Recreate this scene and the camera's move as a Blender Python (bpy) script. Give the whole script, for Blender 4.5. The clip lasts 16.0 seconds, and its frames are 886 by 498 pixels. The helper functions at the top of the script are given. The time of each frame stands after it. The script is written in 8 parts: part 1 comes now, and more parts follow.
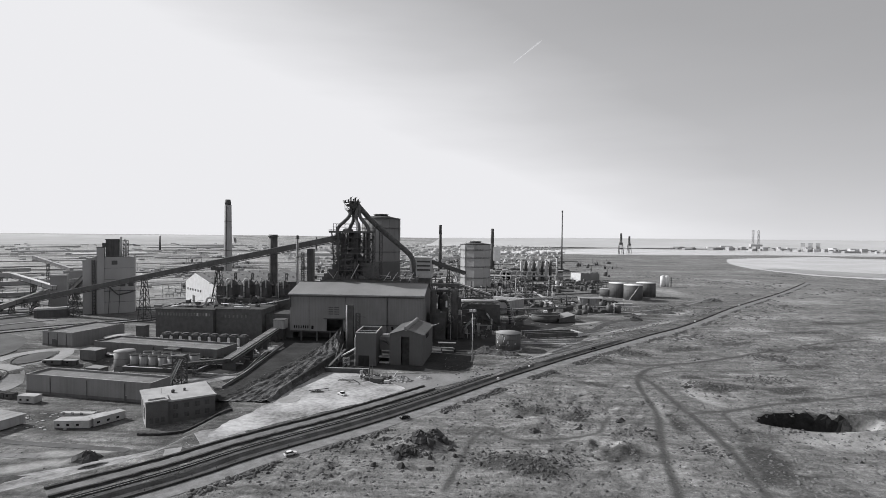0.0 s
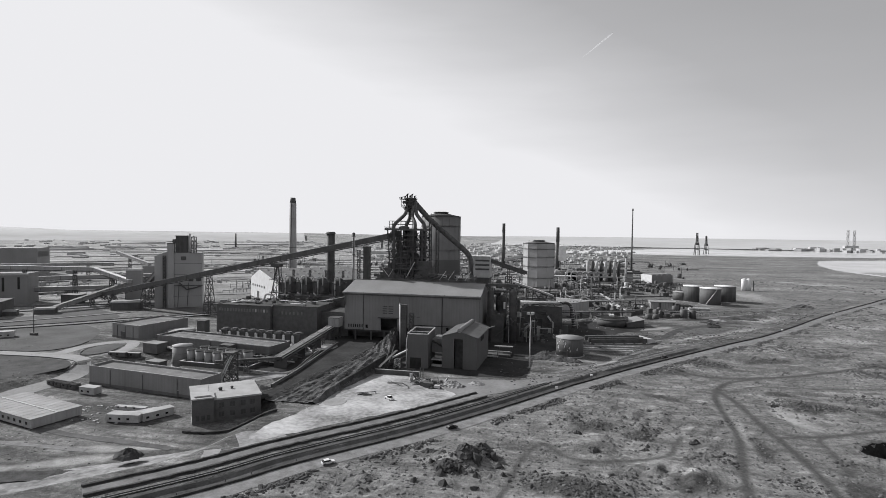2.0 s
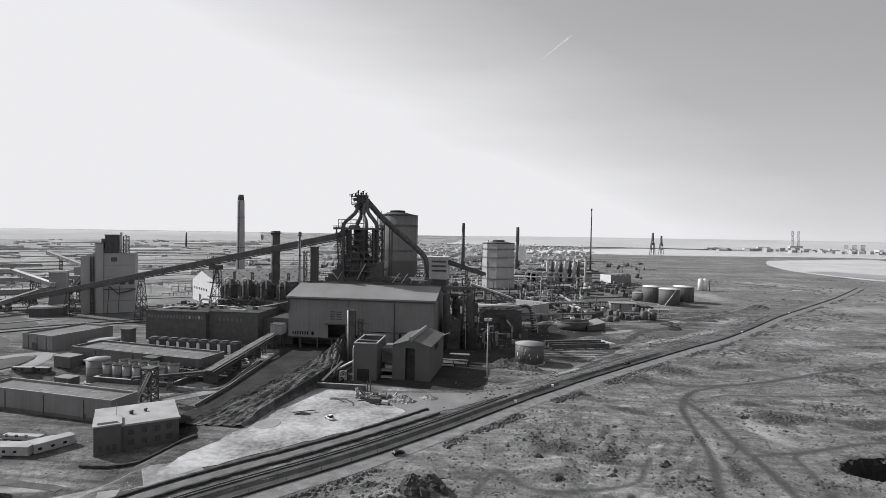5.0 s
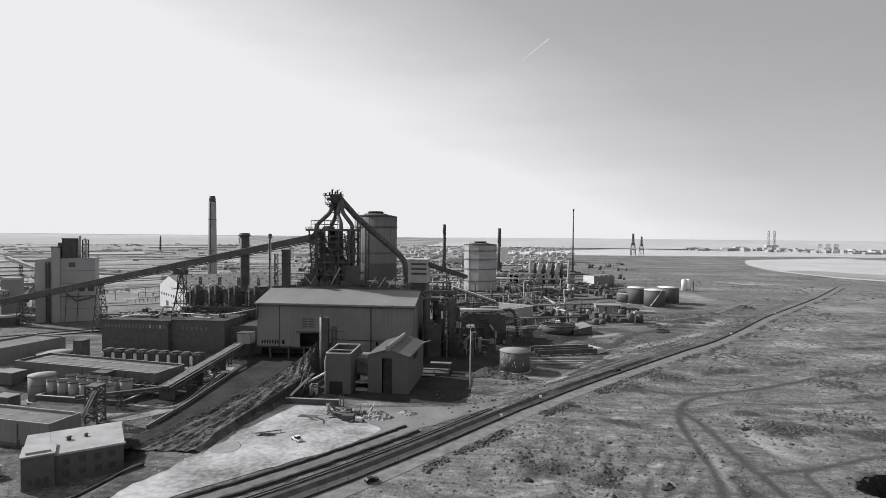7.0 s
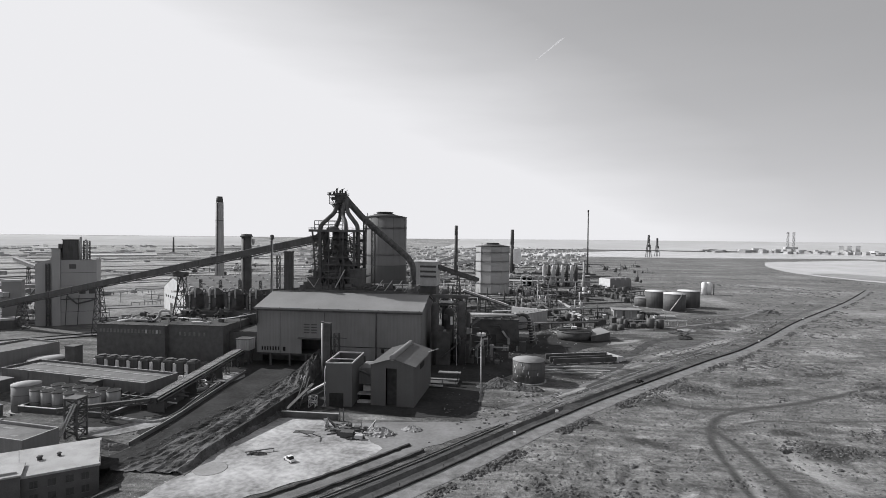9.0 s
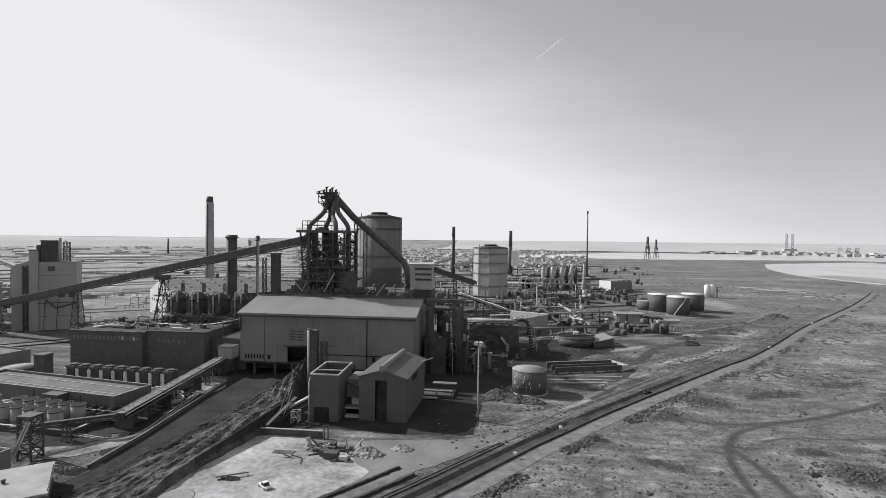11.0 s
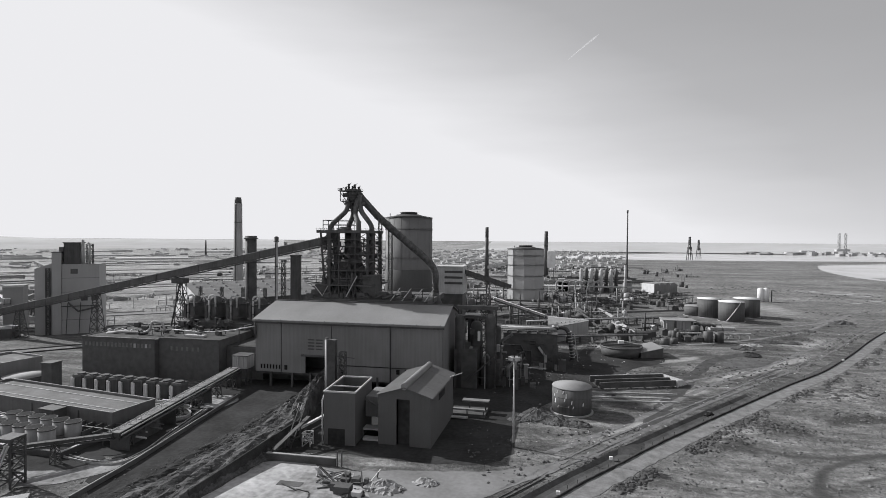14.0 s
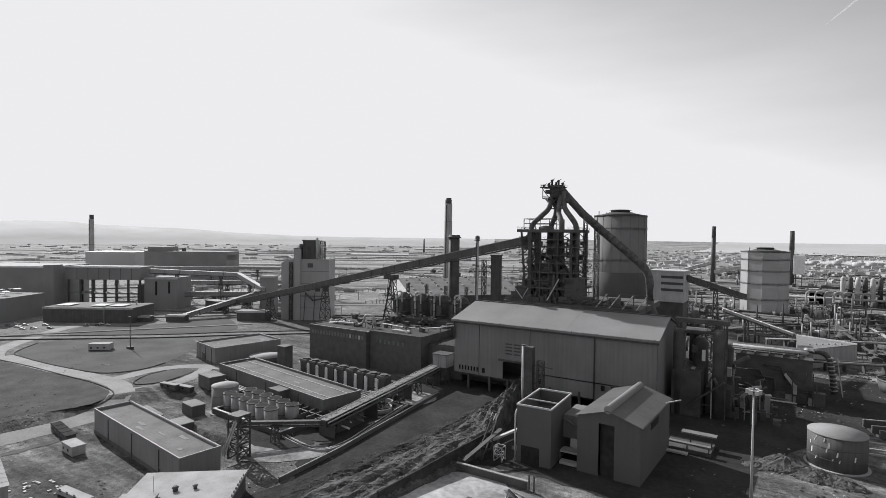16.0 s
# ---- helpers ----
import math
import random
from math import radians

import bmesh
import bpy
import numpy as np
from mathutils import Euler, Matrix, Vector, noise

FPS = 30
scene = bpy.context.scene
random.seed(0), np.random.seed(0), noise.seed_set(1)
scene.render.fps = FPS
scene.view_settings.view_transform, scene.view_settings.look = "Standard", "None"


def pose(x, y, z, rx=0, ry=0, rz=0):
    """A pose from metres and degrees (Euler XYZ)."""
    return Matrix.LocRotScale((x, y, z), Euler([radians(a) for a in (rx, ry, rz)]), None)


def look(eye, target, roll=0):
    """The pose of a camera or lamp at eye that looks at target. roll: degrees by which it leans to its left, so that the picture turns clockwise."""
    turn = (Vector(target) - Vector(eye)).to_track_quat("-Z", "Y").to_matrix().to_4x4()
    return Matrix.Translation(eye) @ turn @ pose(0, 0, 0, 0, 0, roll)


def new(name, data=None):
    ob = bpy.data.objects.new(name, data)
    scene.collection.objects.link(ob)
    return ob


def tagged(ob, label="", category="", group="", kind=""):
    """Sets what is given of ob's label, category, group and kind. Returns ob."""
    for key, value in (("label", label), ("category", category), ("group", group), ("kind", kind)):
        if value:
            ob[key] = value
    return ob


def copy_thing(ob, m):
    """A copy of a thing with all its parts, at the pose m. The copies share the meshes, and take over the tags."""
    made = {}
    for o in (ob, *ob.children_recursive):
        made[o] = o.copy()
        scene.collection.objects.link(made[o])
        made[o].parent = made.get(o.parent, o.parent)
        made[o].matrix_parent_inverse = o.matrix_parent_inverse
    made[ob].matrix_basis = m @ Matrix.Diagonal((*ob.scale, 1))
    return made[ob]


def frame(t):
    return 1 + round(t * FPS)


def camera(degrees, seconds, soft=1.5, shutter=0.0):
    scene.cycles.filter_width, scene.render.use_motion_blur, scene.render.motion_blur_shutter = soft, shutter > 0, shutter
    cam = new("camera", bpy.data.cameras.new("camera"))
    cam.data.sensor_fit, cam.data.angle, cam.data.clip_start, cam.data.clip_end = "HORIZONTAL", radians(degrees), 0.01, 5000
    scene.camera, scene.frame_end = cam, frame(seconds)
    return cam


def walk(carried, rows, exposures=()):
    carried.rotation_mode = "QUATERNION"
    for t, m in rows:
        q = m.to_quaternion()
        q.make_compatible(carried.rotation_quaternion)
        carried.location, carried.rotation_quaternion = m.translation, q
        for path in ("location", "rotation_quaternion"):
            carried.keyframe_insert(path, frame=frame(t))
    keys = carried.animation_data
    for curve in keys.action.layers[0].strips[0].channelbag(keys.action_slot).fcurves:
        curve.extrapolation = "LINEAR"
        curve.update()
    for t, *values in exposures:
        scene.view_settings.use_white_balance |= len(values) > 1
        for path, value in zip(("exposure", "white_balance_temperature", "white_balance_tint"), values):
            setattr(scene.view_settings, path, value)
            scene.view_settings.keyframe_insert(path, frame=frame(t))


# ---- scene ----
# ---- camera and path ----
cam = camera(78.45, 16.0, soft=0.55)


def aimed(x, y, z, yaw, pitch, roll):
    """A camera pose from a place and degrees of yaw (to the left of +y), pitch and roll."""
    a, p = radians(yaw), radians(pitch)
    way = Vector((-math.sin(a) * math.cos(p), math.cos(a) * math.cos(p), math.sin(p)))
    eye = Vector((x, y, z))
    return look(eye, eye + way, roll)


PATH = [
    (0, 146.97, -391.73, 80.50, 4.804, -1.617, 0.515),
    (0.5, 148.11, -387.32, 80.21, 9.176, -1.654, 0.700),
    (1, 149.37, -382.68, 79.85, 11.138, -1.680, 0.700),
    (1.5, 150.37, -378.47, 79.75, 11.764, -1.763, 0.714),
    (2, 151.10, -374.42, 79.75, 11.727, -1.816, 0.778),
    (2.5, 151.50, -370.47, 79.65, 11.160, -1.818, 0.831),
    (3, 151.75, -366.36, 79.70, 10.599, -1.882, 0.850),
    (3.5, 151.85, -362.20, 79.90, 10.002, -1.956, 0.933),
    (4, 151.95, -358.10, 80.05, 9.413, -1.960, 0.970),
    (6.5, 150.43, -332.90, 79.29, 5.590, -1.598, 0.700),
    (7, 150.20, -328.07, 79.10, 5.667, -1.573, 0.560),
    (7.5, 150.30, -323.17, 78.95, 6.589, -1.535, 0.564),
    (8, 150.25, -318.40, 78.90, 6.869, -1.529, 0.590),
    (8.5, 150.35, -313.60, 78.88, 6.978, -1.484, 0.560),
    (9, 150.20, -308.70, 78.83, 7.006, -1.431, 0.585),
    (11.5, 149.10, -284.98, 78.54, 6.694, -1.254, 0.630),
    (12, 148.80, -280.40, 78.45, 6.610, -1.233, 0.590),
    (12.5, 148.55, -275.55, 78.32, 6.525, -1.197, 0.500),
    (13, 148.25, -270.50, 78.20, 6.484, -1.185, 0.470),
    (13.5, 147.87, -265.83, 78.15, 7.790, -1.185, 0.470),
    (14, 147.45, -261.30, 78.05, 10.350, -1.179, 0.430),
    (14.5, 147.05, -256.60, 78.00, 13.680, -1.212, 0.459),
    (15, 146.40, -251.60, 78.01, 19.349, -1.293, 0.540),
    (15.5, 145.40, -246.30, 78.05, 26.024, -1.358, 0.600),
    (16, 144.22, -241.55, 78.13, 32.158, -1.455, 0.728),
]
walk(cam, [(t, aimed(*row)) for t, *row in PATH])
# ---- sky, sun ----
SUN_AZIMUTH, SUN_HEIGHT = -73.0, 32.5  # degrees: from +y towards +x, and over the horizon
world = bpy.data.worlds.new("sky")
scene.world = world
world.use_nodes = True
wn, wl = world.node_tree.nodes, world.node_tree.links
sky = wn.new("ShaderNodeTexSky")
sky.sky_type, sky.sun_disc = "NISHITA", False
sky.sun_elevation, sky.sun_rotation = radians(SUN_HEIGHT), radians(SUN_AZIMUTH)
sky.air_density, sky.dust_density, sky.ozone_density = 1.0, 2.0, 1.0


def sky_math(op, a, b=None, clamp=False):
    m = wn.new("ShaderNodeMath")
    m.operation, m.use_clamp = op, clamp
    for k, v in enumerate((a, b)):
        if isinstance(v, (int, float)):
            m.inputs[k].default_value = v
        elif v is not None:
            wl.new(v, m.inputs[k])
    return m.outputs[0]


# the film is black and white; thin high cloud lies towards the sun, haze along the horizon
tone = wn.new("ShaderNodeRGBToBW")
wl.new(sky.outputs[0], tone.inputs[0])
co = wn.new("ShaderNodeTexCoord")
split = wn.new("ShaderNodeSeparateXYZ")
wl.new(co.outputs["Generated"], split.inputs[0])
up = sky_math("ABSOLUTE", split.outputs[2])
haze = sky_math("POWER", 2.718, sky_math("MULTIPLY", up, -8.0))
a, h = radians(SUN_AZIMUTH), radians(SUN_HEIGHT)
to_sun = Vector((math.sin(a) * math.cos(h), math.cos(a) * math.cos(h), math.sin(h)))
low = radians(-50)
veil = wn.new("ShaderNodeVectorMath")  # the bright veil of cloud hangs low on the sun's side
veil.operation = "DOT_PRODUCT"
wl.new(co.outputs["Generated"], veil.inputs[0])
veil.inputs[1].default_value = (math.sin(a) * math.cos(low), math.cos(a) * math.cos(low), math.sin(low))
wisps = wn.new("ShaderNodeTexNoise")
wisps.inputs["Scale"].default_value, wisps.inputs["Detail"].default_value = 1.6, 6.0
mp = wn.new("ShaderNodeMapping")
mp.inputs["Rotation"].default_value = (0, 0.5, 0.1)
mp.inputs["Scale"].default_value = (0.8, 0.8, 4.5)
wl.new(co.outputs["Generated"], mp.inputs[0])
wl.new(mp.outputs[0], wisps.inputs["Vector"])
cloud = sky_math("SUBTRACT", wisps.outputs[0], 0.5)
where = sky_math("ADD", sky_math("MULTIPLY", veil.outputs["Value"], 0.5), sky_math("MULTIPLY", cloud, 0.15))
where = sky_math("ADD", where, 0.5)
ramp = wn.new("ShaderNodeValToRGB")
e = ramp.color_ramp.elements
e[0].position, e[0].color = 0.24, (0.33, 0.33, 0.33, 1)
e[1].position, e[1].color = 0.60, (0.80, 0.80, 0.80, 1)
for p, v in ((0.34, 0.37), (0.43, 0.415), (0.50, 0.54)):
    e.new(p).color = (v, v, v, 1)
wl.new(where, ramp.inputs[0])
value = sky_math("ADD", ramp.outputs[0], sky_math("MULTIPLY", tone.outputs[0], 0.004))
value = sky_math("ADD", value, sky_math("MULTIPLY", haze, 0.28))
value = sky_math("MINIMUM", value, 0.84)
tint = wn.new("ShaderNodeCombineColor")
wl.new(value, tint.inputs[0])
wl.new(value, tint.inputs[1])
wl.new(sky_math("MULTIPLY", value, 1.03), tint.inputs[2])
wl.new(tint.outputs[0], wn["Background"].inputs[0])
wn["Background"].inputs[1].default_value = 1.0
sun_data = bpy.data.lights.new("sun", "SUN")
sun_data.energy, sun_data.angle = 5.0, radians(0.6)
sun = new("sun", sun_data)
sun.matrix_world = look(to_sun * 500, (0, 0, 0))
# ---- materials: the film is black and white, so all base colours are greys ----
def mat(name, dark, light, scale=0.15, rough=0.85, metal=0.0, bump=0.0, fine=3.0, streak=0.0, each=0.0, spec=None):
    """A grey surface between two tones: broad stains at `scale` per metre, finer grain, streaks that run down, a tone per object."""
    m = bpy.data.materials.new(name)
    m.use_nodes = True
    n, l = m.node_tree.nodes, m.node_tree.links
    b = n["Principled BSDF"]
    b.inputs["Roughness"].default_value, b.inputs["Metallic"].default_value = rough, metal
    b.inputs["Specular IOR Level"].default_value = spec if spec is not None else (0.12 if rough > 0.92 else 0.4)
    broad, grain = n.new("ShaderNodeTexNoise"), n.new("ShaderNodeTexNoise")
    for t, s, d in ((broad, scale, 6.0), (grain, fine, 4.0)):
        t.inputs["Scale"].default_value, t.inputs["Detail"].default_value = s, d
    geo = n.new("ShaderNodeNewGeometry")
    l.new(geo.outputs["Position"], broad.inputs["Vector"])
    l.new(geo.outputs["Position"], grain.inputs["Vector"])
    mix = n.new("ShaderNodeMath")
    mix.operation = "MULTIPLY_ADD"
    mix.inputs[1].default_value = 0.35
    l.new(grain.outputs[0], mix.inputs[0])
    half = n.new("ShaderNodeMath")
    half.operation = "MULTIPLY"
    half.inputs[1].default_value = 0.65
    l.new(broad.outputs[0], half.inputs[0])
    l.new(half.outputs[0], mix.inputs[2])
    last = mix.outputs[0]
    if streak:
        mp = n.new("ShaderNodeMapping")
        mp.inputs["Scale"].default_value = (0.9, 0.9, 0.04)
        st = n.new("ShaderNodeTexNoise")
        st.inputs["Scale"].default_value, st.inputs["Detail"].default_value = 1.0, 5.0
        l.new(geo.outputs["Position"], mp.inputs[0])
        l.new(mp.outputs[0], st.inputs["Vector"])
        ad = n.new("ShaderNodeMix")
        ad.inputs[0].default_value = streak
        l.new(last, ad.inputs[2])
        l.new(st.outputs[0], ad.inputs[3])
        last = ad.outputs[0]
    if each:
        info = n.new("ShaderNodeObjectInfo")
        e = n.new("ShaderNodeMath")
        e.operation = "MULTIPLY_ADD"
        e.inputs[1].default_value = each
        l.new(info.outputs["Random"], e.inputs[0])
        l.new(last, e.inputs[2])
        last = e.outputs[0]
    ramp = n.new("ShaderNodeValToRGB")
    ramp.color_ramp.elements[0].position, ramp.color_ramp.elements[1].position = 0.33, 0.68
    ramp.color_ramp.elements[0].color = (dark, dark, dark, 1)
    ramp.color_ramp.elements[1].color = (light, light, light * 1.02, 1)
    l.new(last, ramp.inputs[0])
    l.new(ramp.outputs[0], b.inputs["Base Color"])
    if bump:
        bp = n.new("ShaderNodeBump")
        bp.inputs["Strength"].default_value, bp.inputs["Distance"].default_value = 0.6, bump
        l.new(grain.outputs[0], bp.inputs["Height"])
        l.new(bp.outputs[0], b.inputs["Normal"])
    return m


M_CLAD = mat("grey_cladding", 0.155, 0.275, 0.05, 0.75, streak=0.28)
M_ROOF = mat("pale_sheet_roof", 0.185, 0.275, 0.06, 0.6, streak=0.2)
M_DARK = mat("sooty_steel", 0.055, 0.12, 0.2, 0.75, bump=0.05)
M_STEEL = mat("weathered_steel", 0.05, 0.12, 0.2, 0.6, streak=0.4)
M_PALE = mat("pale_painted_steel", 0.35, 0.6, 0.2, 0.6, streak=0.3)
M_BRICK = mat("dark_brick", 0.08, 0.135, 0.3, 0.9)
M_CONC = mat("stained_concrete", 0.26, 0.44, 0.08, 0.9, streak=0.5, bump=0.02)
M_FELT = mat("pale_felt_roof", 0.25, 0.44, 0.15, 0.9)
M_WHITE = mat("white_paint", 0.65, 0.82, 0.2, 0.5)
M_HOLDER = mat("holder_plates", 0.15, 0.23, 0.05, 0.75, streak=0.15)
M_GLASS = mat("dark_window", 0.01, 0.03, 1.0, 0.15)
M_TANKROOF = mat("tank_roof", 0.19, 0.33, 0.1, 0.8)
M_COKE = mat("coke_spill", 0.03, 0.10, 0.3, 0.95, bump=0.3)
M_RUBBLE = mat("broken_concrete", 0.2, 0.45, 0.5, 0.95, bump=0.2)
M_HOLDER2 = mat("pale_holder_plates", 0.34, 0.46, 0.05, 0.75, streak=0.15)
M_PANE = mat("dusty_pane", 0.05, 0.10, 0.6, 0.25)
M_WINLIT = mat("lit_toned_pane", 0.35, 0.5, 0.6, 0.3)
M_FELTDARK = mat("worn_dark_felt", 0.10, 0.19, 0.12, 0.9, fine=1.0)
M_FELTGREY = mat("grey_felt", 0.17, 0.28, 0.1, 0.9, fine=1.0)
M_BRICK2 = mat("grey_brick", 0.10, 0.17, 0.2, 0.9, streak=0.3)
M_TANK = mat("tank_plates", 0.065, 0.135, 0.12, 0.7, streak=0.5)
M_COPING = mat("weathered_coping", 0.3, 0.5, 0.3, 0.7)
M_CLADDARK = mat("sooty_cladding", 0.085, 0.135, 0.05, 0.85, streak=0.15)
M_BELTROOF = mat("belt_cover", 0.14, 0.25, 0.2, 0.7, streak=0.2)
M_TOWER = mat("pale_stained_concrete", 0.30, 0.42, 0.04, 0.9, streak=0.15)
# dark banks raised to grey in the base colour for distance haze
M_FARBANK = mat("hazed_banks", 0.18, 0.30, 0.02, 0.95)
M_SLATE = mat("blotched_steel", 0.05, 0.16, 0.5, 0.7, fine=1.2)
M_SUIT = mat("holder_tank_plates", 0.075, 0.11, 0.05, 0.8, streak=0.2)
# ---- building kit ----
def part(name, bm, material, parent=None, label=""):
    """One bmesh as one mesh object under a thing or a part."""
    me = bpy.data.meshes.new(name)
    bm.normal_update()
    bm.to_mesh(me)
    bm.free()
    me.materials.append(material)
    ob = new(name, me)
    if parent:
        ob.parent = parent
    if label:
        tagged(ob, label)
    return ob


def thing(name, label, category, x=0.0, y=0.0, z=0.0, rz=0.0, group="", kind=""):
    ob = new(name)
    ob.matrix_basis = pose(x, y, z, 0, 0, rz)
    ob.empty_display_size = 1
    return tagged(ob, label, category, group, kind)


def quad_box(bm, corners_low, corners_high):
    lo = [bm.verts.new(c) for c in corners_low]
    hi = [bm.verts.new(c) for c in corners_high]
    k = len(lo)
    bm.faces.new(lo[::-1])
    bm.faces.new(hi)
    for i in range(k):
        j = (i + 1) % k
        bm.faces.new((lo[i], lo[j], hi[j], hi[i]))
    return bm


def box(x0, x1, y0, y1, z0, z1, bm=None):
    bm = bm or bmesh.new()
    c = ((x0, y0), (x1, y0), (x1, y1), (x0, y1))
    return quad_box(bm, [(*p, z0) for p in c], [(*p, z1) for p in c])


def beam(a, b, w, h=None, bm=None):
    """A bar of section w x h from a to b, upright."""
    bm = bm or bmesh.new()
    a, b = Vector(a), Vector(b)
    h = h or w
    d = (b - a).normalized()
    side = d.cross(Vector((0, 0, 1)))
    side = side.normalized() if side.length > 1e-4 else Vector((1, 0, 0))
    up = side.cross(d).normalized()
    off = [(-w / 2, -h / 2), (w / 2, -h / 2), (w / 2, h / 2), (-w / 2, h / 2)]
    lo = [a + side * u + up * v for u, v in off]
    hi = [b + side * u + up * v for u, v in off]
    return quad_box(bm, lo, hi)


def drum(x, y, rows, n=20, bm=None, smooth=True):
    """A turned body on an upright axis: rows of (height, radius) from the foot to the top."""
    bm = bm or bmesh.new()
    rings = []
    for z, r in rows:
        rings.append([bm.verts.new((x + r * math.cos(2 * math.pi * i / n), y + r * math.sin(2 * math.pi * i / n), z)) for i in range(n)])
    for p, q in zip(rings, rings[1:]):
        for i in range(n):
            f = bm.faces.new((p[i], p[(i + 1) % n], q[(i + 1) % n], q[i]))
            f.smooth = smooth
    bm.faces.new(rings[0][::-1])
    bm.faces.new(rings[-1])
    return bm


def tube(points, r, n=10, bm=None):
    """A round pipe along points."""
    bm = bm or bmesh.new()
    pts = [Vector(p) for p in points]
    rings = []
    for i, p in enumerate(pts):
        d = (pts[min(i + 1, len(pts) - 1)] - pts[max(i - 1, 0)]).normalized()
        s = d.cross(Vector((0, 0, 1)))
        s = s.normalized() if s.length > 1e-3 else Vector((1, 0, 0))
        u = s.cross(d)
        rr = r[i] if isinstance(r, (list, tuple)) else r
        rings.append([bm.verts.new(p + (s * math.cos(2 * math.pi * k / n) + u * math.sin(2 * math.pi * k / n)) * rr) for k in range(n)])
    for p, q in zip(rings, rings[1:]):
        for k in range(n):
            f = bm.faces.new((p[k], p[(k + 1) % n], q[(k + 1) % n], q[k]))
            f.smooth = n > 6
    bm.faces.new(rings[0][::-1])
    bm.faces.new(rings[-1])
    return bm


def arc(a, b, c, k=6):
    """Points of a bend that starts at a, heads for b and ends at c."""
    a, b, c = Vector(a), Vector(b), Vector(c)
    return [(1 - t) ** 2 * a + 2 * t * (1 - t) * b + t * t * c for t in (i / k for i in range(k + 1))]
import functools
# ---- ground: one sheet out to the horizon ----
LANE = [(-95, -385), (-30, -318), (46, -238), (69.5, -207.5), (101, -172), (127.5, -138), (149, -108), (164, -87), (175, -73), (194, -48.5), (216, -22), (238, 4), (281, 54), (317, 94), (361, 152), (418, 231), (484, 314), (576, 430), (700, 600)]


def lane_side(x, y):
    """Distance from the lane's middle line; positive on the heath's side."""
    best = None
    for (ax, ay), (bx, by) in zip(LANE, LANE[1:]):
        dx, dy = bx - ax, by - ay
        k = np.clip(((x - ax) * dx + (y - ay) * dy) / (dx * dx + dy * dy), 0, 1)
        px, py = x - (ax + k * dx), y - (ay + k * dy)
        d = np.hypot(px, py) * np.where(dx * py - dy * px < 0, 1.0, -1.0)
        best = d if best is None else np.where(np.abs(d) < np.abs(best), d, best)
    return best


def waves(x, y, scale, seed):
    out = 0.0
    for kx, ky, ph, amp in wave_set(scale, seed):
        out = out + np.sin(x * kx + y * ky + ph) * amp
    return out


@functools.lru_cache(None)
def wave_set(scale, seed):
    r = np.random.RandomState(seed)
    rows = []
    for octave in range(4):
        for _ in range(5):
            a, ph = r.uniform(0, 6.28, 2)
            k = scale * 1.9 ** octave * r.uniform(0.7, 1.3)
            rows.append((k * math.cos(a), k * math.sin(a), ph, 0.6 ** octave / 5))
    return rows


TRAIL_LINES = (
    ([(134, -224), (138, -203), (141, -183), (147, -168), (155, -176), (164, -180.5), (177, -177), (191, -171), (197.5, -155), (201, -148)], 1.1),
    ([(450, 66), (395, 37), (359, 9), (336, -3), (312, -18), (288, -32), (270, -40), (252, -50), (241.5, -59.5), (233.5, -75), (229, -90), (226, -117), (222.6, -146), (219, -160), (212, -188), (204, -235)], 2.4),
    ([(234, -74), (237.5, -90), (238, -108), (237.5, -130), (239, -160), (238, -182), (232, -225)], 2.2),
    ([(239, -140), (261, -132), (292, -118), (350, -98), (420, -70)], 1.2),
    ([(214, -33), (222, -38), (235, -45.5), (250, -45.5), (266, -41)], 1.6),
    ([(250, -66), (266, -60), (287, -58), (330, -50)], 1.0),
    ([(262, -132), (254, -138), (253, -150), (250, -168)], 1.0),
)
# dark low growth in hollows, and pale sand and gravel laid bare: x, y, half axes, turn in degrees
GROWTH = ((238, -14, 17, 7, -38), (283, 0, 19, 7, 8), (219, -43, 11, 4.5, -12), (272, -94, 15, 9, 8), (262, -76, 9, 4, 5), (305, -95, 16, 7, 10), (345, -40, 22, 8, 8), (246, -190, 8, 26, -12), (330, -130, 22, 9, 20), (300, -112, 14, 4, 12), (186, -150, 8, 5, 0), (168, -146, 9, 5, 10), (196, -190, 12, 8, 0), (160, -206, 16, 8, 0), (390, 20, 24, 8, 20), (330, 30, 20, 7, 15), (420, 90, 26, 7, 20), (203, -92, 9, 4, -30), (520, 215, 50, 8, 10), (470, 140, 40, 8, 15), (228, -155, 4, 12, -5))
BARE = ((262, 78, 30, 5, 42), (214, 22, 24, 3.5, 44), (306, 122, 34, 5, 46), (352, 190, 40, 6, 48), (206, 150, 30, 6, 20), (262, 205, 40, 6, 32), (180, -30, 16, 3, 46), (236, 110, 22, 4, 38), (410, 420, 60, 10, 30), (470, 520, 60, 8, 20), (-150, -205, 50, 5, 6), (-90, -214, 40, 3, 12), (-30, -222, 30, 4, 30), (-170, -232, 40, 4, 0), (-10, -200, 24, 3, 16), (420, 172, 36, 14, 14), (372, 92, 24, 14, 10), (545, 330, 55, 26, 14), (292, -167, 26, 10, 8), (310, -150, 16, 8, 20), (398, 58, 22, 9, 12), (640, 430, 60, 24, 14), (226, -130, 4, 30, -3), (256, -105, 7, 22, 5), (300, 40, 16, 5, 30), (470, 70, 30, 10, 14))


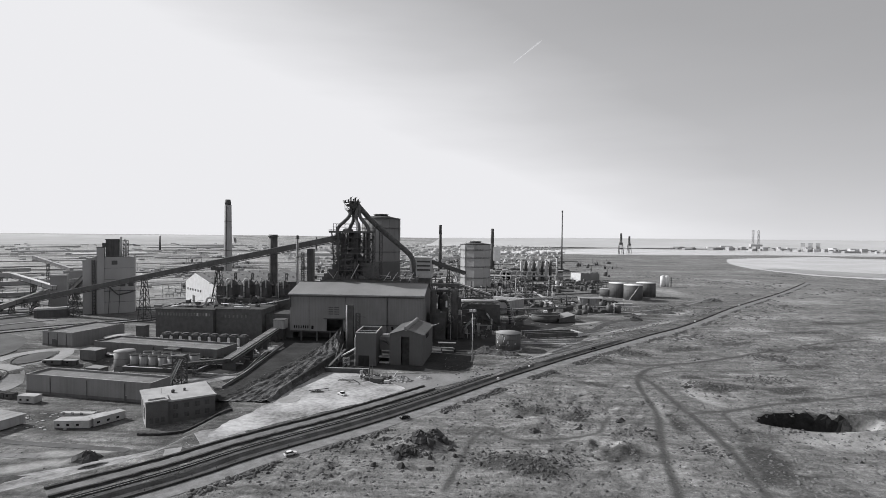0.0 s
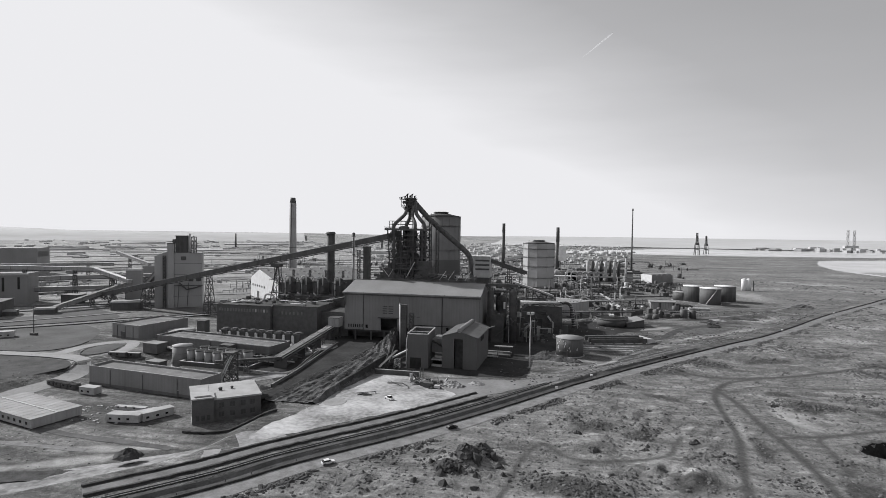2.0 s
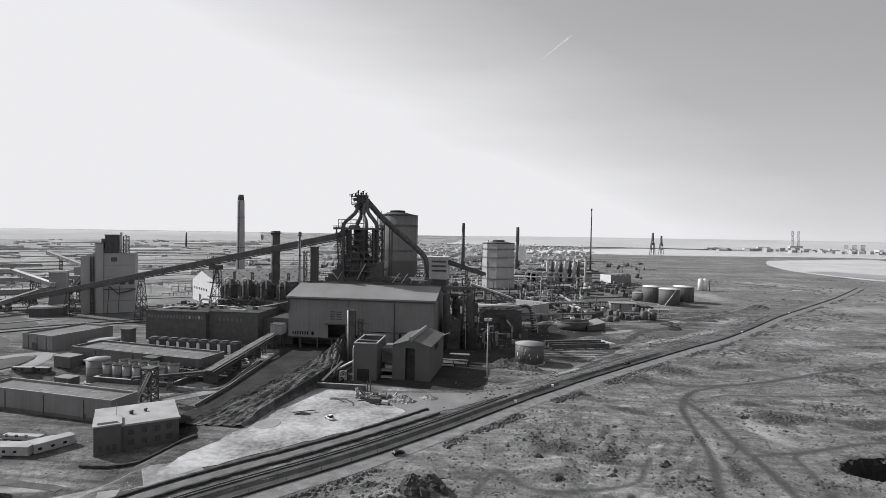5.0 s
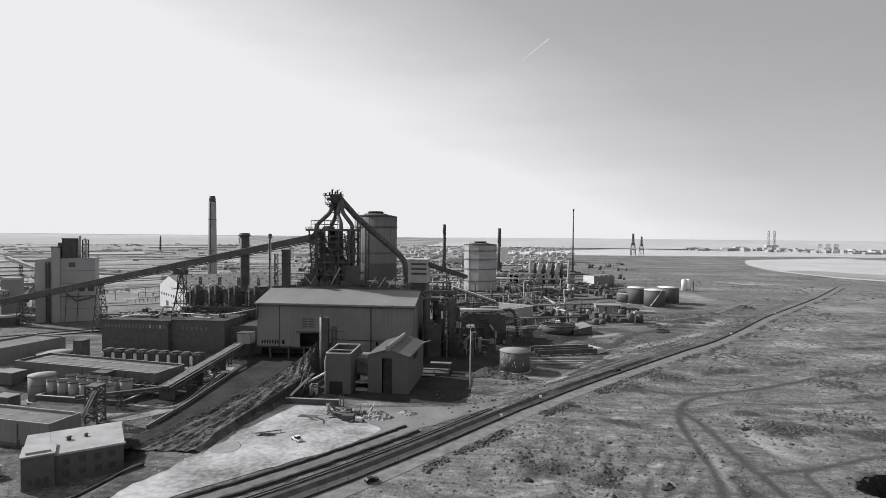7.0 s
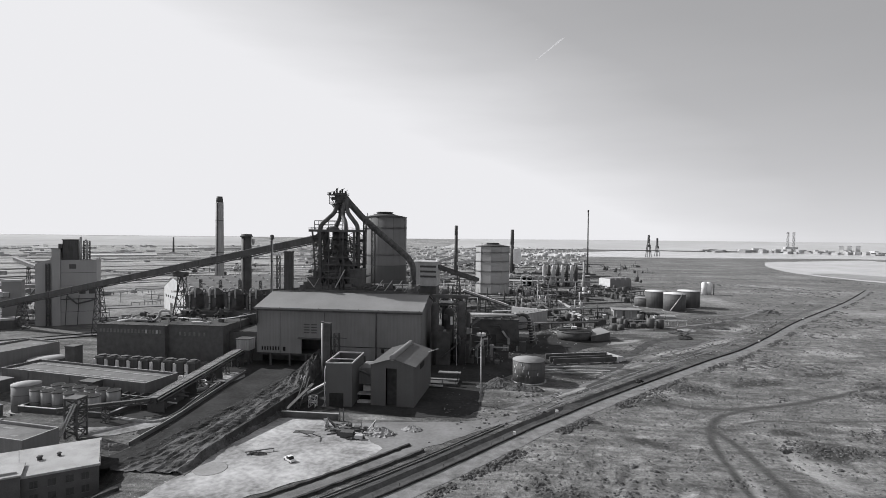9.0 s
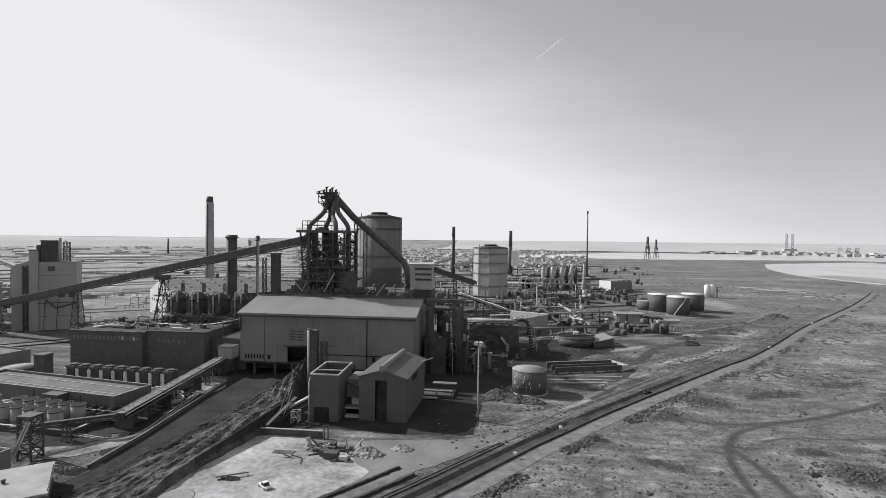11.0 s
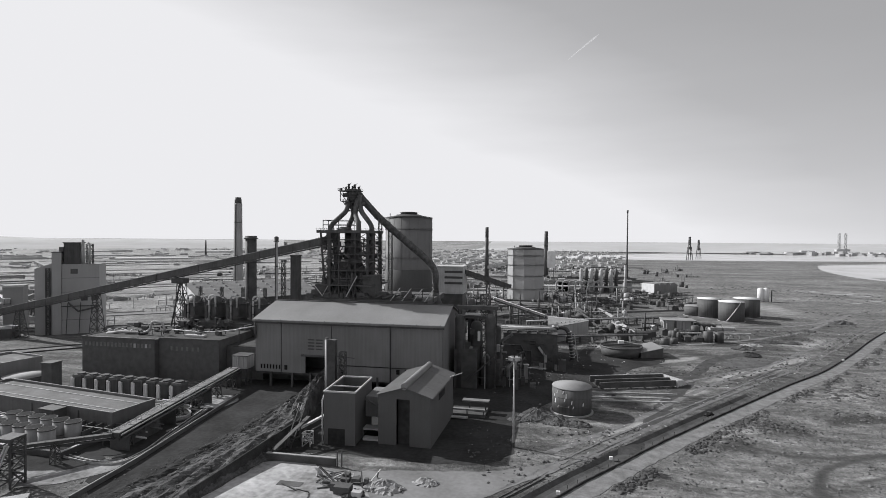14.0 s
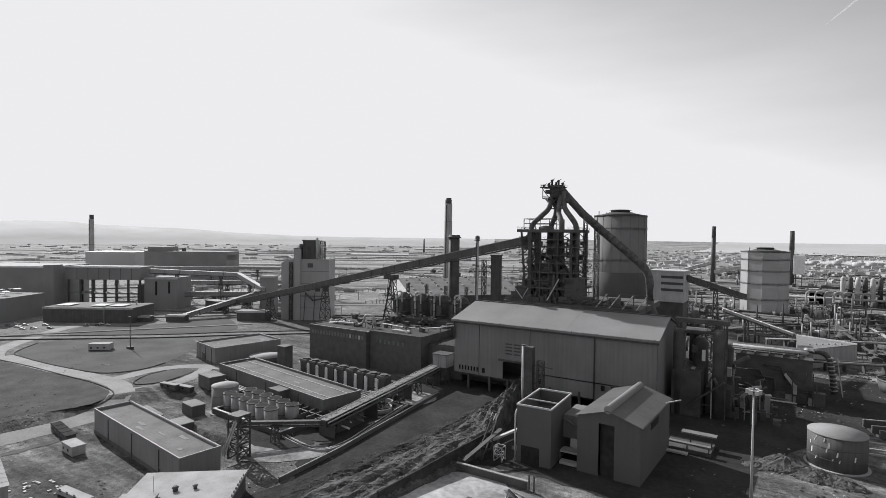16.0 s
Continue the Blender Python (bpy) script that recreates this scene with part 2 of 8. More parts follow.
def smooth(pts, k=5):
    """A finer line through the points (Catmull-Rom)."""
    p = [Vector((*q, 0)) for q in pts]
    out = []
    for i in range(len(p) - 1):
        a, b, c, d = p[max(i - 1, 0)], p[i], p[i + 1], p[min(i + 2, len(p) - 1)]
        for j in range(k):
            t = j / k
            q = 0.5 * (2 * b + (c - a) * t + (2 * a - 5 * b + 4 * c - d) * t * t + (3 * b - a - 3 * c + d) * t ** 3)
            out.append((q.x, q.y))
    return out + [tuple(pts[-1][:2])]


TRAILS = [q for pts, w in TRAIL_LINES for q in smooth(pts, 8)]
WORN = np.array(TRAILS)


def ground_height(x, y):
    d = lane_side(x, y)
    heath = np.clip((d - 6.5) / 16, 0, 1) * np.clip((900 - np.hypot(x - 150, y + 150)) / 400, 0, 1)
    z = heath * (0.9 * waves(x, y, 0.035, 3) + 0.35 * waves(x, y, 0.16, 4))
    # lumpy, tussocky ground, trodden flat along the trails
    if np.size(x) == 1:
        worn = np.min((x - WORN[:, 0]) ** 2 + (y - WORN[:, 1]) ** 2)
    else:
        worn = np.full(np.shape(x), 1e9)
        for px, py in TRAILS:
            worn = np.minimum(worn, (x - px) ** 2 + (y - py) ** 2)
    rough = heath * np.clip((np.sqrt(worn) - 1.5) / 6, 0, 1)
    lumps = np.clip(0.25 + 0.9 * waves(x, y, 0.045, 21), 0.08, 1.0) * np.clip((262 - x) / 50, 0.35, 1.5)
    z = z + rough * lumps * (0.75 * waves(x, y, 0.55, 7) + 0.5 * np.abs(waves(x, y, 0.3, 8)))
    # the pit on the heath, with a steep edge
    q = np.hypot((x - 290 - 0.4 * (y + 146)) / 24, (y + 146) / 10.5) + 0.10 * waves(x, y, 0.2, 5)
    z = z - 7.5 * np.clip((1.08 - q) / 0.22, 0, 1) + 0.9 * np.exp(-((q - 1.25) / 0.22) ** 2)
    for mx, my, mr, mh in ((123, -189, 7, 3.2), (116, -194, 7, 2.2), (170, -144, 5, 1.3), (187, -143, 5, 1.1), (160, -136, 8, 1.0), (222, -34, 6, 1.4), (246, -17, 9, 1.0), (265, -94, 12, 1.0), (166, -164, 10, 1.8), (158, -205, 13, 2.0), (300, 20, 14, 1.5), (262, -72, 12, 1.2), (190, -178, 9, 1.0), (240, -25, 16, 1.3)):
        z = z + mh * np.exp(-((x - mx) ** 2 + (y - my) ** 2) / mr ** 2) * np.clip((d - 6) / 5, 0, 1)
    # a shallow cutting between the sidings and the lane
    z = z - 1.5 * np.exp(-((d + 8.2) / 3.0) ** 4) * np.clip((300 - x) / 60, 0.3, 1) * np.clip((x + 40) / 60, 0, 1)
    # the south-west yard lies lower than the rest of the works
    rim = np.interp(y, [-160, -148, -134, -116, -110], [30.0, 30.0, -8.0, -12.0, -60.0])
    z = z - 4.0 * np.clip((rim - x) / 9, 0, 1) * np.clip((x + 122) / 12, 0, 1) * np.clip((-74 - y) / 12, 0, 1) * np.clip((-d - 34) / 9, 0, 1)
    far = np.clip((np.hypot(x - 100, y + 100) - 3850) / 980, 0, 1)
    return z + 50.0 * far ** 1.5


def ground_at(x, y):
    return float(ground_height(np.array(float(x)), np.array(float(y))))


def spaced(lo, hi, step, end):
    inner = list(np.arange(lo, hi + 0.1, step))
    left, right, s = [], [], step
    a, b = lo, hi
    while a > -end or b < end:
        s = min(s * 1.22, 150.0)
        if a > -end:
            a = max(a - s, -end)
            left.append(a)
        if b < end:
            b = min(b + s, end)
            right.append(b)
    return np.array(left[::-1] + inner + right)


def surface(name, xs, ys, material, lift=0.0, mask=None):
    gx, gy = np.meshgrid(xs, ys)
    gz = ground_height(gx, gy) + lift
    nx = len(xs)
    verts = np.stack([gx.ravel(), gy.ravel(), gz.ravel()], 1)
    faces = [(j * nx + i, j * nx + i + 1, (j + 1) * nx + i + 1, (j + 1) * nx + i) for j in range(len(ys) - 1) for i in range(nx - 1)]
    me = bpy.data.meshes.new(name)
    me.from_pydata(verts.tolist(), [], faces)
    me.materials.append(material)
    me.polygons.foreach_set("use_smooth", [True] * len(me.polygons))
    for key, field in (mask or {}).items():
        me.attributes.new(key, "FLOAT", "POINT").data.foreach_set("value", field(gx, gy).ravel().astype(np.float32))
    return me


def heath_field(x, y):
    """0 in the works, 1 on the heath."""
    return np.clip((lane_side(x, y) + 1) / 5, 0, 1)


def worn_field(x, y):
    """1 in the middle of a trail, 0 beside it."""
    out = np.zeros(np.shape(x))
    for pts, w in TRAIL_LINES:
        far = np.full(np.shape(x), 1e9)
        fine_line = smooth(pts, 8)
        for (ax, ay), (bx, by) in zip(fine_line, fine_line[1:]):
            dx, dy = bx - ax, by - ay
            k = np.clip(((x - ax) * dx + (y - ay) * dy) / (dx * dx + dy * dy), 0, 1)
            far = np.minimum(far, (x - ax - k * dx) ** 2 + (y - ay - k * dy) ** 2)
        out = np.maximum(out, min(1.0, 0.8 + 0.1 * w) * np.exp(-(far / (0.42 * w + 0.85) ** 2) ** 1.8))
    return out


def blots(spots):
    def field(x, y):
        out = np.zeros(np.shape(x))
        rag = 0.35 * waves(x, y, 0.16, 41) + 0.3 * waves(x, y, 0.5, 42)
        for px, py, ra, rb, turn in spots:
            c, s = math.cos(radians(turn)), math.sin(radians(turn))
            u, v = ((x - px) * c + (y - py) * s) / ra, ((y - py) * c - (x - px) * s) / rb
            out = np.maximum(out, np.clip((1.15 + rag - np.hypot(u, v)) / 0.55, 0, 1))
        return out
    return field


def ground_material():
    """Rough grass, scrub and bare soil on the heath; trodden, streaky made ground in the works."""
    m = bpy.data.materials.new("rough_ground")
    m.use_nodes = True
    n, l = m.node_tree.nodes, m.node_tree.links
    b = n["Principled BSDF"]
    b.inputs["Roughness"].default_value = 0.95
    b.inputs["Specular IOR Level"].default_value = 0.15
    geo = n.new("ShaderNodeNewGeometry")

    def noise_at(scale, detail, stretch=None, turn=0.0):
        t = n.new("ShaderNodeTexNoise")
        t.inputs["Scale"].default_value, t.inputs["Detail"].default_value = scale, detail
        t.inputs["Roughness"].default_value = 0.65
        mp = n.new("ShaderNodeMapping")
        mp.inputs["Rotation"].default_value = (0, 0, turn)
        mp.inputs["Scale"].default_value = stretch or (1, 1, 1)
        l.new(geo.outputs["Position"], mp.inputs[0])
        l.new(mp.outputs[0], t.inputs["Vector"])
        return t.outputs[0]

    def blend(a, c, f):
        x = n.new("ShaderNodeMix")
        l.new(a, x.inputs[2])
        l.new(c, x.inputs[3])
        x.inputs[0].default_value = f
        return x.outputs[0]

    def ramp(v, stops):
        r = n.new("ShaderNodeValToRGB")
        e = r.color_ramp.elements
        e[0].position, e[0].color = stops[0][0], (stops[0][1],) * 3 + (1,)
        e[1].position, e[1].color = stops[-1][0], (stops[-1][1],) * 3 + (1,)
        for p, c in stops[1:-1]:
            e.new(p).color = (c, c, c, 1)
        l.new(v, r.inputs[0])
        return r.outputs[0]

    def product(a, v, lo, hi, v0=0.36, v1=0.64):
        """The tone times a factor that runs from lo to hi as the noise runs over its usual range."""
        r = n.new("ShaderNodeMapRange")
        r.inputs["From Min"].default_value, r.inputs["From Max"].default_value = v0, v1
        r.inputs["To Min"].default_value, r.inputs["To Max"].default_value = lo, hi
        l.new(v, r.inputs["Value"])
        x = n.new("ShaderNodeMix")
        x.data_type, x.blend_type = "RGBA", "MULTIPLY"
        x.inputs[0].default_value = 1.0
        l.new(a, x.inputs[6])
        l.new(r.outputs[0], x.inputs[7])
        return x.outputs[2]

    fine = noise_at(0.9, 8)
    grit = noise_at(2.6, 4)
    tuft = noise_at(0.38, 5)
    mid = noise_at(0.12, 6)
    wide = noise_at(0.018, 5)
    blotch = noise_at(0.055, 5, (0.75, 1.25, 1), radians(25))
    streak = noise_at(0.06, 7, (0.35, 1.5, 1), radians(-46))
    heath = ramp(blend(mid, wide, 0.45), [(0.37, 0.12), (0.45, 0.155), (0.54, 0.195), (0.63, 0.26)])
    heath = product(heath, fine, 0.76, 1.2)
    heath = product(heath, tuft, 0.80, 1.18)
    heath = product(heath, grit, 0.88, 1.10)
    heath = product(heath, blotch, 1.08, 0.62, 0.50, 0.68)
    yard = ramp(blend(blend(streak, fine, 0.3), wide, 0.3), [(0.36, 0.045), (0.46, 0.09), (0.55, 0.15), (0.66, 0.32)])
    heath = product(heath, noise_at(0.03, 4, (0.6, 1.5, 1), radians(20)), 1.0, 1.22, 0.58, 0.70)
    heath = product(heath, noise_at(0.07, 6, (0.45, 2.4, 1), radians(14)), 0.74, 1.24, 0.38, 0.62)
    heath = product(heath, noise_at(0.22, 5, (0.5, 1.8, 1), radians(10)), 0.86, 1.14, 0.4, 0.6)
    yard = product(yard, tuft, 0.70, 1.30)
    yard = product(yard, grit, 0.75, 1.25)
    yard = product(yard, noise_at(0.035, 6), 0.72, 1.25)
    yard = product(yard, noise_at(0.11, 3, (0.07, 1.6, 1), radians(-47)), 0.8, 1.25, 0.4, 0.6)
    # beyond the works the slag and salt marsh tones are raised for haze
    marsh = ramp(blend(blend(noise_at(0.010, 7, (0.5, 1.3, 1), radians(-20)), fine, 0.2), wide, 0.3), [(0.38, 0.15), (0.48, 0.22), (0.56, 0.30), (0.66, 0.46)])
    marsh = product(marsh, tuft, 0.7, 1.3)
    marsh = product(marsh, mid, 0.7, 1.25)
    east = n.new("ShaderNodeSeparateXYZ")  # haze lift grows to the west, dull grass to the east
    l.new(geo.outputs["Position"], east.inputs[0])
    marsh = product(marsh, east.outputs[0], 1.15, 0.74, -150.0, 350.0)
    away = n.new("ShaderNodeVectorMath")
    away.operation = "DISTANCE"
    away.inputs[1].default_value = (150, -60, 0)
    l.new(geo.outputs["Position"], away.inputs[0])
    reach = n.new("ShaderNodeMapRange")
    reach.inputs["From Min"].default_value, reach.inputs["From Max"].default_value = 330.0, 620.0
    l.new(away.outputs["Value"], reach.inputs["Value"])
    outer = n.new("ShaderNodeMix")
    outer.data_type = "RGBA"
    l.new(reach.outputs[0], outer.inputs[0])
    l.new(yard, outer.inputs[6])
    l.new(marsh, outer.inputs[7])
    yard = outer.outputs[2]
    def mask_of(key):
        t = n.new("ShaderNodeAttribute")
        t.attribute_name = key
        return t.outputs["Fac"]

    def laid(under, over, f):
        x = n.new("ShaderNodeMix")
        x.data_type = "RGBA"
        l.new(f, x.inputs[0])
        l.new(under, x.inputs[6])
        l.new(over, x.inputs[7])
        return x.outputs[2]

    sandy = ramp(blend(mid, fine, 0.4), [(0.38, 0.22), (0.50, 0.30), (0.62, 0.40)])
    low = ramp(blend(tuft, fine, 0.5), [(0.38, 0.04), (0.50, 0.065), (0.62, 0.10)])
    soil = ramp(blend(fine, mid, 0.4), [(0.38, 0.05), (0.50, 0.075), (0.62, 0.10)])
    heath = laid(heath, sandy, mask_of("bare"))
    heath = laid(heath, low, mask_of("growth"))
    heath = laid(heath, soil, mask_of("worn"))
    yard = laid(yard, sandy, mask_of("bare"))
    both = n.new("ShaderNodeMix")
    both.data_type = "RGBA"
    l.new(mask_of("heath"), both.inputs[0])
    l.new(yard, both.inputs[6])
    l.new(heath, both.inputs[7])
    l.new(both.outputs[2], b.inputs["Base Color"])
    bp = n.new("ShaderNodeBump")
    bp.inputs["Strength"].default_value, bp.inputs["Distance"].default_value = 0.9, 0.7
    l.new(fine, bp.inputs["Height"])
    l.new(bp.outputs[0], b.inputs["Normal"])
    return m


M_GROUND = ground_material()
xs, ys = spaced(-130, 420, 1.3, 4700), spaced(-330, 120, 1.25, 4700)
tagged(new("ground", surface("ground", xs, ys, M_GROUND, mask={"heath": heath_field, "worn": worn_field, "growth": blots(GROWTH), "bare": blots(BARE)})), "rough dry grass heath and bare trodden works ground", "ground", kind="structure")

M_LANE = mat("pale_gravel_lane", 0.12, 0.27, 0.25, 0.95, fine=1.6)
M_BALLAST = mat("dark_ballast", 0.035, 0.085, 0.25, 0.95, fine=2.0)
M_RAIL = mat("rusty_rail", 0.10, 0.2, 0.3, 0.6, metal=0.3)
M_PAD = mat("dusty_concrete", 0.13, 0.56, 0.06, 0.95, fine=0.5)
# one black for coal dust, painted shade and dark openings
M_COALSHADE = mat("coal_and_shade", 0.03, 0.07, 0.06, 0.95, fine=0.6, spec=0.03)
M_COURT = mat("worn_concrete_court", 0.15, 0.26, 0.07, 0.95, fine=0.6)
M_TARMAC = mat("old_tarmac", 0.19, 0.33, 0.08, 0.9, fine=0.9)
M_PITFACE = mat("dark_shaded_earth", 0.012, 0.035, 0.4, 0.95, fine=1.5)
M_TRAIL2 = mat("dark_rough_grass", 0.04, 0.10, 0.1, 0.95, fine=1.0, bump=0.3)
M_LAWN = mat("rough_lawn", 0.07, 0.13, 0.05, 0.95, fine=1.0)
M_WATER = mat("pale_water", 0.42, 0.62, 0.006, 0.22, fine=0.03)
M_SAND = mat("wet_sand", 0.2, 0.34, 0.006, 0.7, fine=0.03)


def offset(pts, d):
    out = []
    for i, p in enumerate(pts):
        a, c = Vector(pts[max(i - 1, 0)]), Vector(pts[min(i + 1, len(pts) - 1)])
        t = (c - a).normalized()
        out.append((p[0] - t.y * d, p[1] + t.x * d))
    return out


def strip(pts, width, lift, rough=0.0, seed=1, height=0.0):
    """A band along a line that lies on the ground; with height, a band that stands up."""
    r = random.Random(seed)
    left, right = offset(pts, width / 2), offset(pts, -width / 2)
    bm = bmesh.new()
    prev = None
    for (ax, ay), (bx, by) in zip(left, right):
        ax, ay, bx, by = (v + r.uniform(-rough, rough) for v in (ax, ay, bx, by))
        az = float(ground_height(np.array(ax), np.array(ay))) + lift
        bz = float(ground_height(np.array(bx), np.array(by))) + lift
        row = [bm.verts.new((ax, ay, az)), bm.verts.new((bx, by, bz))]
        if height:
            row += [bm.verts.new((bx, by, bz - height)), bm.verts.new((ax, ay, az - height))]
        if prev:
            k = len(row)
            for i in range(k if height else 1):
                j = (i + 1) % k
                bm.faces.new((prev[i], prev[j], row[j], row[i]))
        prev = row
    bmesh.ops.recalc_face_normals(bm, faces=bm.faces)
    if not height:
        for f in bm.faces:
            if f.normal.z < 0:
                f.normal_flip()
    return bm


def patch(outline, lift, wobble=0.0, seed=2):
    """A flat area on the ground with a slightly ragged edge."""
    r = random.Random(seed)
    pts = smooth(list(outline) + [outline[0]], 6)[:-1]
    bm = bmesh.new()
    bm.faces.new([bm.verts.new((x + r.uniform(-wobble, wobble), y + r.uniform(-wobble, wobble), lift)) for x, y in pts])
    bm.normal_update()
    for f in bm.faces:
        if f.normal.z < 0:
            f.normal_flip()
    bmesh.ops.triangulate(bm, faces=bm.faces)
    return bm


line = smooth(LANE, 8)
tagged(part("road", strip(line, 7.0, 0.10, 0.35), M_LANE), "pale dusty gravel lane between heath and railway", "road", kind="structure")
M_DITCH = mat("weathered_cutting", 0.07, 0.15, 0.15, 0.95, fine=1.0)
M_CINDER = mat("cinder_ballast", 0.055, 0.125, 0.18, 0.95, fine=1.4, bump=0.15)
cut = next(i for i, p in enumerate(line) if p[0] > 150)
turn_off = next(i for i, p in enumerate(line) if p[0] > 262)


def band(pts, d, width, lift, rough, seed):
    """A wide band made of narrow lanes, so that it follows the ground across as well as along."""
    k = max(1, round(width / 1.6))
    bm = bmesh.new()
    for i in range(k):
        one = strip(offset(pts, d + width * ((i + 0.5) / k - 0.5)), width / k + 0.02, lift, 0.0, seed)
        me = bpy.data.meshes.new("lane")
        one.to_mesh(me)
        one.free()
        bm.from_mesh(me)
        bpy.data.meshes.remove(me)
    return bm


tagged(part("ballast_bed", band(line[:cut + 1], 8.8, 9.4, 0.07, 0.2, 3), M_CINDER), "wide dark ballast bed beside the lane", "ballast", kind="structure")
tagged(part("ballast_bed", band(line[cut:turn_off], 8.0, 7.6, 0.07, 0.2, 3), M_CINDER), "dark ballast bed narrowing beside the lane", "ballast", kind="structure")
tagged(part("ballast_bed", band(line[turn_off - 1:], 6.4, 4.0, 0.07, 0.2, 3), M_CINDER), "thin dark ballast strip beside the lane", "ballast", kind="structure")
tagged(part("lane_edge", strip(offset(line, 4.15), 0.7, 0.75, 0.1, 4, 0.75), M_BALLAST), "low dark wall along the gravel lane", "wall", kind="structure")


def railway(label, pts, bed=3.2, m=None):
    t = thing("railway_track", label, "railway", kind="structure")
    if m is None:
        part("ballast", strip(pts, bed, 0.16, 0.2, 5), M_BALLAST, t)
    else:
        part("ballast", strip(pts, bed * 0.55, 0.16, 0.3, 5), m, t)
    if m:
        return
    for d in (0.72, -0.72):
        part("rail", strip(offset(pts, d), 0.28, 0.42, height=0.2), M_RAIL, t)
    r = bmesh.new()
    for i in range(len(pts) - 1):
        a, b = Vector((*pts[i], 0)), Vector((*pts[i + 1], 0))
        k = max(1, int((b - a).length / 2.2))
        u = (b - a).normalized()
        s = Vector((-u.y, u.x, 0)) * 1.25
        for j in range(k):
            c = a.lerp(b, j / k)
            z = float(ground_height(np.array(c.x), np.array(c.y))) + 0.2
            beam((c + s + Vector((0, 0, z)))[:], (c - s + Vector((0, 0, z)))[:], 0.35, 0.12, r)
    tagged(part("sleepers", r, M_COKE, t), kind="stuff")


near = [p for p in line if p[0] < 560]
west = [p for p in line if 30 < p[0] < 137]
M_SANDED = mat("sanded_ballast", 0.11, 0.22, 0.2, 0.95, fine=1.5)
fine_west = [q for q in smooth(west, 3)]
for d, label in ((27.5, "black cinder bank of a lifted siding"), (20.0, "black cinder bank beside the running line")):
    t = thing("cinder_bank", label, "bank", kind="structure")
    part("foot", strip(offset(fine_west, d), 2.4, 0.13, 0.5, int(d)), M_BALLAST, t)
    part("crest", strip(offset(fine_west, d), 0.9, 0.75, 0.28, int(d) + 1, 0.7), M_COKE, t)
tagged(part("sand_strip", strip(offset(west, 23.8), 4.6, 0.10, 0.3, 7), M_SANDED), "pale sandy strip between two cinder banks", "sand", kind="structure")
railway("rusty rails on dark ballast beside the lane", offset(line[:cut + 6], 15.2), 2.6)
for d, w, label in ((15.6, 2.6, "old trackbed drifted over with sand"), (19.4, 1.6, "second old trackbed drifted over with sand")):
    railway(label, offset([p for p in near if p[0] > 150], d), w, M_SANDED)

tagged(part("yard_apron", patch([(60, -86), (84, -90), (104, -86), (128, -82), (146, -74), (158, -66), (152, -76), (138, -92), (122, -110), (100, -126), (84, -112)], 0.11, 0.6, 23), M_COURT), "grey dusty concrete apron before the towers", "yard", kind="structure")
tagged(part("yard_pad", patch([(53, -90), (60, -86), (70, -87), (82, -94), (92, -100), (98, -108), (104, -117), (92, -136), (74, -156), (56, -176), (40, -190), (37, -176), (42, -160), (45, -146), (46, -130), (50, -110)], 0.14, 0.6), M_PAD), "sunlit pale concrete yard strewn with dust", "yard", kind="structure")
t = thing("yard_wall", "low dark wall with a pale coping behind the yard", "wall")
part("wall", box(54, 79, -87.6, -87.0, 0, 2.6), M_DARK, t)
part("coping", box(53.8, 79.2, -87.8, -86.8, 2.6, 2.85), M_CONC, t)
for x in (79.6, 81.2):
    part("post", box(x, x + 0.4, -88, -87.6, 0, 5.2), M_STEEL, t)
# outline follows the towers' shadow edge; coal and shade share one black
tagged(part("coal_yard", patch([(-22, -30), (-8, -62), (2, -104), (18, -124), (44, -116), (50, -92), (62, -79), (88, -78), (118, -78), (136, -70), (137, -50), (138, -34), (156, 8), (182, 40), (202, 78), (222, 98), (224, 120), (196, 136), (120, 110), (60, 60), (0, 20)], 0.07, 1.2, 5), M_COALSHADE), "black coal dust ground round the cast house, shade painted in", "yard", kind="structure")
for k, (pts, w, label) in enumerate((
    ([(-262, -104), (-240, -103), (-205, -101), (-180, -98.5), (-158, -96), (-138, -97.5), (-120, -108), (-110, -126), (-110, -160), (-112, -190), (-100, -222), (-50, -236), (0, -222), (36, -205)], 10.0, "pale worn tarmac works road with bends"),
    ([(-250, -110), (-270, -106), (-289, -95), (-308, -76), (-334, -46), (-346, -25), (-359, 12), (-378, 53), (-400, 100)], 11.0, "pale works road across the street"),
    ([(-152, -98), (-154, -84), (-155, -70), (-148, -55), (-132, -46), (-110, -42)], 9.0, "pale tarmac loop round a grass island"),
    ([(-128, -102), (-122, -88), (-122, -74), (-128, -60), (-136, -50)], 8.0, "pale tarmac spur beside the stores"))):
    tagged(part("service_road", strip(smooth(pts), w, 0.09 + 0.008 * k, 0.3, 6 + k), M_TARMAC), label, "road", kind="structure")
STREET = smooth([(-430, -168), (-331, -82), (-296, -52), (-247, -10), (-214, 26), (-182, 56), (-100, 140), (0, 260)])
tagged(part("works_street", strip(STREET, 6.0, 0.08, 0.2, 8), M_LANE), "straight pale concrete road through the works", "road", kind="structure")
tagged(part("pipe_road", strip(offset(STREET[:36], -7.5), 1.6, 0.7, 0.05, 9, 0.6), M_BALLAST), "low dark pipe track beside the works street", "pipe track", kind="structure")
tagged(part("pipe_road", strip(offset(STREET[:36], 6.5), 1.2, 0.5, 0.05, 10, 0.4), M_BALLAST), "low dark pipe track behind the works street", "pipe track", kind="structure")
tagged(part("lawn_path", strip(smooth([(-338, -18), (-318, -4), (-303, 20), (-295, 46), (-289, 76)]), 4.0, 0.10, 0.2, 12), M_LANE), "narrow pale path round the upper lawn", "path", kind="structure")
